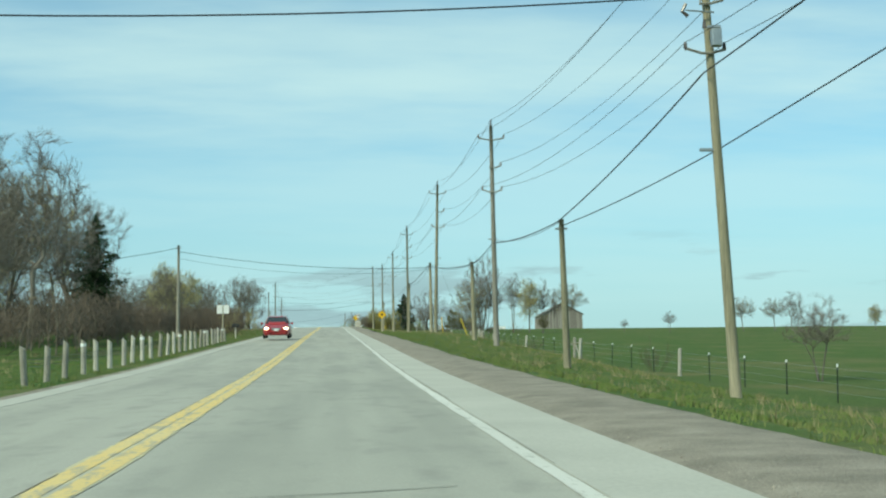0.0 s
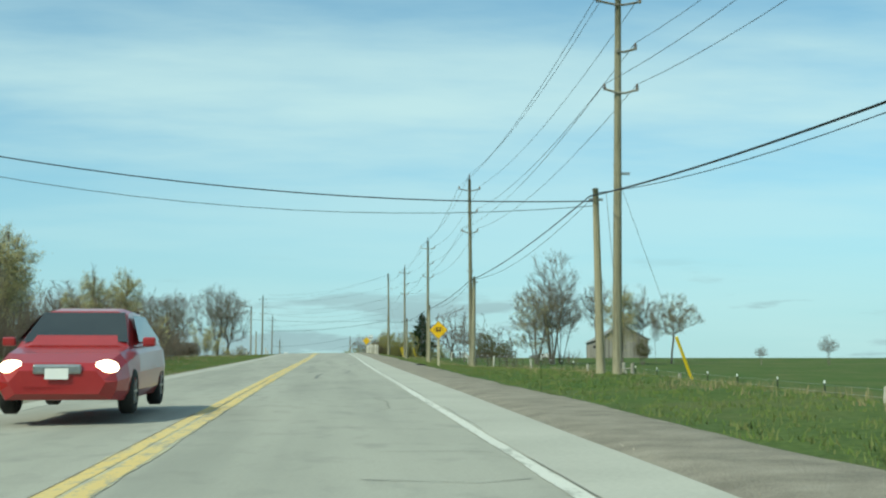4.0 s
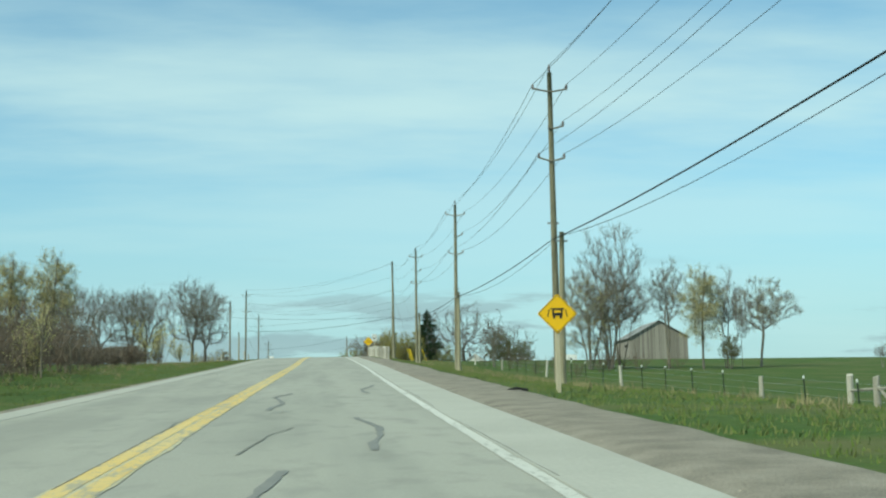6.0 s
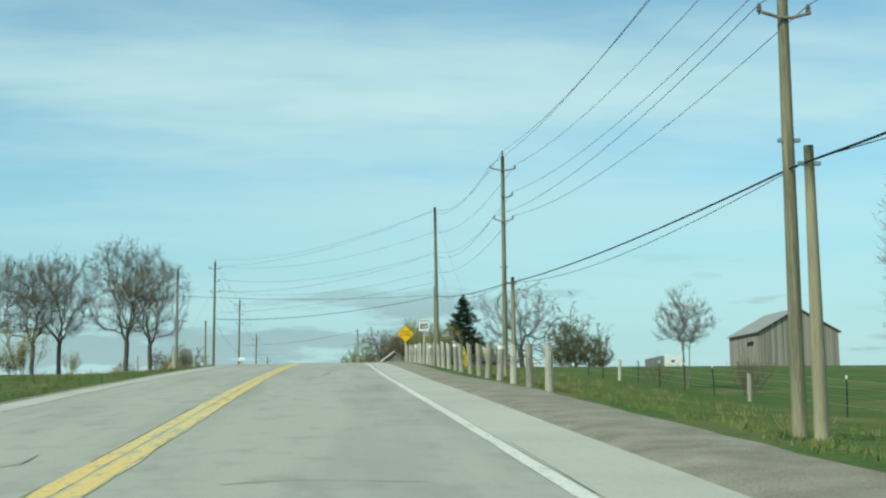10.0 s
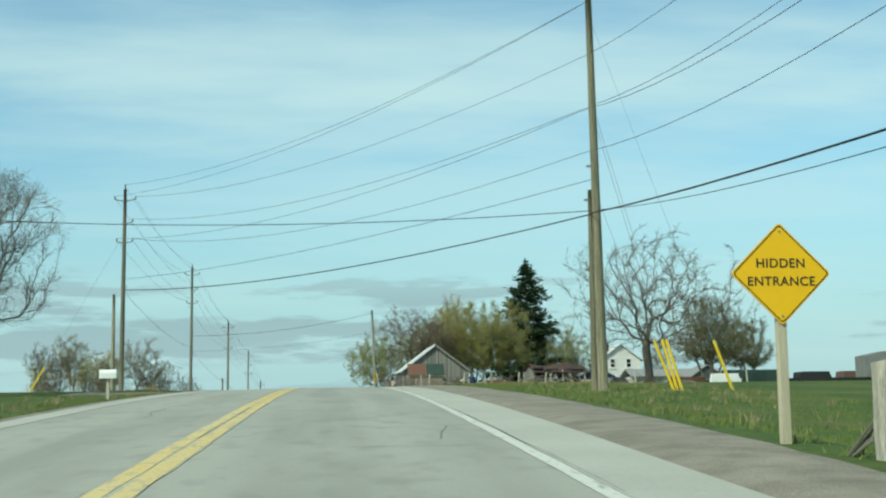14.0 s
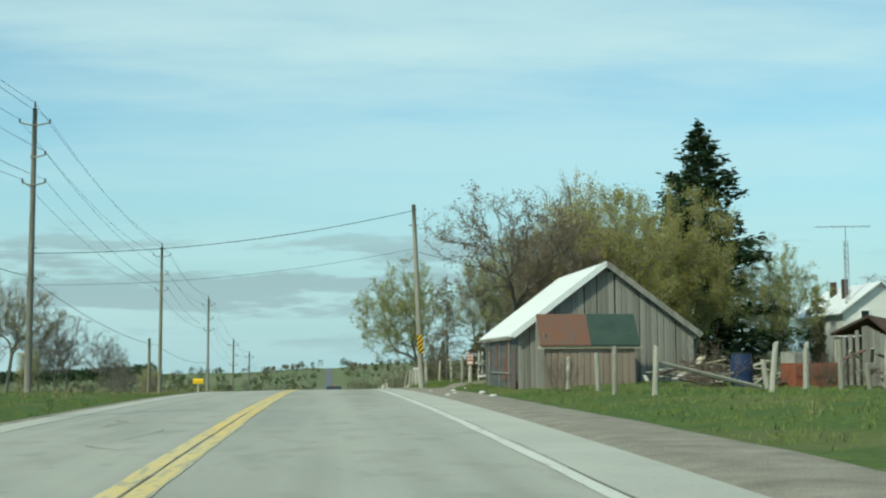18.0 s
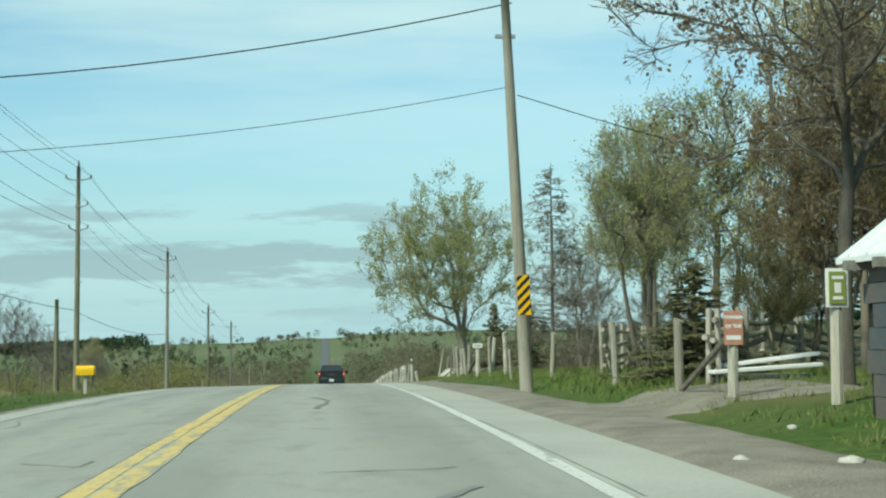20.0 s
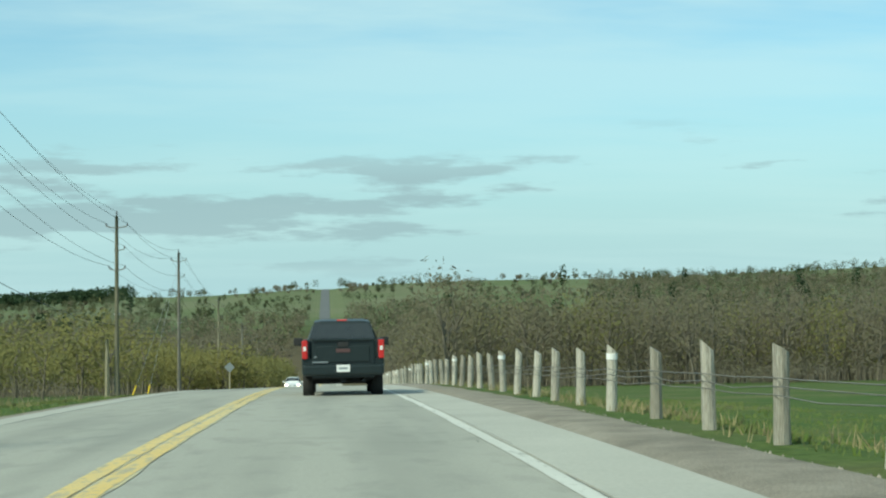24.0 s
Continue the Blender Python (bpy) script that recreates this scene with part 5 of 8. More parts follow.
p = scatter(7, 5600, -380, 420, 740, 1120, slope_wood)
woods("woodland", "grey-brown woodland covering the far slope", p, heights(p, 5, 9.5), 11, M_WOODS_BROWN, 60, stem=False, size=0.46, aspect=0.5, rise=0.3)
p = scatter(27, 2200, -380, 420, 740, 1130, slope_wood)
woods("woodland", "olive and green trees on the far slope", p, heights(p, 5, 10), 28, M_WOODS_MIX, 90, stem=False, size=0.40, aspect=0.5)
p = scatter(8, 1500, -420, 480, 940, 1260, lambda x, y: wedge(x, y) & far_road(x, y) & (np.sin(x / 31 + y / 47) + 0.8 * np.sin(x / 13 - y / 29) > 0.3 - 0.75 * smooth(0, -60, x) - 2.2 * smooth(110, 210, x)))
woods("woodland", "mixed clumps of trees on the far ridge", p, heights(p, 2.5, 8), 12, M_WOODS_MIX, 90, stem=False, size=0.45)
p = scatter(28, 420, -420, 480, 1120, 1280, lambda x, y: far_road(x, y) & (np.sin(x / 23 + 2) + 0.7 * np.sin(x / 9) > 0.5))
woods("woodland", "bare trees and hedges along the skyline", p, heights(p, 1.5, 4.8), 13, M_WOODS_BROWN, 200, size=0.42, aspect=0.5, rise=0.3, wide=0.42)
p = scatter(10, 330, -330, -135, 1262, 1320)
woods("conifer_plantation", "dark conifer plantation on the skyline", p, heights(p, 10, 12), 14, M_NEEDLE, 60, stem=False, size=1.0)
for hy, seed_ in ((1085, 33), (1150, 34)):
    rgh = np.random.RandomState(seed_)
    hx = np.concatenate([np.arange(-330, -9, 3.2), np.arange(9, 90, 3.2)])
    hx = hx[np.sin(hx / 21 + seed_) + 0.6 * np.sin(hx / 8) > -0.25]
    p = np.stack([hx + rgh.normal(0, 0.8, len(hx)), hy + 0.12 * hx + rgh.normal(0, 2.5, len(hx))], 1)
    woods("hedgerow", "dull green and brown hedgerow between the far fields", p, heights(p, 1.5, 5.5), seed_, M_WOODS_MIX if seed_ == 33 else M_WOODS_BROWN, 80, stem=False, size=0.4, wide=0.5)
p = scatter(29, 26, -240, 300, 700, 1100, lambda x, y: far_road(x, y) & (np.abs(x) > 40))
woods("conifer_plantation", "scattered dark spruces among the bare woods", p, heights(p, 11, 16), 15, M_NEEDLE, 160, size=0.7, wide=0.16)
# low brush on the right of the last bend and under the wood
p = scatter(11, 260, 11, 120, 522, 545)
woods("thicket", "low brown brush along the edge of the wood", p, heights(p, 1.5, 3.5), 15, M_WOODS_BROWN, 60, size=0.14, wide=0.6)
p = scatter(12, 170, -70, -17, 470, 512, lambda x, y: x < -16 - (512 - y) * 0.3)
woods("thicket", "low brown brush along the edge of the wood", p, heights(p, 1.2, 3.0), 16, M_WOODS_BROWN, 60, size=0.12, wide=0.6)
p = scatter(13, 520, -34, -10, 98, 240, lambda x, y: (x < -13 + 3.0 * smooth(108, 118, y) - 3.0 * smooth(142, 178, y) - 4.0 * smooth(185, 215, y)) & (np.abs(y - 102.5) > 2))
woods("thicket", "tangled brown brush behind the roadside shrubs", p, heights(p, 1.8, 3.6) * (1 - 0.55 * smooth(160, 185, p[:, 1])), 18, M_BRUSH, 240, size=0.30, wide=0.5, aspect=0.06, rise=1.2)
p = scatter(14, 260, -46, -12.5, 62, 100, lambda x, y: x < -12.8)
woods("thicket", "tangled brown brush under the roadside trees", p, heights(p, 2.0, 4.0), 19, M_BRUSH, 240, size=0.30, wide=0.5, aspect=0.06, rise=1.2)


def grass(name, label, n, fx, y0, y1, seed, h0, h1, material, width=0.012):
    """Blades of grass in tufts."""
    rg = np.random.RandomState(seed)
    ntuft = n // 12
    ty = rg.uniform(y0, y1, ntuft)
    tx = fx(rg, ntuft) + xroad(ty)
    i = np.repeat(np.arange(ntuft), 12)
    a = rg.uniform(0, math.tau, len(i))
    x, y = tx[i] + rg.normal(0, 0.10, len(i)), ty[i] + rg.normal(0, 0.12, len(i))
    z = ground(x, y) - 0.02
    h = rg.uniform(h0, h1, len(i)) * rg.uniform(0.6, 1.2, ntuft)[i]
    lx, ly = rg.normal(0, 0.35, len(i)) * h, rg.normal(0, 0.35, len(i)) * h
    w = width * rg.uniform(0.7, 1.6, len(i))
    dx, dy = np.cos(a) * w, np.sin(a) * w
    v = np.stack([np.stack([x - dx, y - dy, z], 1), np.stack([x + dx, y + dy, z], 1), np.stack([x + lx, y + ly, z + h], 1)], 1).reshape(-1, 3)
    ob = mesh_np(name, v, np.arange(len(v)).reshape(-1, 3), material)
    return tagged(ob, label, "grass", kind="stuff")


grass("verge_grass", "fresh green grass on the verge", 230000, lambda rg, n: GRAVEL_R - 0.1 + 9.5 * rg.rand(n) ** 1.05, -2, 440, 1, 0.04, 0.13, M_BLADE, 0.012)
grass("verge_grass", "fresh green grass on the verge", 90000, lambda rg, n: GRAVEL_L - 0.1 - 7.0 * rg.rand(n) ** 1.05, 10, 470, 2, 0.04, 0.14, M_BLADE, 0.012)
grass("tall_grass", "lush taller spring grass round the pole and fence", 26000, lambda rg, n: 4.5 + 5.0 * rg.rand(n), 351, 396, 7, 0.08, 0.24, M_BLADE, 0.010)
grass("dry_grass", "pale dead grass stems among the green", 12000, lambda rg, n: 6.6 + 7 * rg.rand(n), 0, 320, 3, 0.10, 0.34, M_STRAW, 0.010)
grass("dry_grass", "pale dead grass stems by the guard posts", 2600, lambda rg, n: GRAVEL_R - 0.35 + 1.3 * rg.rand(n), 395, 450, 4, 0.06, 0.26, M_STRAW, 0.009)
grass("dry_grass", "pale dead grass stems among the green", 9000, lambda rg, n: -8 - 7 * rg.rand(n), 40, 460, 5, 0.1, 0.38, M_STRAW, 0.010)

# ---- posts, fences, signs ----


def post_mesh(seed, h, r, slant=0.1, sides=9):
    """A sawn round post with a slanting top and uneven sides."""
    rg = np.random.RandomState(seed)
    bm = bmesh.new()
    rings = []
    for z in (-0.35, 0.0, h * 0.33, h * 0.66, h):
        ring = []
        for k in range(sides):
            a = k * math.tau / sides
            rr = r * (1 + rg.uniform(-0.06, 0.06)) * (1.06 - 0.1 * z / h)
            zz = z + (slant * math.cos(a) if z == h else 0)
            ring.append(bm.verts.new((rr * math.cos(a), rr * math.sin(a), zz)))
        rings.append(ring)
    for q, s in zip(rings, rings[1:]):
        for k in range(sides):
            bm.faces.new((q[k], q[(k + 1) % sides], s[(k + 1) % sides], s[k]))
    bm.faces.new(list(reversed(rings[0]))); bm.faces.new(rings[-1])
    me = bpy.data.meshes.new("guard_post")
    bm.to_mesh(me); bm.free()
    me.materials.append(M_POST)
    return me


POSTS = [post_mesh(i, 0.94, 0.080, 0.05 if i % 2 else 0.07) for i in range(4)]


def band_mesh():
    bm = bmesh.new()
    tube(bm, [(0, 0, 0.78), (0, 0, 0.87)], 0.087, 12, True)
    me = bpy.data.meshes.new("reflective_band"); bm.to_mesh(me); bm.free()
    me.materials.append(M_SIGN_W)
    return me


BAND = band_mesh()
M_GREENTIP = mat("green_plastic", (0.02, 0.25, 0.10), 0.5, (0.02, 0.2, 0.08), 3, 12)
M_CABLESTEEL = mat("dull_steel_cable", (0.24, 0.235, 0.22), 0.7, (0.15, 0.14, 0.125), 3, 25, metal=0.3)


def guard_line(xo, y0, n, step, group, seed, white, face):
    """Wooden guide-rail posts with three steel cables strung along the road side."""
    rg = np.random.RandomState(seed)
    pts = []
    for i in range(n):
        y = y0 + i * step + rg.uniform(-0.08, 0.08)
        x = xo + xroad(y) + rg.uniform(-0.04, 0.04)
        ob = new("guard_post", POSTS[rg.randint(4)])
        ob.matrix_basis = pose(x, y, G(x, y), rg.uniform(-3, 3), rg.uniform(-3.5, 3.5), rg.uniform(150, 210)) @ Matrix.Diagonal((1, 1, rg.uniform(0.95, 1.06), 1))
        tagged(ob, "weathered grey wooden guide-rail post" + (" with a white reflective band" if i % 5 == white else ""), "guard post", group)
        if i % 5 == white:
            b = new("reflective_band", BAND); b.parent = ob
        pts.append((x + face * 0.085, y, G(x, y)))
    cab = thing("guard_cable", "three slack steel guide-rail cables along the posts", "cable rail", group=group)
    for k, z in enumerate((0.48, 0.56, 0.64)):
        bm = bmesh.new()
        way = []
        for a, b in zip(pts, pts[1:]):
            way += [(a[0], a[1], a[2] + z), ((a[0] + b[0]) / 2, (a[1] + b[1]) / 2, (a[2] + b[2]) / 2 + z - rg.uniform(0.0, 0.05))]
        tube(bm, way + [(pts[-1][0], pts[-1][1], pts[-1][2] + z)], 0.006, 4)
        part("cable", bm, M_CABLESTEEL, cab)


guard_line(-7.3, 31.5, 25, 2.4, "guide-rail posts on the far side", 1, 3, 1)
guard_line(4.42, 189.8, 22, 2.42, "guide-rail posts near the speed sign", 2, 3, -1)
guard_line(4.34, 396.52, 47, 2.4, "guide-rail posts above the valley", 3, 3, -1)
M_TPOST = mat("green_steel_post", (0.02, 0.035, 0.025), 0.6, (0.04, 0.05, 0.035), 3, 15, metal=0.3)


def t_post(x, y, lean):
    p = thing("fence_post", "dark green steel fence post with a white tip", "fence post", (x, y, G(x, y)), group="field fence posts")
    bm = bmesh.new(); box(bm, 0, 0, 0.45, 0.045, 0.012, 1.5); box(bm, 0, 0.022, 0.45, 0.012, 0.04, 1.5); part("shaft", bm, M_TPOST, p)
    bm = bmesh.new(); box(bm, 0, 0.008, 1.19, 0.055, 0.05, 0.10, bevel=0.01); part("tip", bm, M_SIGN_W, p, "white-painted tip")
    p.rotation_euler = (lean * 0.03, lean * 0.05, 0)
    return p


FENCE_POST = post_mesh(31, 1.15, 0.085, 0.03)


def wood_post(x, y, h=1.15, r=1.0, lean=(0, 0), label="old grey cedar fence post", group="fence posts"):
    ob = new("wooden_post", FENCE_POST)
    ob.matrix_basis = pose(x, y, G(x, y), lean[0], lean[1], (x * 77 + y * 31) % 360) @ Matrix.Diagonal((r, r, h / 1.15, 1))
    return tagged(ob, label, "fence post", group)


wood_post(4.55, 395.4, 0.55, 0.95, (4, -14), "short broken grey post stump beside the guide rail", "")
refl = thing("reflector_marker", "small green and white reflector on top of the post", "reflector", (4.27, 396.14, G(4.27, 396.2) - 0.02))
bm = bmesh.new(); box(bm, 0, 0, 1.02, 0.03, 0.015, 0.24); part("stem", bm, M_STEEL, refl)
bm = bmesh.new(); prism(bm, [(-0.05, 1.14), (0.05, 1.14), (0.05, 1.20), (-0.05, 1.20)], -0.02, -0.008); part("reflector", bm, M_SIGN_W, refl)
bm = bmesh.new(); prism(bm, [(-0.05, 1.205), (0.05, 1.205), (0.02, 1.25), (-0.02, 1.25)], -0.02, -0.008); part("green_tip", bm, M_GREENTIP, refl)

rgf = np.random.RandomState(9)
first = None
fx = lambda y: 15.6 + 0.25 * math.sin(y / 19)
ys_f = np.arange(4, 246, 4.4)
for i, y in enumerate(ys_f):
    if i % 5 == 2:
        wood_post(fx(y), y, rgf.uniform(1.0, 1.3), 1.0, (rgf.uniform(-5, 5), rgf.uniform(-5, 5)), group="field fence posts")
    elif first is None:
        first = t_post(fx(y), y, 0)
    else:
        copy_thing(first, pose(fx(y), y, G(fx(y), y), rgf.uniform(-2, 2), rgf.uniform(-3, 3), 0))
fence_wire = thing("fence_wire", "four thin fence wires between the field posts", "fence wire")
for z in (0.35, 0.62, 0.88, 1.1):
    bm = bmesh.new()
    tube(bm, [(fx(a), a, G(fx(a), a) + z) for a in ys_f], 0.004, 3)
    part("wire", bm, M_STEEL, fence_wire)
for y in (79.0, 133.0):
    for d in (0.0, 1.9, 3.8):
        wood_post(fx(y) + 0.1, y + d, 1.35, 1.25, (0, rgf.uniform(-3, 3)), "thick cedar post of a fence brace")
    br = thing("fence_brace", "diagonal pole bracing the fence corner posts", "fence brace", (fx(y), y, G(fx(y), y)))
    bm = bmesh.new(); tube(bm, [(0.1, 0.1, 0.2), (0.1, 1.8, 1.15)], 0.05, 6); tube(bm, [(0.1, 0.1, 1.1), (0.1, 3.7, 1.1)], 0.045, 6); part("brace_pole", bm, M_POST, br)


def words(text, size, material, parent, at, spacing=1.0, bold=0.012):
    c = bpy.data.curves.new("letters", "FONT")
    c.body, c.size, c.align_x, c.align_y = text, size, "CENTER", "CENTER"
    c.extrude, c.offset, c.space_character = 0.002, bold, spacing
    tmp = bpy.data.objects.new("letters", c)
    scene.collection.objects.link(tmp)
    me = bpy.data.meshes.new_from_object(tmp.evaluated_get(bpy.context.evaluated_depsgraph_get()))
    bpy.data.objects.remove(tmp)
    me.materials.clear(); me.materials.append(material)
    ob = new("lettering", me)
    ob.parent = parent
    ob.matrix_basis = pose(*at, 90, 0, 0)
    return ob


def rounded(w, h, r, n=4):
    out = []
    for cx, cz, a0 in ((w / 2 - r, h / 2 - r, 0), (-w / 2 + r, h / 2 - r, 90), (-w / 2 + r, -h / 2 + r, 180), (w / 2 - r, -h / 2 + r, 270)):
        for k in range(n + 1):
            a = radians(a0 + 90 * k / n)
            out.append((cx + r * math.cos(a), cz + r * math.sin(a)))
    return out


def turn(pts, deg, cz=0.0):
    a = radians(deg)
    return [(x * math.cos(a) - z * math.sin(a), x * math.sin(a) + z * math.cos(a) + cz) for x, z in pts]


def ring_border(bm, outer, inner, y):
    a = [bm.verts.new((x, y, z)) for x, z in outer]
    b = [bm.verts.new((x, y, z)) for x, z in inner]
    n = len(a)
    for i in range(n):
        bm.faces.new((a[i], a[(i + 1) % n], b[(i + 1) % n], b[i]))


def road_sign(x, y, zc, kind, name, label, tilt=0.0):
    s = thing(name, label, "road sign", (x, y, G(x, y)), tilt)
    z = zc - G(x, y)
    bm = bmesh.new(); box(bm, 0, 0.07, (z - 0.5) / 2 + (0.1 if kind == "limit" else 0), 0.10, 0.09, z + 0.5, bevel=0.008); part("post", bm, M_SIGN_POST, s, "pale square wooden post")
    if kind == "limit":
        o = [(a, b + z) for a, b in rounded(0.53, 0.68, 0.04)]
        bm = bmesh.new(); prism(bm, o, 0.0, 0.012); p = part("plate", bm, M_SIGN_W, s)
        bm = bmesh.new(); ring_border(bm, [(a, b + z) for a, b in rounded(0.505, 0.655, 0.035)], [(a, b + z) for a, b in rounded(0.485, 0.635, 0.028)], -0.003); part("border", bm, M_BLACK, s)
        words("MAXIMUM", 0.092, M_BLACK, s, (0, -0.003, z + 0.205), 1.05, 0.0005)
        words("80", 0.40, M_BLACK, s, (0, -0.003, z - 0.08), 1.0, 0.006)
    else:
        side = 0.765 if kind == "words" else 0.63
        bm = bmesh.new(); prism(bm, turn(rounded(side, side, 0.04), 45, z), 0.0, 0.012); part("plate", bm, M_SIGN_Y, s)
        bm = bmesh.new(); ring_border(bm, turn(rounded(side - 0.03, side - 0.03, 0.035), 45, z), turn(rounded(side - 0.052, side - 0.052, 0.03), 45, z), -0.003); part("border", bm, M_BLACK, s)
        if kind == "words":
            words("HIDDEN", 0.135, M_BLACK, s, (0, -0.003, z + 0.105), 1.08, 0.001)
            words("ENTRANCE", 0.135, M_BLACK, s, (0, -0.003, z - 0.085), 1.08, 0.001)
        else:
            bm = bmesh.new()
            box(bm, 0, -0.004, z + 0.02, 0.23, 0.006, 0.13); box(bm, 0, -0.004, z + 0.105, 0.30, 0.006, 0.03)
            for k in (-1, 1):
                box(bm, k * 0.075, -0.004, z - 0.075, 0.05, 0.006, 0.06)
                box(bm, k * 0.20, -0.004, z + 0.01, 0.02, 0.006, 0.16, Matrix.Rotation(radians(-12 * k), 3, "Y"))
            part("symbol", bm, M_BLACK, s, "black vehicle symbol")
            bm = bmesh.new(); box(bm, 0, -0.009, z + 0.045, 0.15, 0.004, 0.05); part("symbol_window", bm, M_SIGN_Y, s)
    for k in (1, -1):
        bm = bmesh.new(); tube(bm, [(0, -0.008, z + k * (0.27 if kind == "limit" else side * 0.58)), (0, 0.02, z + k * (0.27 if kind == "limit" else side * 0.58))], 0.012, 6); part("bolt", bm, M_STEEL, s)
    return s


road_sign(4.98, 126.4, 9.03, "symbol", "warning_sign", "yellow diamond warning sign with a black vehicle symbol")
road_sign(4.88, 231.2, 15.44, "limit", "speed_sign", "white maximum speed sign on a wooden post", -2)
road_sign(4.67, 244.2, 15.83, "words", "warning_sign", "yellow diamond hidden entrance sign on a wooden post", 1)

# hazard marker on the leaning pole
mk = thing("hazard_marker", "yellow marker board with black diagonal stripes", "road sign", (4.25, 358.15, 16.71))
bm = bmesh.new(); box(bm, 0, 0, 0.6, 0.28, 0.012, 0.86, bevel=0.003); part("board", bm, M_SIGN_Y, mk)
for k in range(5):
    z0 = 0.06 + k * 0.205
    o = [(-0.14, z0), (0.14, z0 + 0.26), (0.14, z0 + 0.36), (-0.14, z0 + 0.10)]
    for lim, sg in ((0.175, 1), (1.025, -1)):
        cut = []
        for (xa, za), (xb, zb) in zip(o, o[1:] + o[:1]):
            ia, ib = sg * (za - lim) >= 0, sg * (zb - lim) >= 0
            if ia:
                cut.append((xa, za))
            if ia != ib:
                w = (lim - za) / (zb - za)
                cut.append((xa + (xb - xa) * w, lim))
        o = cut
    if len(o) < 3:
        continue
    bm = bmesh.new(); prism(bm, o, -0.011, -0.007); part("stripe", bm, M_BLACK, mk)
mk.rotation_euler = (0, radians(-2.5), 0)


def mailbox(x, y, material, label, h=1.05, rz=0):
    m = thing("mailbox", label, "mailbox", (x, y, G(x, y)), rz)
    bm = bmesh.new(); box(bm, 0, 0, h / 2 - 0.2, 0.10, 0.10, h + 0.2, bevel=0.006); part("post", bm, M_POST, m)
    bm = bmesh.new()
    o = [(-0.14, 0)] + [(-0.14 * math.cos(a), 0.16 + 0.14 * math.sin(a)) for a in np.linspace(0, math.pi, 9)] + [(0.14, 0)]
    prism(bm, [(a, b + h - 0.12) for a, b in o], -0.28, 0.28); part("box", bm, material, m)
    bm = bmesh.new(); box(bm, 0, -0.287, h + 0.02, 0.24, 0.012, 0.24); part("door", bm, material, m)
    return m


M_MAIL_Y = mat("yellow_enamel", (0.85, 0.52, 0.02), 0.4, (0.75, 0.45, 0.02), 3, 12)
mailbox(-7.6, 372.4, M_MAIL_Y, "bright yellow box on a roadside post", 0.75, 90)
mailbox(-7.6, 275.7, M_SIGN_W, "white mailbox on a wooden post", 0.85, 90)
mailbox(-7.7, 103.5, M_BLACK, "black mailbox leaning on its post", 1.0, 90)
sb = thing("sign_board", "pair of white sign plates seen from behind on a post", "road sign", (-7.8, 92.5, G(-7.8, 92.5)))
bm = bmesh.new(); tube(bm, [(0, 0, -0.3), (0, 0, 2.5)], 0.04, 8); part("post", bm, M_SIGN_POST, sb)
for dx in (-0.22, 0.24):
    bm = bmesh.new(); box(bm, dx, -0.05, 2.25, 0.40, 0.012, 0.62, bevel=0.004); part("plate", bm, M_SIGN_W, sb)
sb = thing("sign_board", "grey back of a diamond road sign on a post", "road sign", (-8.4, 506, G(-8.4, 506)))
bm = bmesh.new(); box(bm, 0, 0, 1.0, 0.09, 0.09, 2.6); part("post", bm, M_SIGN_POST, sb)
bm = bmesh.new(); prism(bm, turn(rounded(0.62, 0.62, 0.04), 45, 2.25), -0.07, -0.055); part("plate", bm, M_STEEL, sb)
for x, y in ((-9.5, 256), (-9.0, 240), (-12, 246)):
    wood_post(x, y, 1.1, 0.9, (3, -4))


# ---- cracks, patches and stones on the road ----
def crack(pts, w, label="dark tar-sealed crack in the asphalt", material=None, seed=0, rough=0.6):
    rg = np.random.RandomState(seed + 50)
    P = []
    for (x0, y0), (x1, y1) in zip(pts, pts[1:]):
        n = max(2, int(math.hypot(x1 - x0, y1 - y0) / 0.25))
        for k in range(n):
            t = k / n
            P.append((x0 + (x1 - x0) * t, y0 + (y1 - y0) * t))
    P.append(pts[-1])
    P = np.array(P)
    q = np.cumsum(rg.normal(0, 1, (len(P) + 6, 2)), 0)
    q = np.stack([np.convolve(q[:, k], np.ones(4) / 4, "valid")[:len(P)] for k in (0, 1)], 1)
    q -= np.linspace(0, 1, len(P))[:, None] * (q[-1] - q[0]) + q[0]
    P += 0.030 * q * (0.4 + rough)
    d = np.gradient(P, axis=0); d /= np.maximum(np.linalg.norm(d, axis=1, keepdims=True), 1e-6)
    nrm = np.stack([-d[:, 1], d[:, 0]], 1) * (w / 2 * rg.uniform(0.5, 1.2, len(P)))[:, None]
    L, R = P - nrm, P + nrm
    z = lambda q: zroad(q[:, 1]) + crown(q[:, 0] - xroad(q[:, 1])) + 0.007
    v = np.concatenate([np.column_stack([L, z(L)]), np.column_stack([R, z(R)])])
    n = len(P); i = np.arange(n - 1)
    ob = mesh_np("road_crack", v, np.stack([i, i + n, i + n + 1, i + 1], 1), material or M_TAR)
    return tagged(ob, label, "road crack", kind="structure")


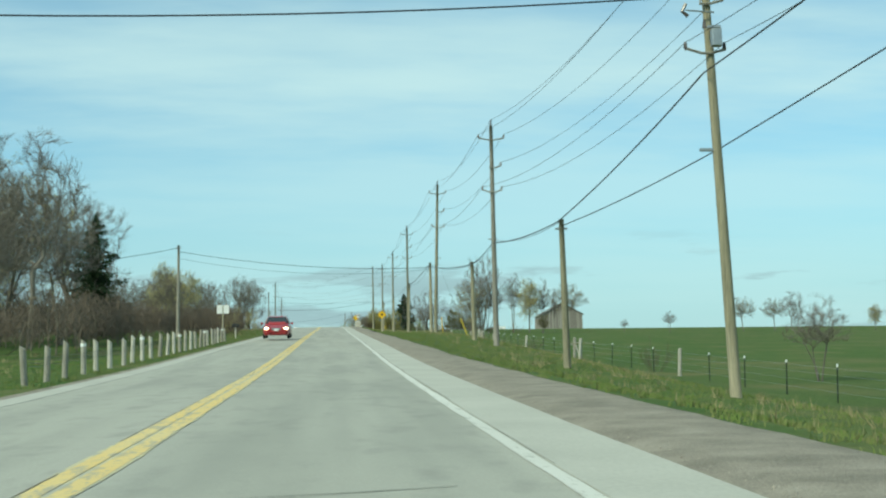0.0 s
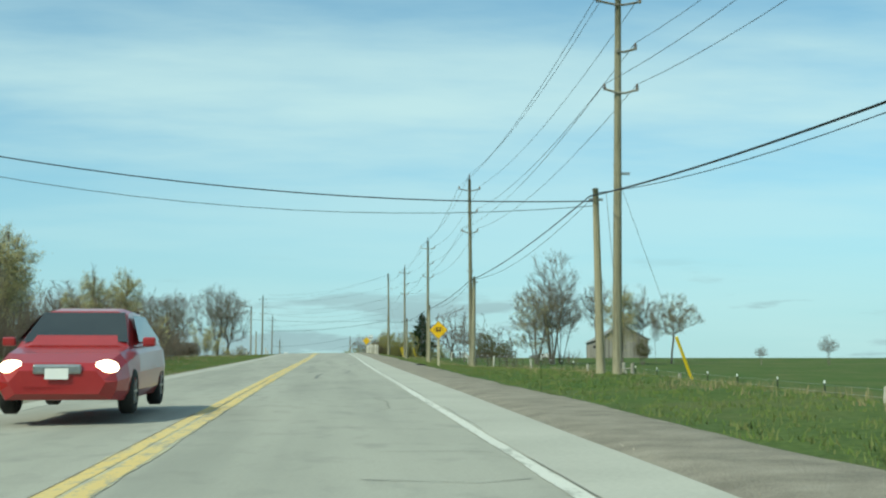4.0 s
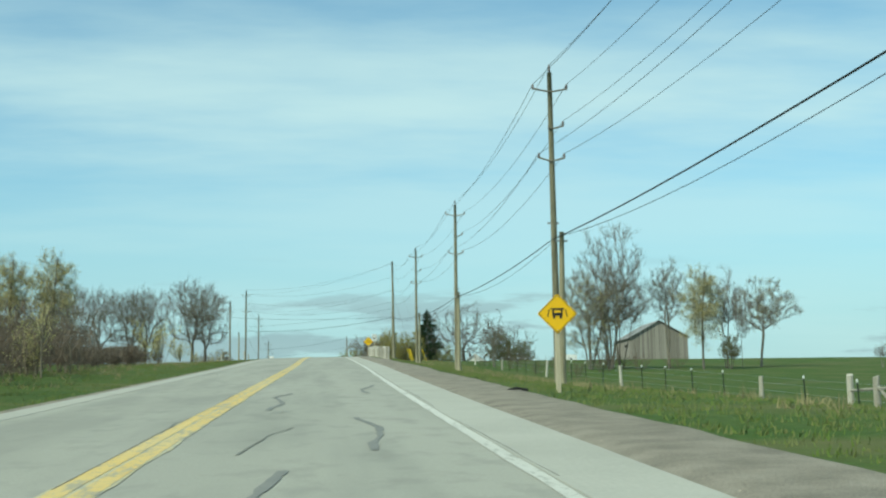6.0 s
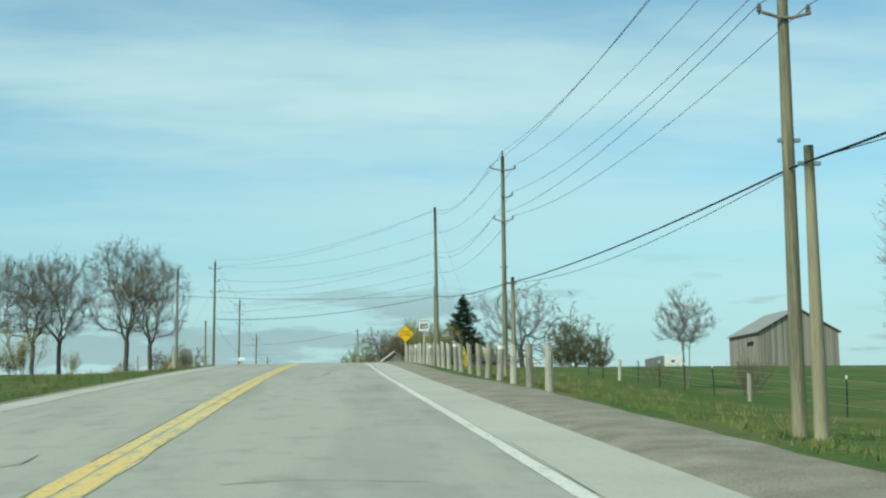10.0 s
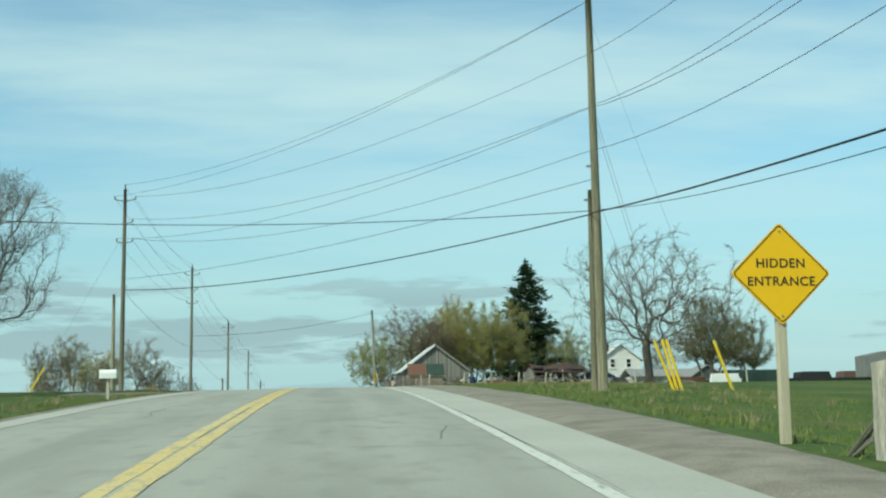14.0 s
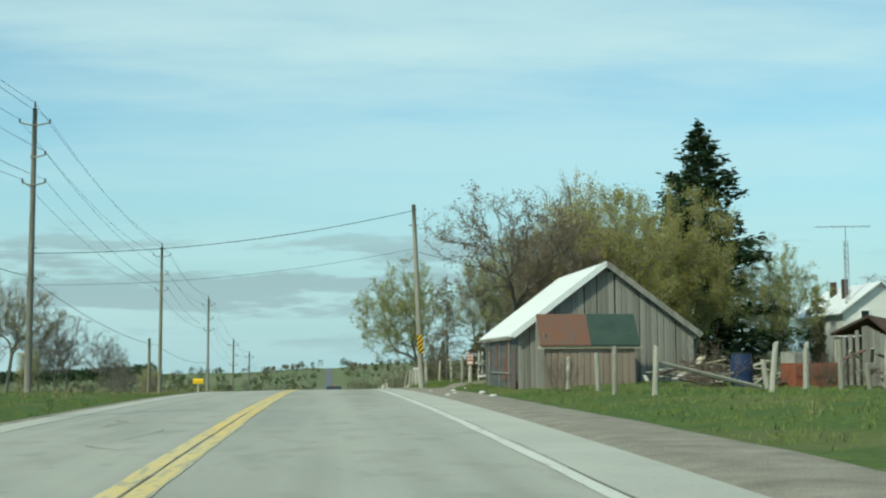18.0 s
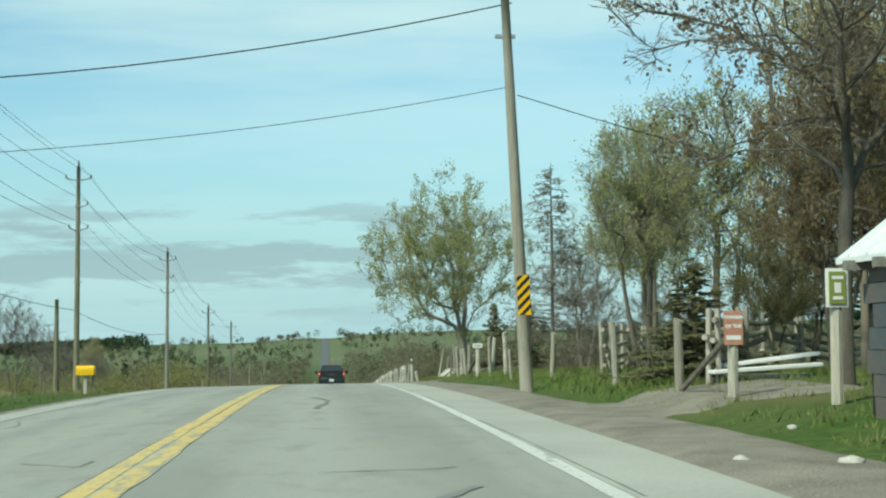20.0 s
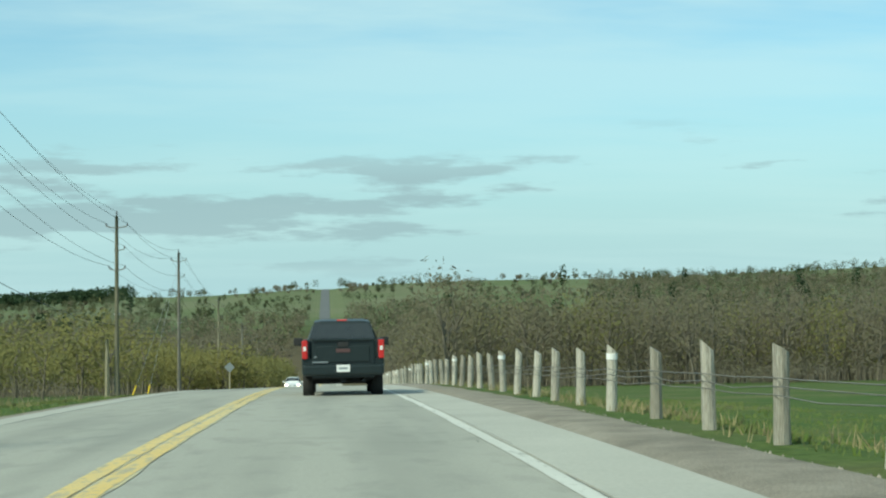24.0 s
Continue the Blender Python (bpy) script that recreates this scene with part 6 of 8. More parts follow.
M_CRACK = mat("hairline_crack", (0.16, 0.16, 0.14), 0.9, (0.22, 0.22, 0.195), 3, 20)
M_TARLINE = mat("open_centre_crack", (0.10, 0.085, 0.055), 0.9, (0.18, 0.15, 0.10), 3, 20)
M_SMEAR = mat("dark_tyre_stain", (0.20, 0.205, 0.19), 0.9, (0.27, 0.28, 0.255), 1, 9)
for q in (((-1.0, 120.4), (-0.85, 123.0), (-1.05, 125.6), (-0.8, 128)), ((0.9, 127.5), (0.75, 130), (1.1, 132), (1.25, 133.5)), ((-0.2, 203.6), (0.0, 205.5), (-0.02, 207.3)), ((-0.15, 352), (0.0, 355.5), (-0.3, 357.5)),
          ((0.55, 370.3), (0.25, 374), (0.1, 377.5)), ((0.0, 336), (0.5, 339), (1.1, 340.2)), ((0.45, 112), (0.62, 115.5), (0.4, 118)), ((-0.5, 104.5), (-0.6, 108), (-0.4, 110))):
    crack(q, 0.10)
rgc = np.random.RandomState(23)
for i in range(95):
    y = rgc.uniform(5, 440)
    if i % 3:
        x0 = rgc.uniform(-4.6, -0.5) if i % 2 else rgc.uniform(-1.2, 0.6)
        n = rgc.randint(2, 4)
        pts = [(x0 + k * rgc.uniform(0.5, 1.0), y + rgc.normal(0, 0.25)) for k in range(n + 1)]
    else:
        x0 = rgc.uniform(-4.8, 1.5)
        pts = [(x0 + rgc.normal(0, 0.15), y + k * rgc.uniform(0.8, 1.6)) for k in range(4)]
    pts = [(min(p[0], 1.5) if x0 > CENTRE + 0.3 else min(p[0], CENTRE - 0.3), p[1]) for p in pts]
    crack(pts, rgc.uniform(0.015, 0.035), "thin irregular crack in the asphalt", M_CRACK, i)
for i in range(3):
    y = 118 + i * 86.5 + rgc.uniform(-4, 4)
    x0 = rgc.choice([-0.9, 0.75, -3.0, -4.5]) + rgc.normal(0, 0.15)
    crack([(x0, y), (x0 + rgc.uniform(0.2, 0.6), y + rgc.uniform(0.1, 0.9))], rgc.uniform(0.04, 0.09), "small dark stain on the asphalt", M_SMEAR, 200 + i)
# the split along the centre line, mostly beside the left stripe
yy = -5.0
while yy < 460:
    n = rgc.uniform(5, 18)
    off = CENTRE + (-0.225 if rgc.rand() < 0.7 else -0.03)
    crack([(off + float(xroad(yy + n * t)) + rgc.normal(0, 0.012), yy + n * t) for t in (0, 0.33, 0.67, 1)], rgc.uniform(0.006, 0.016), "crack along the centre line", M_TARLINE, int(yy), -0.33)
    yy += n + rgc.uniform(0, 6)
# worn asphalt edge where the shoulder paving meets the lane
yy = -5.0
while yy < 460:
    n = rgc.uniform(3, 9)
    e = EDGE_R + 0.03
    crack([(e + float(xroad(yy)) + rgc.normal(0, 0.02), yy), (e + float(xroad(yy + n)) + rgc.normal(0, 0.02), yy + n)], rgc.uniform(0.01, 0.025), "open joint beside the white line", M_CRACK, 1000 + int(yy), -0.25)
    yy += n + rgc.uniform(0.5, 7)


def pebbles(name, n, f0, f1, y0, y1, s0, s1, seed):
    """Loose gravel: little five-sided lumps."""
    rg = np.random.RandomState(seed)
    y = rg.uniform(y0, y1, n); x = rg.uniform(f0, f1, n) + xroad(y)
    s = rg.uniform(s0, s1, n) * rg.uniform(0.6, 1.3, n)
    z = ground(x, y) + 0.025
    k = np.arange(5) * math.tau / 5
    a = rg.uniform(0, math.tau, n)
    ring = np.stack([np.cos(k[None] + a[:, None]) * s[:, None] * rg.uniform(0.7, 1.2, (n, 5)) + x[:, None], np.sin(k[None] + a[:, None]) * s[:, None] * rg.uniform(0.7, 1.2, (n, 5)) + y[:, None], np.repeat(z[:, None], 5, 1) - 0.01], -1)
    top = np.stack([x, y, z + s * 0.7], -1)[:, None]
    v = np.concatenate([ring, top], 1).reshape(-1, 3)
    b = (np.arange(n) * 6)[:, None]
    j = np.arange(5)[None]
    f = np.stack([b + j, b + (j + 1) % 5, np.repeat(b + 5, 5, 1)], -1).reshape(-1, 3)
    return tagged(mesh_np(name, v, f, M_STONE), "loose grey and brown gravel stones", "gravel", kind="stuff")


pebbles("gravel", 24000, PAVE_R + 0.05, 3.9, -2, 420, 0.006, 0.018, 3)
pebbles("gravel", 5000, GRAVEL_L, PAVE_L - 0.03, 10, 420, 0.010, 0.026, 4)


def driveway(name, x0, x1, y0, y1, label):
    xs, ys = np.linspace(x0, x1, 16), np.linspace(y0, y1, 14)
    X, Y = np.meshgrid(xs, ys)
    rg = np.random.RandomState(int(y0))
    X += rg.normal(0, 0.05, X.shape); Y += rg.normal(0, 0.08, Y.shape)
    Z = ground(X, Y) + 0.035
    Z[0] -= 0.06; Z[-1] -= 0.06; Z[:, -1 if x0 > 0 else 0] -= 0.06
    i = (np.arange(13)[:, None] * 16 + np.arange(15)[None]).ravel()
    tagged(mesh_np(name, np.stack([X, Y, Z], -1).reshape(-1, 3), np.stack([i, i + 1, i + 17, i + 16], 1), M_GRAVEL, smooth=True), label, "driveway", kind="structure")


driveway("driveway_farm", 3.2, 7.4, 347.4, 351.6, "gravel farm entrance beside the road")
driveway("driveway_gate", 3.2, 7.6, 383.0, 387.2, "gravel field entrance beside the road")
driveway("driveway_left", -14, -6.0, 297.0, 303.5, "gravel driveway on the far side of the road")

# ---- vehicles ----
M_GLASS = mat("dark_car_glass", (0.018, 0.022, 0.025), 0.06, (0.025, 0.03, 0.032), 2, 6, spec=0.8)
M_TYRE = mat("tyre_rubber", (0.018, 0.018, 0.018), 0.85, (0.03, 0.03, 0.028), 4, 20)
M_RIM = mat("alloy_rim", (0.42, 0.42, 0.42), 0.35, (0.3, 0.3, 0.3), 5, 20, metal=0.9)
M_TRUCK = mat("dark_slate_car_paint", (0.012, 0.019, 0.020), 0.36, (0.016, 0.024, 0.025), 2, 9, spec=0.35, coat=0.12)
M_RED_CAR = mat("red_car_paint", (0.28, 0.014, 0.018), 0.28, (0.32, 0.02, 0.022), 2, 9, spec=0.5, coat=0.5)
M_WHITE_CAR = mat("white_car_paint", (0.78, 0.78, 0.77), 0.28, (0.72, 0.72, 0.71), 2, 9, spec=0.5, coat=0.5)
M_BLUE_CAR = mat("faded_blue_paint", (0.014, 0.028, 0.085), 0.5, (0.02, 0.035, 0.08), 2, 9)
M_TRIM = mat("black_trim", (0.02, 0.021, 0.022), 0.6, (0.03, 0.03, 0.03), 4, 15)
M_TAIL = glow("tail_lamp", (0.42, 0.012, 0.012), 0.10)
M_BRAKE = glow("brake_lamp", (0.55, 0.06, 0.05), 0.3)
M_HEAD = glow("head_lamp", (1.0, 0.82, 0.55), 5.0)
M_REVERSE = mat("clear_lens", (0.75, 0.72, 0.70), 0.2, (0.65, 0.62, 0.6), 5, 20)


def loft(bm, secs, closed_ends=True):
    """A hull through sections, each a list of points of equal length."""
    rings = [[bm.verts.new(p) for p in s] for s in secs]
    n = len(rings[0])
    for a, b in zip(rings, rings[1:]):
        for k in range(n):
            bm.faces.new((a[k], a[(k + 1) % n], b[(k + 1) % n], b[k]))
    if closed_ends:
        bm.faces.new(list(reversed(rings[0]))); bm.faces.new(rings[-1])
    bmesh.ops.recalc_face_normals(bm, faces=bm.faces[:])


def section(y, w, z0, z1, r=0.12, tuck=0.06):
    """One cross-section of a car body: flat bottom, rounded shoulders, sides drawn in at the top."""
    return [(-w + tuck * 1.5, y, z0), (-w + 0.02, y, z0 + 0.12), (-w, y, (z0 + z1) / 2), (-w + tuck * 0.5, y, z1 - r), (-w + tuck + r * 0.6, y, z1),
            (w - tuck - r * 0.6, y, z1), (w - tuck * 0.5, y, z1 - r), (w, y, (z0 + z1) / 2), (w - 0.02, y, z0 + 0.12), (w - tuck * 1.5, y, z0)]


def wheel(parent, x, y, r, w):
    s = 1 if x > 0 else -1
    bm = bmesh.new()
    prof = [(0.60 * r, -w / 2), (0.9 * r, -w / 2), (r, -w * 0.36), (r, w * 0.36), (0.9 * r, w / 2), (0.60 * r, w / 2)]
    n = 28
    rings = [[bm.verts.new((x + b, y + a * math.cos(k * math.tau / n), r + a * math.sin(k * math.tau / n))) for a, b in prof] for k in range(n)]
    for k in range(n):
        for j in range(len(prof) - 1):
            bm.faces.new((rings[k][j], rings[(k + 1) % n][j], rings[(k + 1) % n][j + 1], rings[k][j + 1]))
    bmesh.ops.recalc_face_normals(bm, faces=bm.faces[:])
    t = part("wheel", bm, M_TYRE, parent, smooth=True)
    bm = bmesh.new()
    tube(bm, [(x + s * (w * 0.30), y, r), (x + s * (w * 0.42), y, r)], 0.60 * r, 20)
    for k in range(6):
        a = k * math.tau / 6
        box(bm, x + s * w * 0.44, y + 0.3 * r * math.cos(a), r + 0.3 * r * math.sin(a), 0.03, 0.5 * r, 0.10 * r, Matrix.Rotation(a, 3, "X"))
    part("rim", bm, M_RIM, t)
    bm = bmesh.new()
    tube(bm, [(x - s * w * 0.3, y, r), (x + s * w * 0.2, y, r)], 0.58 * r, 16)
    part("brake_disc", bm, M_TRIM, t)


def panel(bm, pts, off=(0, 0, 0)):
    bm.faces.new([bm.verts.new(Vector(p) + Vector(off)) for p in pts])


def pickup(x, y, z, pitch):
    v = thing("pickup_truck", "dark slate-coloured crew-cab pickup truck standing in the lane", "pickup truck", (x, y, z))
    v.rotation_euler = (pitch, 0, 0)
    W = 1.0
    bm = bmesh.new()        # load bed, open on top
    outer = lambda yy, w, z0, z1: [(-w, yy, z0), (-w, yy, z1 - 0.06), (-w + 0.05, yy, z1), (-w + 0.16, yy, z1), (-w + 0.16, yy, 0.92), (w - 0.16, yy, 0.92), (w - 0.16, yy, z1), (w - 0.05, yy, z1), (w, yy, z1 - 0.06), (w, yy, z0)]
    loft(bm, [outer(0.06, W - 0.02, 0.62, 1.36), outer(0.12, W, 0.60, 1.37), outer(1.0, W + 0.01, 0.60, 1.37), outer(1.95, W, 0.60, 1.38)])
    part("bed", bm, M_TRUCK, v)
    bm = bmesh.new()        # tailgate with a pressed centre
    box(bm, 0, 0.05, 1.05, 1.50, 0.07, 0.62, bevel=0.02); box(bm, 0, 0.0, 1.345, 1.50, 0.09, 0.05, bevel=0.015); box(bm, 0, 0.015, 1.02, 1.28, 0.05, 0.36, bevel=0.015)
    tg = part("tailgate", bm, M_TRUCK, v)
    bm = bmesh.new(); box(bm, 0, -0.016, 1.235, 0.26, 0.03, 0.11, bevel=0.01); part("handle", bm, M_TRIM, tg)
    bm = bmesh.new(); box(bm, 0, -0.018, 1.10, 0.34, 0.014, 0.085, bevel=0.008); part("badge", bm, M_BADGE, tg, "plain dull red badge")
    for bx, bz, bw, m in ((-0.55, 0.845, 0.38, M_RIM), (-0.64, 0.96, 0.13, M_RIM)):
        bm = bmesh.new(); box(bm, bx, -0.004, bz, bw, 0.012, 0.035); part("nameplate", bm, m, tg)
    bm = bmesh.new()        # cab
    rows = [(1.95, 0.98, 0.55, 1.36), (2.4, 1.0, 0.5, 1.36), (3.9, 1.0, 0.5, 1.34), (4.15, 1.0, 0.5, 1.30), (5.2, 0.98, 0.5, 1.22), (5.65, 0.93, 0.48, 1.12), (5.8, 0.82, 0.5, 0.98)]
    loft(bm, [section(*r) for r in rows]); part("body", bm, M_TRUCK, v, smooth=False)
    bm = bmesh.new()
    roof = lambda yy, wb, wt, zb, zt: [(-wb, yy, zb), (-wt - 0.04, yy, zt - 0.12), (-wt, yy, zt - 0.03), (-wt + 0.18, yy, zt), (wt - 0.18, yy, zt), (wt, yy, zt - 0.03), (wt + 0.04, yy, zt - 0.12), (wb, yy, zb)]
    loft(bm, [roof(1.96, 0.93, 0.88, 1.30, 1.36), roof(2.18, 0.93, 0.72, 1.30, 1.84), roof(2.5, 0.93, 0.70, 1.30, 1.90), roof(3.2, 0.93, 0.70, 1.30, 1.91), roof(3.7, 0.93, 0.71, 1.30, 1.84), roof(4.4, 0.93, 0.85, 1.26, 1.32)])
    cab = part("cab", bm, M_TRUCK, v)
    bm = bmesh.new()
    panel(bm, [(-0.84, 1.985, 1.42), (0.84, 1.985, 1.42), (0.69, 2.135, 1.78), (-0.69, 2.135, 1.78)], (0, -0.012, 0.0)); part("rear_window", bm, M_GLASS, cab)
    bm = bmesh.new(); panel(bm, [(0.84, 4.36, 1.34), (-0.84, 4.36, 1.34), (-0.68, 3.80, 1.79), (0.68, 3.80, 1.79)], (0, 0.02, 0.012)); part("windscreen", bm, M_GLASS, cab)
    for s in (-1, 1):
        for y0, y1 in ((2.35, 3.0), (3.08, 3.75)):
            bm = bmesh.new(); panel(bm, [(s * 0.915, y0, 1.40), (s * 0.915, y1 + 0.25 * (y1 > 3.5), 1.40), (s * 0.755, y1, 1.76), (s * 0.755, y0 + 0.05, 1.76)], (s * 0.012, 0, 0)); part("side_window", bm, M_GLASS, cab)
        bm = bmesh.new(); box(bm, s * 1.17, 3.95, 1.38, 0.24, 0.12, 0.20, bevel=0.03); box(bm, s * 1.01, 3.97, 1.34, 0.14, 0.06, 0.06); part("mirror", bm, M_TRIM, v)
        bm = bmesh.new(); box(bm, s * 0.925, 0.05, 1.13, 0.135, 0.10, 0.42, bevel=0.025); tl = part("tail_light", bm, M_TAIL, v)
        bm = bmesh.new(); box(bm, s * 0.925, -0.004, 1.15, 0.07, 0.012, 0.10, bevel=0.004); part("reverse_lens", bm, M_REVERSE, tl)
        bm = bmesh.new(); box(bm, s * 0.86, -0.03, 0.585, 0.20, 0.03, 0.05); part("bumper_step", bm, M_RIM, v)
        for yy in (1.15, 4.75):
            wheel(v, s * 0.85, yy, 0.40, 0.28)
    bm = bmesh.new(); box(bm, 0, 0.02, 0.66, 1.96, 0.20, 0.24, bevel=0.05); box(bm, 0, 0.10, 0.53, 1.5, 0.2, 0.08, bevel=0.02); part("bumper", bm, M_TRUCK, v)
    bm = bmesh.new(); box(bm, 0, -0.09, 0.70, 0.32, 0.012, 0.16); part("licence_plate", bm, M_SIGN_W, v)
    bm = bmesh.new(); box(bm, 0, -0.098, 0.70, 0.22, 0.006, 0.05); part("plate_marks", bm, M_STEEL, v)
    bm = bmesh.new(); box(bm, 0, 2.20, 1.862, 0.26, 0.04, 0.03, bevel=0.01); part("brake_light", bm, M_BRAKE, v)
    bm = bmesh.new(); box(bm, 0, 0.35, 0.42, 0.10, 0.5, 0.10); tube(bm, [(0.5, 0.1, 0.42), (0.5, 1.4, 0.45)], 0.045, 8); tube(bm, [(-0.8, 1.15, 0.4), (0.8, 1.15, 0.4)], 0.06, 8); box(bm, 0, 3.0, 0.5, 1.5, 4.5, 0.12); part("underbody", bm, M_TRIM, v)
    return v


M_BADGE = mat("dull_red_badge", (0.085, 0.045, 0.045), 0.5, (0.10, 0.06, 0.06), 4, 12)


def saloon(x, y, z, rz, pitch, paint, label, lights=True):
    """A small saloon; its nose points to -y before the turn."""
    v = thing("car", label, "car", (x, y, z), rz)
    v.rotation_euler = (pitch, 0, radians(rz))
    bm = bmesh.new()
    loft(bm, [section(*r) for r in ((0.0, 0.62, 0.30, 0.60), (0.10, 0.76, 0.22, 0.70), (0.45, 0.86, 0.20, 0.82), (1.25, 0.885, 0.2, 0.93), (2.4, 0.89, 0.2, 0.96), (3.6, 0.885, 0.2, 0.98), (4.2, 0.84, 0.24, 0.97), (4.45, 0.72, 0.35, 0.85))])
    part("body", bm, paint, v, smooth=False)
    bm = bmesh.new()
    roof = lambda yy, wb, wt, zb, zt: [(-wb, yy, zb), (-wt, yy, zt - 0.05), (-wt + 0.15, yy, zt), (wt - 0.15, yy, zt), (wt, yy, zt - 0.05), (wb, yy, zb)]
    loft(bm, [roof(1.05, 0.78, 0.74, 0.88, 0.93), roof(1.85, 0.82, 0.60, 0.92, 1.42), roof(2.3, 0.82, 0.59, 0.93, 1.47), roof(3.0, 0.82, 0.59, 0.94, 1.45), roof(3.9, 0.80, 0.68, 0.94, 1.0)])
    cab = part("cabin", bm, paint, v)
    bm = bmesh.new(); panel(bm, [(-0.72, 1.15, 0.97), (0.72, 1.15, 0.97), (0.57, 1.82, 1.39), (-0.57, 1.82, 1.39)], (0, -0.015, 0.01)); part("windscreen", bm, M_GLASS, cab)
    bm = bmesh.new(); panel(bm, [(0.68, 3.82, 1.03), (-0.68, 3.82, 1.03), (-0.56, 3.08, 1.42), (0.56, 3.08, 1.42)], (0, 0.012, 0.012)); part("rear_window", bm, M_GLASS, cab)
    for s in (-1, 1):
        bm = bmesh.new(); panel(bm, [(s * 0.81, 1.35, 0.98), (s * 0.81, 3.5, 1.0), (s * 0.64, 3.0, 1.36), (s * 0.63, 1.95, 1.36)], (s * 0.03, 0, 0)); part("side_window", bm, M_GLASS, cab)
        bm = bmesh.new(); box(bm, s * 0.97, 1.45, 0.98, 0.18, 0.10, 0.13, bevel=0.03); part("mirror", bm, paint, v)
        bm = bmesh.new(); bmesh.ops.create_uvsphere(bm, u_segments=14, v_segments=8, radius=1, matrix=Matrix.Translation((s * 0.60, 0.14, 0.64)) @ Matrix.Diagonal((0.17, 0.12, 0.10, 1))); part("headlight", bm, M_HEAD if lights else M_REVERSE, v)
        for yy in (0.85, 3.5):
            wheel(v, s * 0.78, yy, 0.31, 0.2)
    bm = bmesh.new(); box(bm, 0, 0.01, 0.62, 0.62, 0.08, 0.13, bevel=0.03); part("grille", bm, M_RIM, v)
    bm = bmesh.new(); box(bm, 0, 0.06, 0.36, 0.9, 0.12, 0.13, bevel=0.03); part("air_intake", bm, M_TRIM, v)
    bm = bmesh.new(); box(bm, 0, -0.035, 0.56, 0.30, 0.012, 0.14); part("licence_plate", bm, M_SIGN_W, v)
    return v


def road_z(x, y):
    return float(zroad(y) + crown(x - xroad(y)))


def road_pitch(y):
    return math.atan(float(zroad(y + 2) - zroad(y - 2)) / 4)


truck = pickup(0.30, 427.6, road_z(0.30, 429), road_pitch(430))
truck.scale = (1.0, 1.0, 1.07)
saloon(-3.6, 83, road_z(-3.6, 85), 0, road_pitch(85), M_RED_CAR, "small dark red car with its headlights on")
saloon(-3.7, 527, road_z(-3.7, 529), 0, road_pitch(529), M_WHITE_CAR, "white car with its headlights on in the oncoming lane")

# ---- the barn across the field ----
M_BARNWOOD = mat("weathered_barn_boards", (0.30, 0.275, 0.24), 0.95, (0.20, 0.18, 0.155), 1.2, 12, 0.4, stretch=(4, 4, 0.35), rand=0.55)
M_OLDWOOD = mat("old_grey_boards", (0.30, 0.29, 0.26), 0.95, (0.17, 0.162, 0.142), 1.1, 9, 0.5, stretch=(5, 5, 0.7), rand=0.22)
M_GREYTIN = mat("grey_tin_roof", (0.33, 0.33, 0.32), 0.6, (0.25, 0.25, 0.24), 0.8, 12, 0.1, metal=0.2)
M_RUST = mat("rusted_sheet", (0.16, 0.072, 0.046), 0.9, (0.11, 0.085, 0.075), 3, 14, 0.4, rand=0.3)
M_GREENSHEET = mat("faded_green_shingle", (0.045, 0.075, 0.06), 0.9, (0.03, 0.05, 0.042), 2, 18, 0.3)
M_TARSHEET = mat("rust_stained_slate_shingle", (0.072, 0.088, 0.10), 0.8, (0.12, 0.105, 0.095), 1.6, 7, 0.5, stretch=(1, 1, 0.5), rand=0.5)
M_CLAP = mat("white_house_siding", (0.74, 0.74, 0.71), 0.8, (0.64, 0.64, 0.61), 1.5, 14, 0.1, rand=0.15)
M_WHITE_TIN = mat("white_tin_roof", (0.78, 0.79, 0.78), 0.45, (0.66, 0.67, 0.66), 0.9, 14, 0.1, metal=0.1)
M_RUSTBROWN = mat("rust_brown_roofing", (0.085, 0.05, 0.04), 0.9, (0.055, 0.035, 0.03), 1.5, 12, 0.4)
M_PINKBOARD = mat("faded_pinkish_boards", (0.27, 0.21, 0.17), 0.95, (0.20, 0.155, 0.125), 1.5, 14, 0.3, rand=0.3)
M_GREYBOARD = mat("grey_painted_boards", (0.22, 0.225, 0.22), 0.9, (0.16, 0.165, 0.16), 1.5, 14, 0.2)
M_ORANGE = mat("orange_red_paint", (0.28, 0.085, 0.045), 0.7, (0.18, 0.065, 0.04), 3, 14)
M_PALEBOARD = mat("pale_boards", (0.66, 0.64, 0.58), 0.9, (0.50, 0.47, 0.41), 3, 14, 0.3)
M_PALESTONE = mat("pale_stone", (0.55, 0.53, 0.48), 0.9, (0.40, 0.38, 0.34), 6, 25, 0.4)
# near-black colour that stands for the shade inside buildings
M_DARK = mat("interior_shade_colour", (0.02, 0.018, 0.015), 0.95, (0.03, 0.027, 0.022), 2, 10)


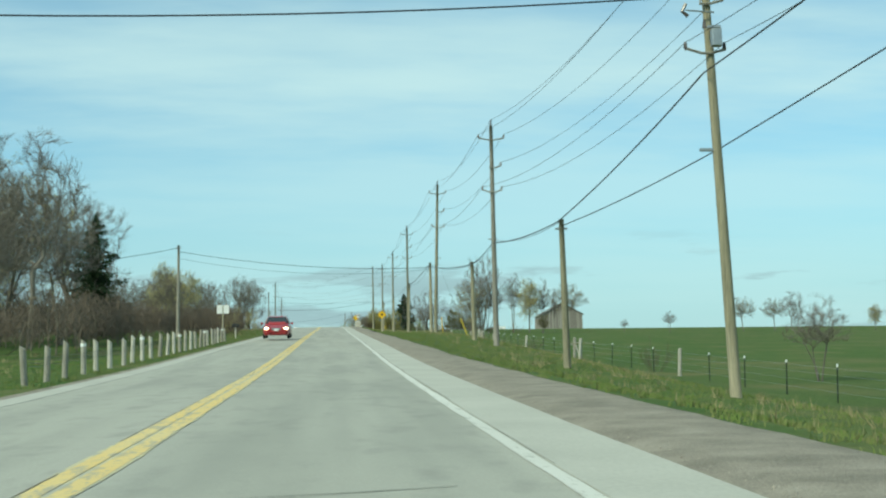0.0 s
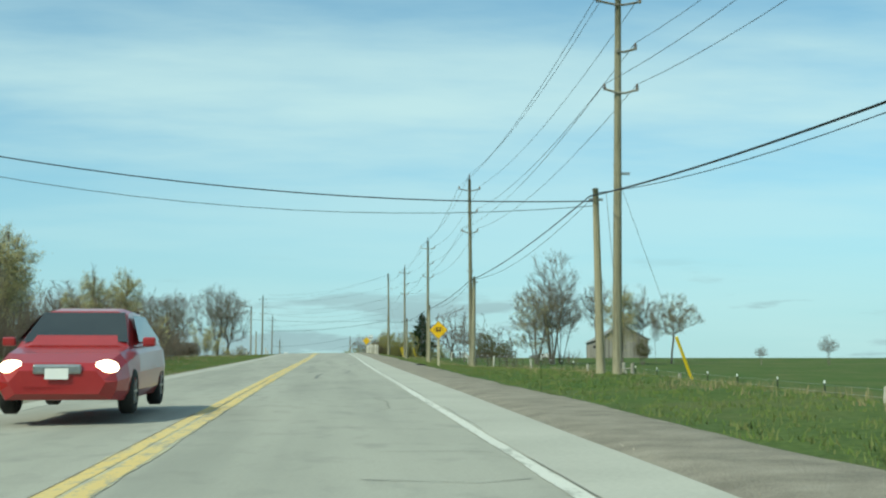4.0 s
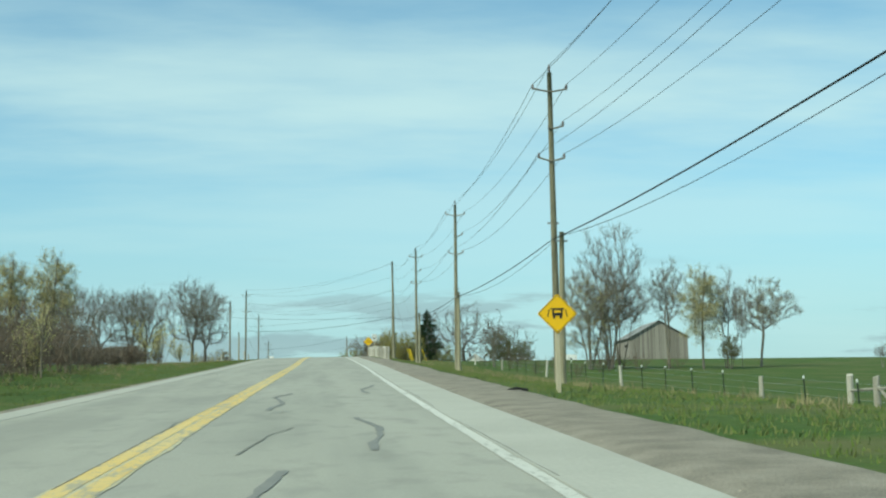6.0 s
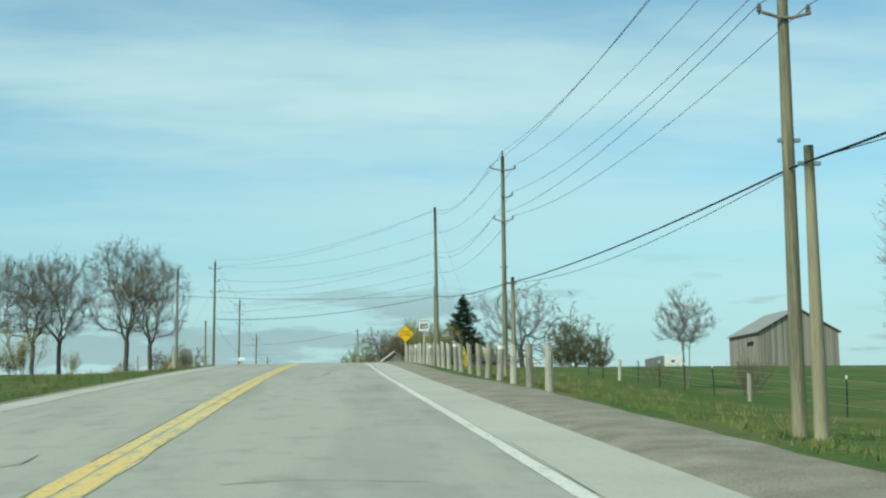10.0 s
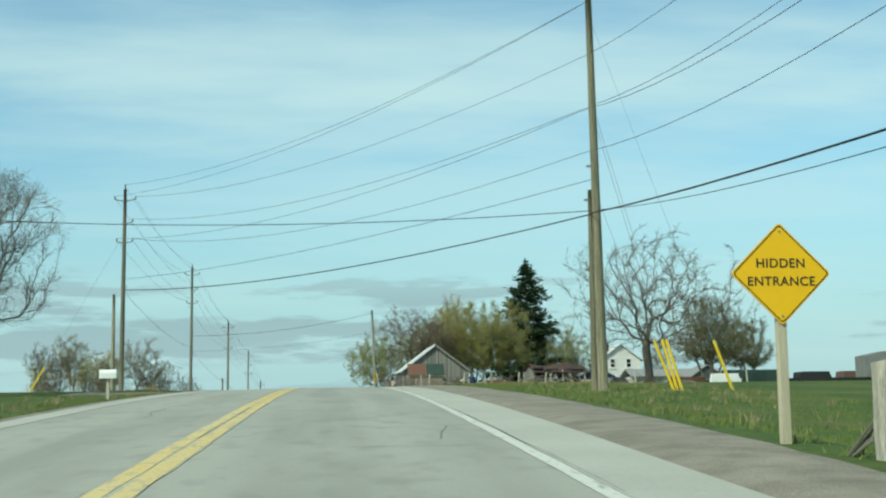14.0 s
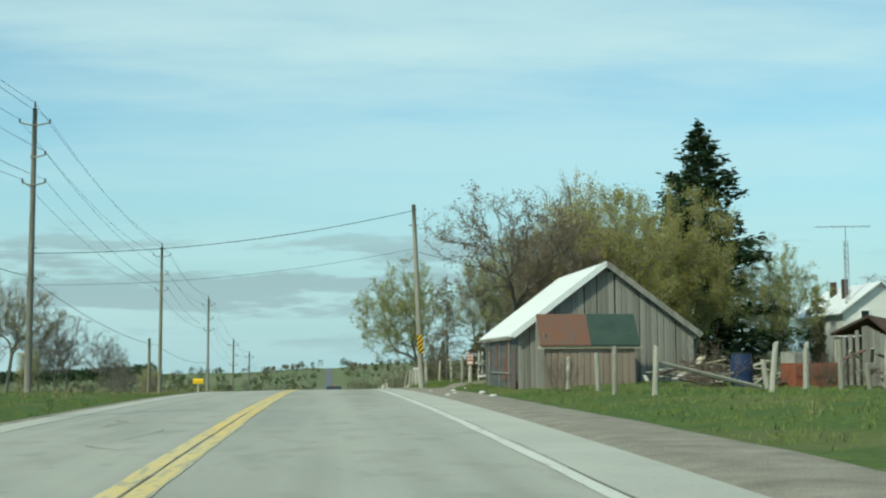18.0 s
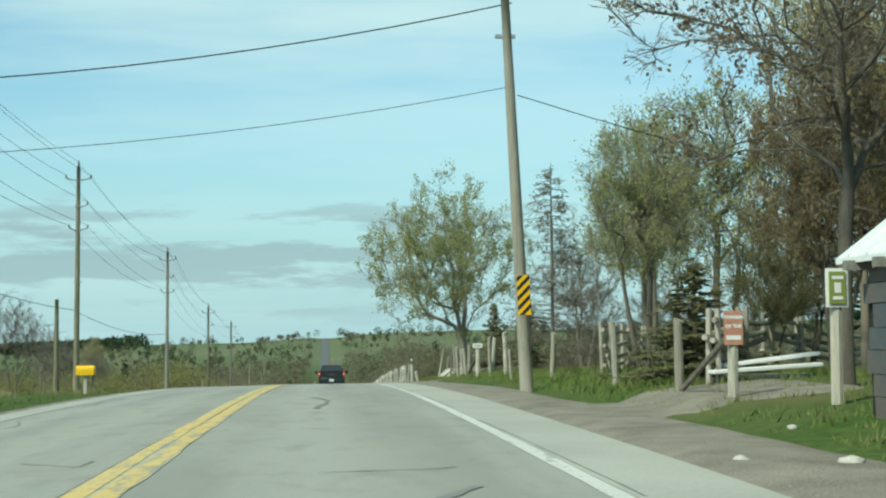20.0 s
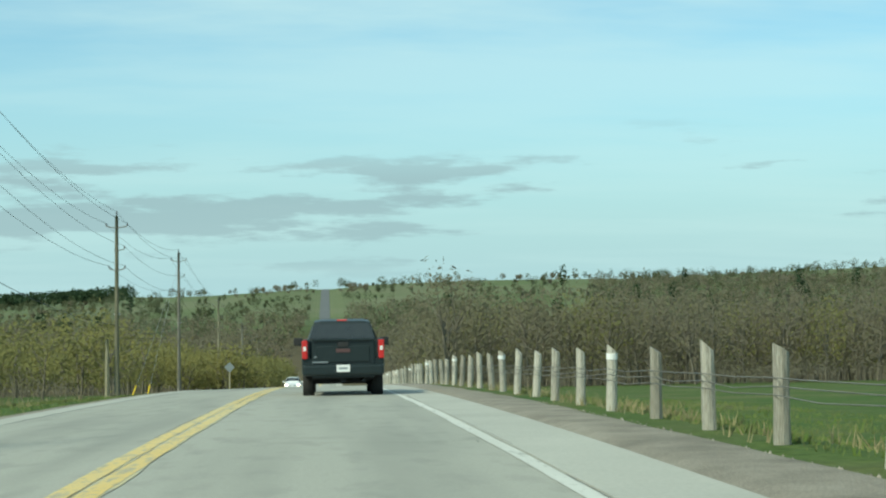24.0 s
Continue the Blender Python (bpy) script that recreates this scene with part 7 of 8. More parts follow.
def boards_on(parent, p0, p1, zb, ztop, step, material, seed, name="board", gap=0.015, thick=0.03, miss=0.0):
    """Upright boards along a wall from p0 to p1; ztop(t) gives the top at each place. Alike boards share a mesh."""
    rg = np.random.RandomState(seed)
    a, b = Vector(p0), Vector(p1)
    n = max(1, round((b - a).length / step))
    rot = math.atan2(b.y - a.y, b.x - a.x)
    bm = bmesh.new(); box(bm, 0, 0, 0.5, 1, 1, 1)
    me = bpy.data.meshes.new(name); bm.to_mesh(me); bm.free(); me.materials.append(material)
    for i in range(n):
        t = (i + 0.5) / n
        if rg.rand() < miss:
            continue
        c = a.lerp(b, t)
        top = ztop(t) + rg.uniform(-0.03, 0.0)
        bot = zb + rg.uniform(-0.02, 0.05)
        ob = new(name, me); ob.parent = parent
        ob.matrix_basis = pose(c.x, c.y, bot, 0, rg.uniform(-0.4, 0.4), math.degrees(rot)) @ Matrix.Diagonal(((b - a).length / n - gap, thick * rg.uniform(0.8, 1.3), top - bot, 1))


def gable_house(name, label, cat, x, y, rz, w, d, eave, peak, over, roof_mat, ribs=0.6, z=None):
    """The carcass of a gabled building, its front gable at y = 0 facing -y; returns the thing. Walls are a solid core that the boards cover."""
    h = thing(name, label, cat, (x, y, G(x, y) if z is None else z), rz)
    bm = bmesh.new()
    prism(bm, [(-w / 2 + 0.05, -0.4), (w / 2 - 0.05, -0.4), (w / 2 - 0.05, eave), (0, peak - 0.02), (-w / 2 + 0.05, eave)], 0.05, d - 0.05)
    # solid near-black core: shade between the boards put into its colour
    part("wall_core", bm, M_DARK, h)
    for s in (-1, 1):
        bm = bmesh.new()
        ex, ez = s * (w / 2 + over), eave - over * (peak - eave) / (w / 2)
        o = [(0, peak + 0.03), (ex, ez + 0.03), (ex, ez + 0.09), (0, peak + 0.10)]
        prism(bm, o, -over, d + over)
        r = part("roof", bm, roof_mat, h)
        n = int((d + 2 * over) / ribs)
        bm = bmesh.new(); box(bm, 0, 0, 0, 1, 1, 1); me = bpy.data.meshes.new("rib"); bm.to_mesh(me); bm.free(); me.materials.append(roof_mat)
        L = math.hypot(ex, peak - ez)
        ang = math.degrees(math.atan2(peak - ez, abs(ex)))
        for k in range(n + 1):
            ob = new("rib", me); ob.parent = r
            ob.matrix_basis = pose(ex / 2, -over + 0.02 + k * ribs, (peak + ez) / 2 + 0.10, 0, s * ang, 0) @ Matrix.Diagonal((L, 0.03, 0.03, 1))
    return h


barn = gable_house("barn", "big weathered grey board barn beyond the field", "barn", 59.0, 322, 0, 10.4, 12, 5.3, 8.2, 0.35, M_GREYTIN, 0.9)
boards_on(barn, (-5.2, 0.0, 0), (5.2, 0.0, 0), -0.2, lambda t: 5.3 + 2.85 * (1 - abs(2 * t - 1)), 0.4, M_BARNWOOD, 1)
boards_on(barn, (-5.2, 12, 0), (-5.2, 0, 0), -0.2, lambda t: 5.25, 0.4, M_BARNWOOD, 2)
# no opening here: a slab whose near-black colour stands for the gap's shade
bm = bmesh.new(); box(bm, -5.25, 3.2, 3.9, 0.06, 2.4, 0.5); part("door", bm, M_DARK, barn, "near-black slab painted as the shade of a gap in the barn boards")

# ---- the old shed by the road ----
SX, SY = 8.43, 336.4
shed = gable_house("old_shed", "weathered grey board shed with a white tin roof by the road", "shed", SX, SY, 0.5, 5.5, 7.6, 1.85, 3.92, 0.2, M_WHITE_TIN, 0.45, 15.5)
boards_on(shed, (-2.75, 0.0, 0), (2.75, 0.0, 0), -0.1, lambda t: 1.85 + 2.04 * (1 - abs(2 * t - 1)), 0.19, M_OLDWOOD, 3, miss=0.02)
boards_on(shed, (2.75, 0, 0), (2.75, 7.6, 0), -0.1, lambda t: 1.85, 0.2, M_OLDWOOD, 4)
for s in (-1, 1):
    L = math.hypot(2.95, 2.2)
    bm = bmesh.new(); box(bm, s * 1.47, -0.23, 2.86, L, 0.04, 0.17, Matrix.Rotation(s * math.atan2(2.07, 2.75), 3, "Y")); part("barge_board", bm, M_OLDWOOD if s > 0 else M_WHITE_TIN, shed)
# the road side is patched with sheets
rgs = np.random.RandomState(6)
bm = bmesh.new(); box(bm, 0, 0, 0, 1, 1, 1); tar = bpy.data.meshes.new("shingle"); bm.to_mesh(tar); bm.free(); tar.materials.append(M_TARSHEET)
rst = tar.copy(); rst.name = "rusty_sheet"; rst.materials.clear(); rst.materials.append(M_RUST)
z0 = -0.12
while z0 < 1.72:
    ht = min(rgs.uniform(0.20, 0.25), 1.78 - z0)
    yy = 7.6 + rgs.uniform(-0.3, 0.0)
    while yy > 0.1:
        wd = min(rgs.uniform(0.38, 0.62), yy)
        if rgs.rand() > 0.03:
            ob = new("shingle", tar); ob.parent = shed
            ob.matrix_basis = pose(-2.75 - rgs.uniform(0, 0.012), yy - wd / 2, z0 + ht / 2, rgs.uniform(-0.8, 0.8), rgs.uniform(-1, 1), 0) @ Matrix.Diagonal((0.03, wd - 0.008, ht - 0.008, 1))
        yy -= wd
    z0 += ht
for yy, zc, wd, ht in ((0.45, 0.75, 0.62, 1.35), (1.9, 1.0, 0.5, 1.1), (2.55, 0.72, 0.6, 0.75), (4.3, 1.15, 0.62, 0.85), (5.9, 1.1, 0.4, 0.5)):
    ob = new("rusty_sheet", rst); ob.parent = shed
    ob.matrix_basis = pose(-2.79, yy, zc, rgs.uniform(-2, 2), rgs.uniform(-1, 1), 0) @ Matrix.Diagonal((0.02, wd, ht, 1))
for k in range(11):
    bm = bmesh.new(); box(bm, -2.90, 0.35 + k * 0.7, 1.70, 0.30, 0.09, 0.10); part("rafter_end", bm, M_OLDWOOD, shed)
for yy in (1.4, 3.6, 6.2):
    bm = bmesh.new(); box(bm, -2.81, yy, 0.9, 0.03, 0.06, 1.7); part("batten", bm, M_OLDWOOD, shed)
bm = bmesh.new(); box(bm, -2.81, 3.4, 0.62, 0.03, 4.2, 0.05); part("batten", bm, M_OLDWOOD, shed)
# lean-to in front
lean = thing("lean_to", "low lean-to with rusty and green sheet roof against the shed", "lean-to", (SX, SY, 15.5), 0.5)
for x0, x1, m in ((-2.35, -0.85, M_RUST), (-0.83, 0.62, M_GREENSHEET)):
    bm = bmesh.new()
    vs = [(x0, -1.75, 1.42), (x1, -1.75, 1.42), (x1, -1.0, 2.34), (x0, -1.0, 2.34)]
    lo = [bm.verts.new(p) for p in vs]; hi = [bm.verts.new((a, b, c + 0.05)) for a, b, c in vs]
    bm.faces.new(list(reversed(lo))); bm.faces.new(hi)
    for k in range(4):
        bm.faces.new((lo[k], lo[(k + 1) % 4], hi[(k + 1) % 4], hi[k]))
    part("roof_sheet", bm, m, lean)
boards_on(lean, (-2.2, -1.62, 0), (0.5, -1.62, 0), -0.1, lambda t: 1.40, 0.2, M_PINKBOARD, 8)
boards_on(lean, (-2.2, -0.05, 0), (-2.2, -1.6, 0), -0.1, lambda t: 2.2 - 0.7 * max(0, t - 0.4), 0.2, M_OLDWOOD, 9)
bm = bmesh.new(); box(bm, -0.85, -1.69, 1.39, 3.1, 0.06, 0.07); part("eave_board", bm, M_SIGN_POST, lean)
# closed panel, coloured near-black as the shade inside the lean-to
bm = bmesh.new(); box(bm, 0.45, -0.8, 0.75, 0.05, 1.5, 1.7); part("end_panel", bm, M_DARK, lean)

# ---- the low open shed, house and yard ----
low = thing("open_shed", "collapsing open-fronted shed under a rusty brown roof", "shed", (15.0, 332.8, G(16, 333)), 3)
bm = bmesh.new()
loft(bm, [[(x, -0.3 + 0.14 * math.sin(9 * x), 1.33 + 0.05 * math.sin(5 * x)), (x, 1.6, 1.98 + 0.13 * math.sin(2 * x)), (x, 4.2, 1.6), (x, 4.2, 1.53), (x, 1.6, 1.89 + 0.13 * math.sin(2 * x)), (x, -0.3 + 0.14 * math.sin(9 * x), 1.25 + 0.05 * math.sin(5 * x))] for x in np.linspace(1.0, 5.6, 9)])
part("roof", bm, M_RUSTBROWN, low)
for x in (1.1, 2.6, 4.0, 5.3):
    for y in (0, 4.0):
        bm = bmesh.new(); tube(bm, [(x, y, -0.3), (x + rgs.uniform(-0.1, 0.1), y, 1.38)], 0.06, 7); part("post", bm, M_POST, low)
boards_on(low, (1.0, 4.0, 0), (5.4, 4.0, 0), -0.1, lambda t: 1.5, 0.22, M_OLDWOOD, 11, miss=0.1)
boards_on(low, (1.1, 0, 0), (1.1, 4.0, 0), -0.1, lambda t: 1.3 + 0.5 * (1 - abs(2 * t - 1)), 0.22, M_OLDWOOD, 12, miss=0.12)
for k in range(9):
    x = rgs.uniform(0.2, 5.2)
    bm = bmesh.new(); tube(bm, [(x, -0.4, 0), (x + rgs.uniform(-0.6, 0.6), -0.25, rgs.uniform(0.9, 1.5))], 0.045, 5); part("loose_pole", bm, M_POST, low)
for x, w, z in ((1.5, 0.8, 1.62), (2.6, 0.9, 1.5), (4.4, 1.6, 1.5)):
    bm = bmesh.new(); box(bm, x, -0.1 + 0.3, z, w, 0.5, 0.18, bevel=0.06); part("tarp_scrap", bm, M_BLACK, low)

house = gable_house("farmhouse", "white-sided gabled farmhouse with two upstairs windows", "house", 31.2, 368, -4, 4.3, 9, 4.35, 5.95, 0.3, M_WHITE_TIN, 0.9, 14.85)
bm = bmesh.new(); box(bm, 0, 0, 0, 1, 1, 1); lap = bpy.data.meshes.new("siding"); bm.to_mesh(lap); bm.free(); lap.materials.append(M_CLAP)
for k in range(34):
    z = 0.1 + k * 0.178
    half = 2.15 if z < 4.35 else 2.15 * (5.95 - z) / 1.6
    if half > 0.15:
        ob = new("siding", lap); ob.parent = house
        ob.matrix_basis = pose(0, 0.02, z, 6, 0, 0) @ Matrix.Diagonal((2 * half, 0.03, 0.185, 1))
    if z < 4.35:
        ob = new("siding", lap); ob.parent = house
        ob.matrix_basis = pose(-2.15, 4.5, z, 0, 6, 0) @ Matrix.Diagonal((0.03, 9.0, 0.185, 1))


def window(parent, x, z, w, h):
    bm = bmesh.new(); box(bm, x, -0.03, z, w, 0.05, h); wn = part("window", bm, M_SIGN_W, parent)
    for k in (-1, 1):
        bm = bmesh.new(); box(bm, x, -0.058, z + k * h * 0.22, w - 0.16, 0.012, h * 0.38); part("pane", bm, M_GLASS, wn)
    bm = bmesh.new(); box(bm, x, -0.07, z - h / 2 - 0.03, w + 0.12, 0.10, 0.06); part("sill", bm, M_SIGN_W, wn)


window(house, -0.9, 3.95, 0.6, 1.05); window(house, 0.85, 3.95, 0.6, 1.05); window(house, -1.1, 1.6, 0.75, 1.3); window(house, 1.0, 1.6, 0.75, 1.3)
for x, y in ((-1.0, 3.0), (-0.7, 6.0)):
    bm = bmesh.new(); box(bm, x, y, 5.7, 0.32, 0.32, 1.3, bevel=0.02); part("chimney", bm, M_RUSTBROWN, house)
wing = thing("house_wing", "low cream house wing under a long grey roof", "house", (35.4, 362, 14.95))
bm = bmesh.new(); box(bm, 0.6, 2.5, 1.1, 9.5, 4.6, 2.4); part("wall", bm, M_CLAP, wing)
bm = bmesh.new(); loft(bm, [[(x, -0.3, 2.3), (x, 2.5, 3.1), (x, 5.2, 2.3), (x, 5.2, 2.22), (x, 2.5, 3.0), (x, -0.3, 2.22)] for x in (-4.6, 5.8)]); part("roof", bm, M_GREYTIN, wing)
for x in (-3, -0.5, 2.4):
    window(wing, x, 1.3, 0.9, 1.0)
garage = thing("grey_shed", "small grey gabled shed with a white-framed window", "shed", (34.2, 346, 15.3))
bm = bmesh.new(); prism(bm, [(-1.5, -0.3), (1.5, -0.3), (1.5, 1.5), (0, 2.5), (-1.5, 1.5)], 0, 3.2); part("wall", bm, M_GREYBOARD, garage)
for s in (-1, 1):
    bm = bmesh.new(); prism(bm, [(0, 2.52), (s * 1.75, 1.36), (s * 1.75, 1.43), (0, 2.60)], -0.2, 3.4); part("roof", bm, M_GREYTIN, garage)
window(garage, 0, 0.9, 0.8, 0.7)

mast = thing("aerial_mast", "tall lattice television aerial mast", "aerial mast", (29.7, 369.0, 14.9))
for a in range(3):
    c, s_ = math.cos(a * 2.094) * 0.16, math.sin(a * 2.094) * 0.16
    bm = bmesh.new(); tube(bm, [(c, s_, -0.2), (c * 0.8, s_ * 0.8, 8.4)], 0.02, 5); part("leg", bm, M_STEEL, mast)
bm = bmesh.new()
for k in range(22):
    a0, a1 = (k % 3) * 2.094, ((k + 1) % 3) * 2.094
    z = k * 0.38
    for q in range(3):
        tube(bm, [(0.15 * math.cos(q * 2.094), 0.15 * math.sin(q * 2.094), z), (0.15 * math.cos((q + 1) * 2.094), 0.15 * math.sin((q + 1) * 2.094), z + 0.38)], 0.012, 4)
part("lattice", bm, M_STEEL, mast)
bm = bmesh.new(); tube(bm, [(0, 0, 8.3), (0, 0, 9.3)], 0.025, 5); tube(bm, [(-1.8, 0, 9.2), (1.5, 0, 9.28)], 0.02, 5)
for k in range(9):
    tube(bm, [(-1.7 + k * 0.38, -0.45, 9.22), (-1.7 + k * 0.38, 0.45, 9.22)], 0.01, 4)
part("aerial", bm, M_STEEL, mast)

saloon(23.9, 334.0, G(24, 335), 90, 0, M_BLUE_CAR, "old faded blue car parked in the farmyard", False)
trailer = thing("white_trailer", "white caravan trailer with a small dark window", "trailer", (42.6, 325.5, G(42.6, 326)))
bm = bmesh.new(); prism(bm, [(-0.1, 0.55), (2.15, 0.55), (2.15, 2.5), (0.1, 2.55), (-0.1, 2.3)], 0, 2.2); part("body", bm, M_SIGN_W, trailer)
bm = bmesh.new(); prism(bm, [(-2.1, 0.5), (-0.1, 0.5), (-0.1, 2.5), (-2.1, 2.1)], 0.05, 2.15); part("side", bm, M_GREYBOARD, trailer)
bm = bmesh.new(); box(bm, 1.0, -0.02, 1.75, 0.42, 0.04, 0.26); part("window", bm, M_GLASS, trailer)
for x in (-1.2, 0.9):
    wheel(trailer, x, 0.2, 0.3, 0.2)


def yard_box(name, label, cat, x, y, sx, sy, sz, m, rz=0.0, slope=0.0, lid=None):
    o = thing(name, label, cat, (x, y, G(x, y)), rz)
    bm = bmesh.new(); prism(bm, [(-sx / 2, -0.05), (sx / 2, -0.05), (sx / 2 - slope, sz), (-sx / 2 + slope * 0.4, sz)], -sy / 2, sy / 2)
    bmesh.ops.bevel(bm, geom=bm.edges[:], offset=0.02, segments=1, affect="EDGES")
    part("body", bm, m, o)
    bm = bmesh.new(); box(bm, 0, -sy / 2 - 0.012, sz * 0.5, sx * 0.9, 0.02, 0.05); box(bm, 0, 0, sz + 0.012, max(sx - slope * 1.5, 0.2), sy * 0.9, 0.03); part("trim", bm, lid or m, o)
    return o


yard_box("hull_panel", "white panel leaning in the yard", "panel", 29.8, 326.4, 2.6, 0.5, 0.85, M_SIGN_W, 0, 0.45)
yard_box("green_bin", "big dark green metal bin", "bin", 33.4, 331.5, 4.2, 2.0, 1.25, M_GREENSHEET)
yard_box("wagon_box", "dark red farm wagon box", "wagon", 28.2, 331.5, 2.6, 1.8, 0.75, M_RUST)
yard_box("flat_trailer", "long dark flatbed trailer with scrap on it", "trailer", 39.6, 331, 6.2, 2.2, 0.55, M_BLACK)
yard_box("scrap_car", "dark stripped car hulk in the yard", "scrap car", 38.4, 331.0, 3.0, 1.7, 1.05, M_TRIM, 0, 0.5)
yard_box("scrap_car", "dark stripped car hulk in the yard", "scrap car", 42.6, 332.2, 3.4, 1.7, 1.1, M_RUST, 0, 0.5)
yard_box("orange_crate", "orange-red metal tool crate", "crate", 13.0, 331.6, 1.35, 0.8, 0.62, M_ORANGE, 8)
yard_box("crate", "weathered wooden crate in the yard", "crate", 13.2, 333.2, 0.6, 0.6, 0.95, M_OLDWOOD, 20)
yard_box("wooden_cart", "pale wooden cart body", "cart", 20.6, 330.6, 2.0, 1.1, 0.62, M_SIGN_POST, 5, 0.0)
barrel = thing("barrel", "blue plastic barrel standing in the yard", "barrel", (10.9, 331.0, G(10.9, 331)))
bm = bmesh.new(); tube(bm, [(0, 0, -0.05), (0, 0, 0.1), (0, 0, 0.3), (0, 0, 0.34), (0, 0, 0.6), (0, 0, 0.64), (0, 0, 0.88)], [0.27, 0.29, 0.29, 0.30, 0.30, 0.29, 0.26], 16); part("drum", bm, M_BLUE_CAR, barrel)
bm = bmesh.new(); tube(bm, [(0, 0, 0.86), (0, 0, 0.90)], [0.27, 0.27], 16); part("lid", bm, M_TRIM, barrel)


def stick_pile(x, y, n, spread_, seed, label, h=0.5):
    o = thing("scrap_pile", label, "scrap pile", (x, y, G(x, y)))
    rg = np.random.RandomState(seed)
    for k in range(n):
        a, l = rg.uniform(0, math.tau), rg.uniform(0.5, 1.6)
        cx, cy, cz = rg.normal(0, spread_ * 0.4), rg.normal(0, spread_ * 0.3), rg.uniform(0.03, h)
        d = Vector((math.cos(a), math.sin(a), rg.uniform(-0.15, 0.35))) * l / 2
        bm = bmesh.new(); box(bm, cx, cy, cz, l, rg.uniform(0.06, 0.2), 0.03, d.to_track_quat("X", "Z").to_matrix()); part("plank", bm, (M_OLDWOOD, M_POST, M_RUST, M_SIGN_POST)[rg.randint(4)], o)
    return o


stick_pile(9.8, 331.4, 22, 1.6, 1, "heap of broken planks and scrap by the shed")
stick_pile(12.0, 332.5, 14, 1.2, 2, "heap of broken planks and scrap in the yard")
stick_pile(18.6, 331.2, 22, 1.9, 3, "heap of broken planks and scrap in the yard", 0.9)
stick_pile(24.8, 333.0, 14, 1.6, 5, "heap of broken planks and scrap in the yard", 0.5)
stick_pile(26.8, 329.0, 12, 1.3, 6, "heap of broken planks and scrap in the yard", 0.6)
for x, y, h, lx in ((6.6, 333.0, 1.0, 2), (6.9, 330.4, 1.1, -3), (6.7, 327.6, 1.25, 4), (7.1, 325.4, 1.2, -2), (9.6, 325, 1.2, 5), (11.5, 328, 1.1, -6), (12.3, 330, 1.3, 3), (11.9, 326.8, 1.3, 2), (14.4, 330, 1.4, -4), (16.4, 329.4, 1.3, 5), (19.6, 327, 1.2, 3),
                    (22.6, 325.5, 1.2, -3), (26, 326, 1.1, 4), (30, 322, 1.2, -2), (10.3, 327.3, 0.8, 8), (13.1, 328.0, 0.7, -7)):
    wood_post(x, y, h * 0.9, 0.75, (rgs.uniform(-3, 3), lx))
rgy = np.random.RandomState(77)
for i in range(26):
    x = rgy.uniform(8.6, 26)
    tree("shrub", x, rgy.uniform(327.5, 331.5), rgy.uniform(0.6, 1.3), rgy.uniform(0, 360), wide=rgy.uniform(0.9, 1.6))
stick_pile(15.2, 330.6, 26, 2.2, 7, "heap of grey poles and scrap before the open shed", 0.9)
stick_pile(21.5, 331.4, 24, 2.0, 8, "heap of grey poles and scrap before the open shed", 0.8)
stick_pile(10.8, 332.6, 18, 1.4, 9, "heap of broken planks beside the lean-to", 0.7)
rail = thing("fallen_rail", "grey fence rail fallen against a post", "fence rail", (7.1, 325.4, G(7.1, 325.4)))
bm = bmesh.new(); tube(bm, [(0, 0, 0.75), (2.6, 0.6, 0.15)], 0.05, 6); part("pole", bm, M_POST, rail)

# the stout post by the verge with a torn-off dead branch against it
wood_post(4.9, 242.3, 0.88, 1.45, (1, 0), "stout weathered grey wooden post on the verge")
db = thing("dead_branch", "bundle of dead grey branches leaning on the post", "branch", (4.74, 242.7, G(4.74, 242.7)))
rgb_ = np.random.RandomState(12)
for i in range(7):
    e = Vector((0.36 + rgb_.normal(0, 0.06), -0.3 + rgb_.normal(0, 0.06), 0.36 + rgb_.normal(0, 0.06)))
    m1 = e * 0.5 + Vector((rgb_.normal(0, 0.04), 0, 0.10 + rgb_.normal(0, 0.04)))
    bm = bmesh.new(); tube(bm, [(rgb_.normal(0, 0.04), rgb_.normal(0, 0.04), 0.0), m1, e, e + Vector((0.16, -0.04, -0.06 + rgb_.normal(0, 0.05)))], [0.014, 0.011, 0.008, 0.004], 5); part("stick", bm, M_BARK, db)

# ---- along the pasture after the shed ----
# x, y, height, lean across the road, thickness
fence2 = [(5.43, 350.4, 1.12, 0, 1.0), (5.37, 354.5, 1.15, -1, 0.95), (5.4, 361.5, 1.08, 0, 0.8), (5.0, 365.6, 0.8, 4, 0.55), (5.3, 368.7, 1.26, -1, 1.0), (5.08, 370.7, 1.20, -2, 0.85), (5.58, 374.2, 1.24, -5, 0.95), (5.28, 376.0, 1.12, -4, 0.9),
          (5.22, 378.1, 1.12, -1, 0.8), (5.3, 379.8, 1.1, -6, 0.85), (5.27, 382.5, 1.26, -3, 0.95), (5.76, 385.0, 1.25, 5, 0.75), (5.72, 388.3, 1.52, 3, 1.0), (6.25, 388.6, 1.25, -2, 0.6), (6.6, 388.9, 1.2, 2, 0.55), (5.58, 391.4, 1.12, 9, 0.85), (5.4, 393.2, 1.52, 10, 0.8)]
for x, y, h, lx, r in fence2:
    wood_post(x, y, h, r * 0.8, (rgs.uniform(-3, 3), lx), "tall weathered grey cedar fence post")


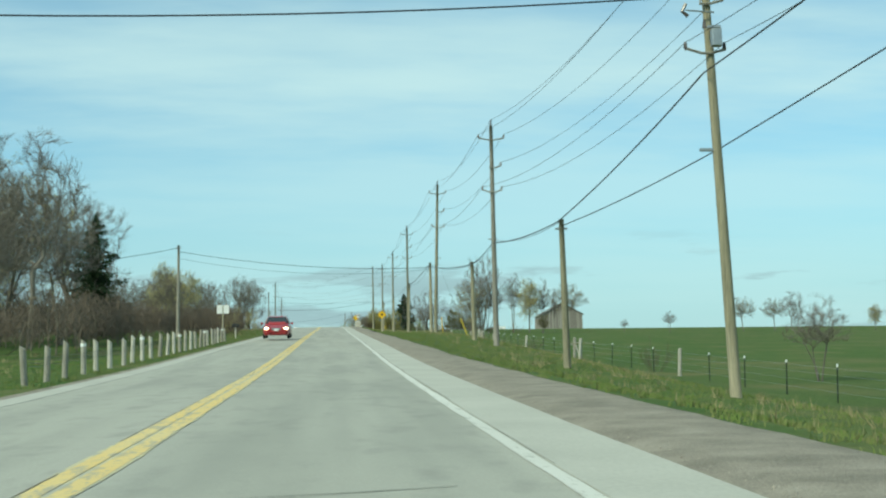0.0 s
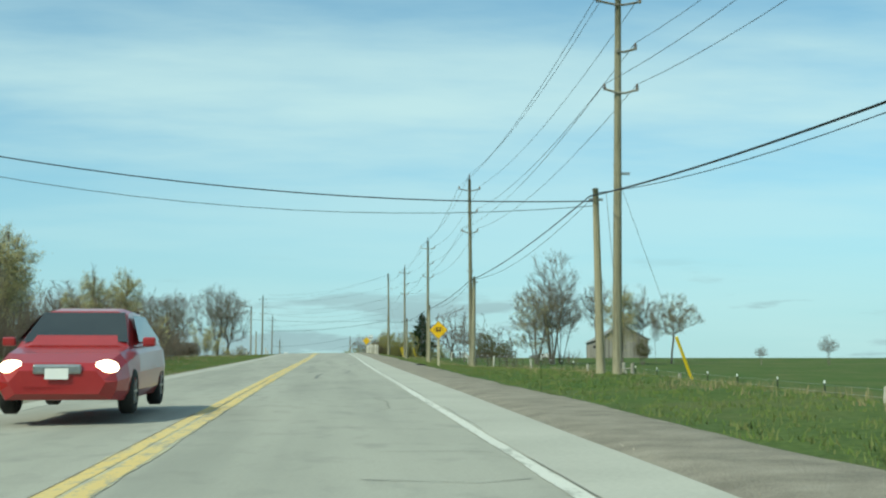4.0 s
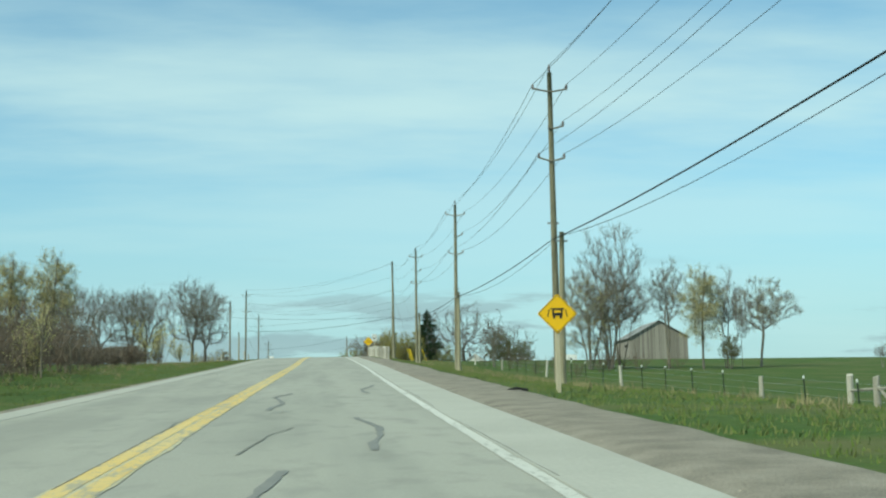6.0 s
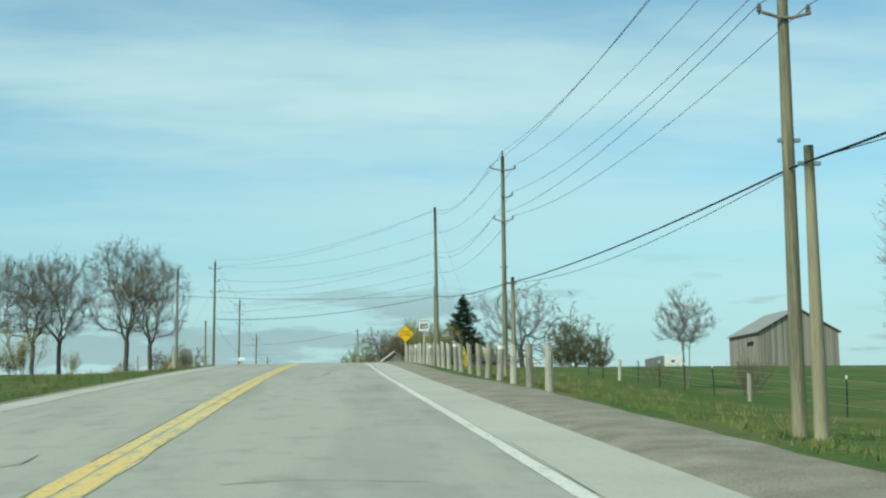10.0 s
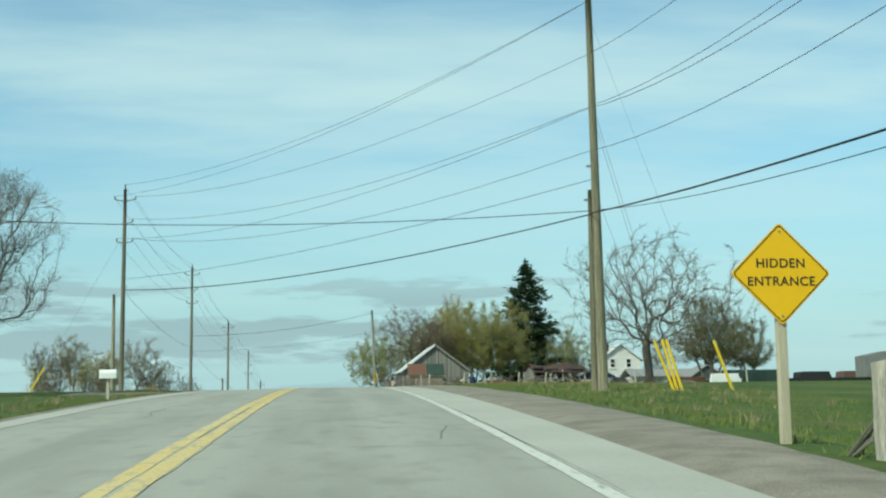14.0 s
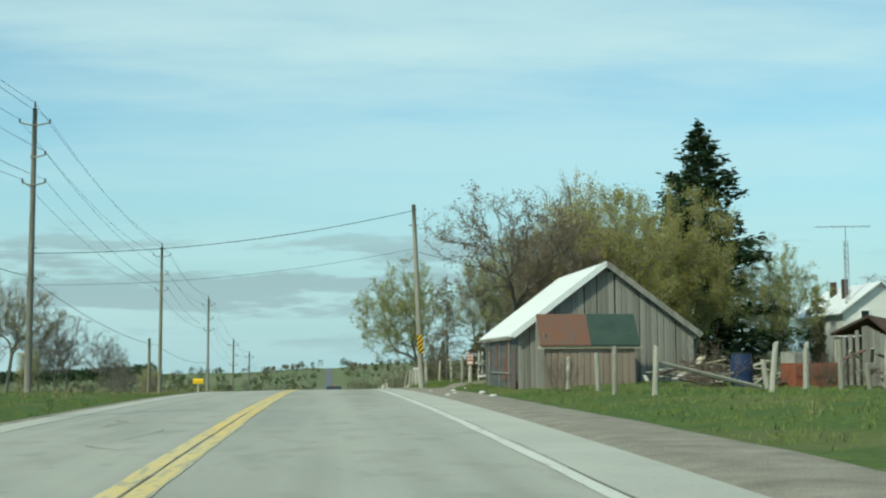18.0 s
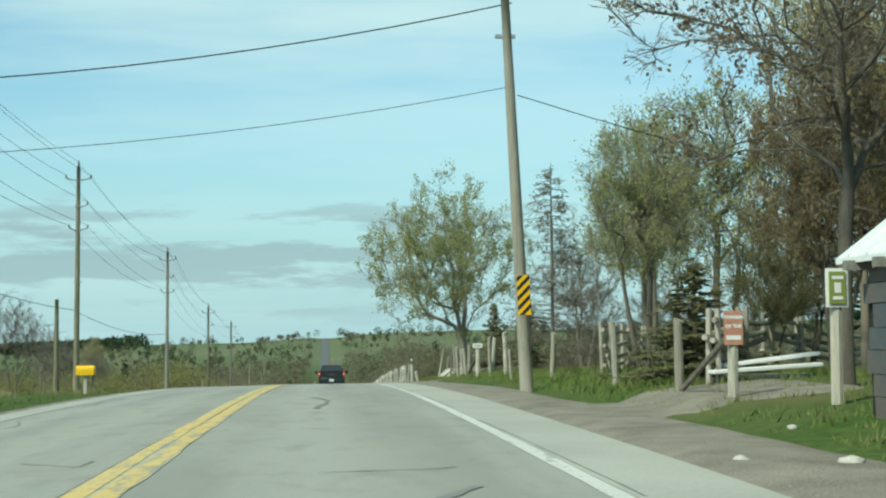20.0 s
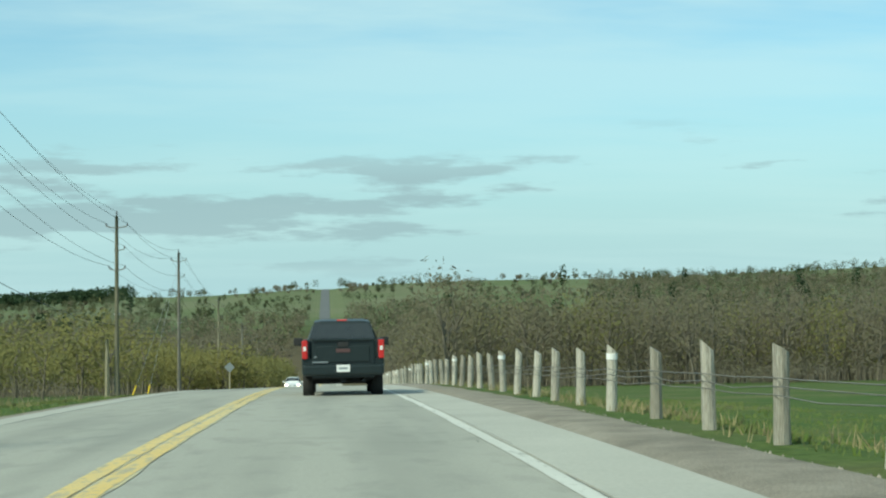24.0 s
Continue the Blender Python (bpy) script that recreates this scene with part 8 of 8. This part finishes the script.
def rail_fence(pts, rails, seed, high=1.05):
    rg = np.random.RandomState(seed)
    f = thing("rail_fence", "old split-rail cedar fence, grey and sagging", "rail fence")
    for (x0, y0), (x1, y1) in zip(pts, pts[1:]):
        for z in np.linspace(0.2, high, rails):
            bm = bmesh.new()
            a = Vector((x0 + rg.normal(0, 0.05), y0, G(x0, y0) + z + rg.normal(0, 0.06))); b = Vector((x1 + rg.normal(0, 0.05), y1, G(x1, y1) + z + rg.normal(0, 0.06)))
            d = (b - a).normalized() * 0.25
            tube(bm, [a - d, a.lerp(b, 0.5) - Vector((0, 0, rg.uniform(0, 0.06))), b + d], [0.05, 0.06, 0.045], 6)
            part("rail", bm, M_POST, f)
        for s in (-0.08, 0.08):
            bm = bmesh.new(); tube(bm, [(x0 + s, y0, G(x0, y0) - 0.2), (x0 + s + rg.normal(0, 0.04), y0, G(x0, y0) + high + 0.2)], 0.05, 6); part("stake", bm, M_POST, f)
    return f


rail_fence([(6.3, 351.5), (7.6, 354.0), (9.0, 356.6), (10.6, 359), (12.4, 361.5), (14.5, 364)], 5, 3)
rail_fence([(6.6, 361), (7.8, 364), (9.0, 367), (10.0, 370), (11, 373.5), (12.2, 377)], 4, 4)
rail_fence([(5.9, 387.0), (7.2, 386.6), (8.8, 387.2)], 3, 5, 0.62)


def placard(x, y, zc, w, h, m, bars, bar_mat, label, post=True, text=(), rz=0.0):
    s = thing("placard", label, "sign", (x, y, G(x, y)), rz)
    z = zc - G(x, y)
    if post:
        bm = bmesh.new(); tube(bm, [(0, 0.08, -0.3), (0.02, 0.08, z + h * 0.4)], 0.075, 8); part("post", bm, M_POST, s)
    bm = bmesh.new(); box(bm, 0, 0, z, w, 0.02, h, bevel=0.004); part("board", bm, m, s)
    for k, (dz, bw, bh) in enumerate(bars):
        bm = bmesh.new(); box(bm, 0, -0.013, z + dz, bw, 0.005, bh); part("writing_bar", bm, bar_mat, s)
    for t, dz, size in text:
        words(t, size, bar_mat, s, (0, -0.012, z + dz), 1.0, 0.003)
    return s


M_PINKSIGN = mat("faded_red_sign", (0.42, 0.17, 0.12), 0.8, (0.50, 0.27, 0.20), 3, 12)
M_LIME = mat("yellow_green_sign", (0.25, 0.29, 0.07), 0.7, (0.20, 0.24, 0.07), 3, 12)
placard(5.47, 347.85, 16.57, 0.26, 0.46, M_PINKSIGN, ((-0.13, 0.20, 0.06),), M_SIGN_W, "faded red hand-lettered warning board on a post", True, (("BEWARE", 0.14, 0.062), ("OF THE", 0.02, 0.066)))
brace = thing("fence_brace", "dark pole bracing the sign post", "fence brace", (5.4, 347.8, G(5.4, 347.8)))
bm = bmesh.new(); tube(bm, [(0.0, 2.4, 0.02), (0.0, 0.05, 0.85)], 0.045, 6); part("brace_pole", bm, M_BARK, brace)
placard(6.0, 345.6, 17.03, 0.27, 0.46, M_SIGN_W, (), M_BLACK, "yellow-green notice in a pale frame on a post", True)
placard(6.0, 345.58, 17.03, 0.20, 0.38, M_LIME, ((0.12, 0.14, 0.04), (0.0, 0.08, 0.12), (-0.12, 0.12, 0.04)), M_SIGN_W, "yellow-green notice in a pale frame on a post", False)
placard(5.03, 373.64, 16.04, 0.33, 0.15, M_SIGN_W, ((0, 0.2, 0.03),), M_STEEL, "small white board nailed to a fence post", True)
boat = thing("white_plank_stack", "long white boards lying on the grass behind the fence", "boards", (7.15, 351.4, G(7.15, 351.4)), 6)
for k, (l, z, tip_) in enumerate(((1.9, 0.20, -3), (1.5, 0.07, 0), (1.7, 0.33, -6))):
    bm = bmesh.new(); box(bm, 0.12 * k, 0.18 * k, z, l, 0.28, 0.06, Matrix.Rotation(radians(tip_), 3, "Y"), 0.015); part("plank", bm, M_SIGN_W if k != 1 else M_PALEBOARD, boat)
M_PALLET = mat("pallet_wood", (0.22, 0.185, 0.145), 0.95, (0.13, 0.11, 0.085), 2, 14, 0.4, rand=0.3)
wood = thing("pallet_stack", "leaning stack of old wooden pallets by the tree", "pallets", (6.05, 388.9, G(6, 389)), -6)
for k in range(7):
    for q in range(2):
        bm = bmesh.new(); box(bm, 0.0, 0.12 * q + 0.02 * k, 0.12 + 0.15 * k, 1.0, 0.05, 0.09); part("slat", bm, M_PALLET, wood)
for q in (-0.45, 0, 0.45):
    bm = bmesh.new(); box(bm, q, 0.06, 0.55, 0.08, 0.09, 1.2); part("upright", bm, M_PALLET, wood)
panels = thing("leaning_panels", "pale broken boards leaning by the field entrance", "boards", (5.5, 389.6, G(5.5, 389.6)), -84)
for k in range(7):
    bm = bmesh.new(); box(bm, 0.24 * k - 0.75, 0.06 * k - 0.1, 0.24 + 0.02 * (k % 3), 0.17, 0.04, 0.78 + 0.06 * (k % 2), Matrix.Rotation(radians(8 * (k % 3) - 6), 3, "Y") @ Matrix.Rotation(radians(-48 - 4 * (k % 2)), 3, "X"), 0.008); part("board", bm, M_PALEBOARD, panels)
dead = thing("fallen_log", "grey fallen tree trunk propped on the fence", "log", (6.6, 378.2, G(6.6, 378)))
bm = bmesh.new(); tube(bm, [(-1.5, -0.8, 0.02), (-1.4, -1.3, 0.42), (-1.25, -1.9, 0.85)], [0.07, 0.065, 0.055], 8); part("trunk", bm, M_BARK, dead)


def rock(x, y, s, m=None, label="pale stone lying on the gravel", z=None):
    rg = np.random.RandomState(int(x * 100 + y * 10))
    bm = bmesh.new()
    bmesh.ops.create_icosphere(bm, subdivisions=2, radius=s)
    for v in bm.verts:
        v.co *= rg.uniform(0.8, 1.15)
        v.co.z *= 0.55
    ob = part("rock", bm, m or M_PALESTONE, None, smooth=True)
    ob.matrix_basis = pose(x, y, (G(x, y) if z is None else z) + s * 0.25, 0, 0, x * 100)
    return tagged(ob, label, "stone", "pale stones beside the road")


for x, y, s in ((3.75, 336.2, 0.10), (4.55, 336.0, 0.13), (3.42, 341.4, 0.09), (4.15, 340.9, 0.12), (4.9, 344.2, 0.06), (3.3, 333.6, 0.10), (9.2, 315.8, 0.2), (4.3, 331.5, 0.12)):
    rock(x, y, s)
rt = thing("roadside_debris", "flat dark strip of tyre rubber on the gravel", "debris", (4.2, 127.2, G(4.2, 127.2) + 0.03), 20)
bm = bmesh.new(); tube(bm, [(-0.25, 0, 0.0), (0, 0.05, 0.03), (0.25, 0, 0.0)], [0.03, 0.05, 0.03], 6); part("strip", bm, M_TYRE, rt)
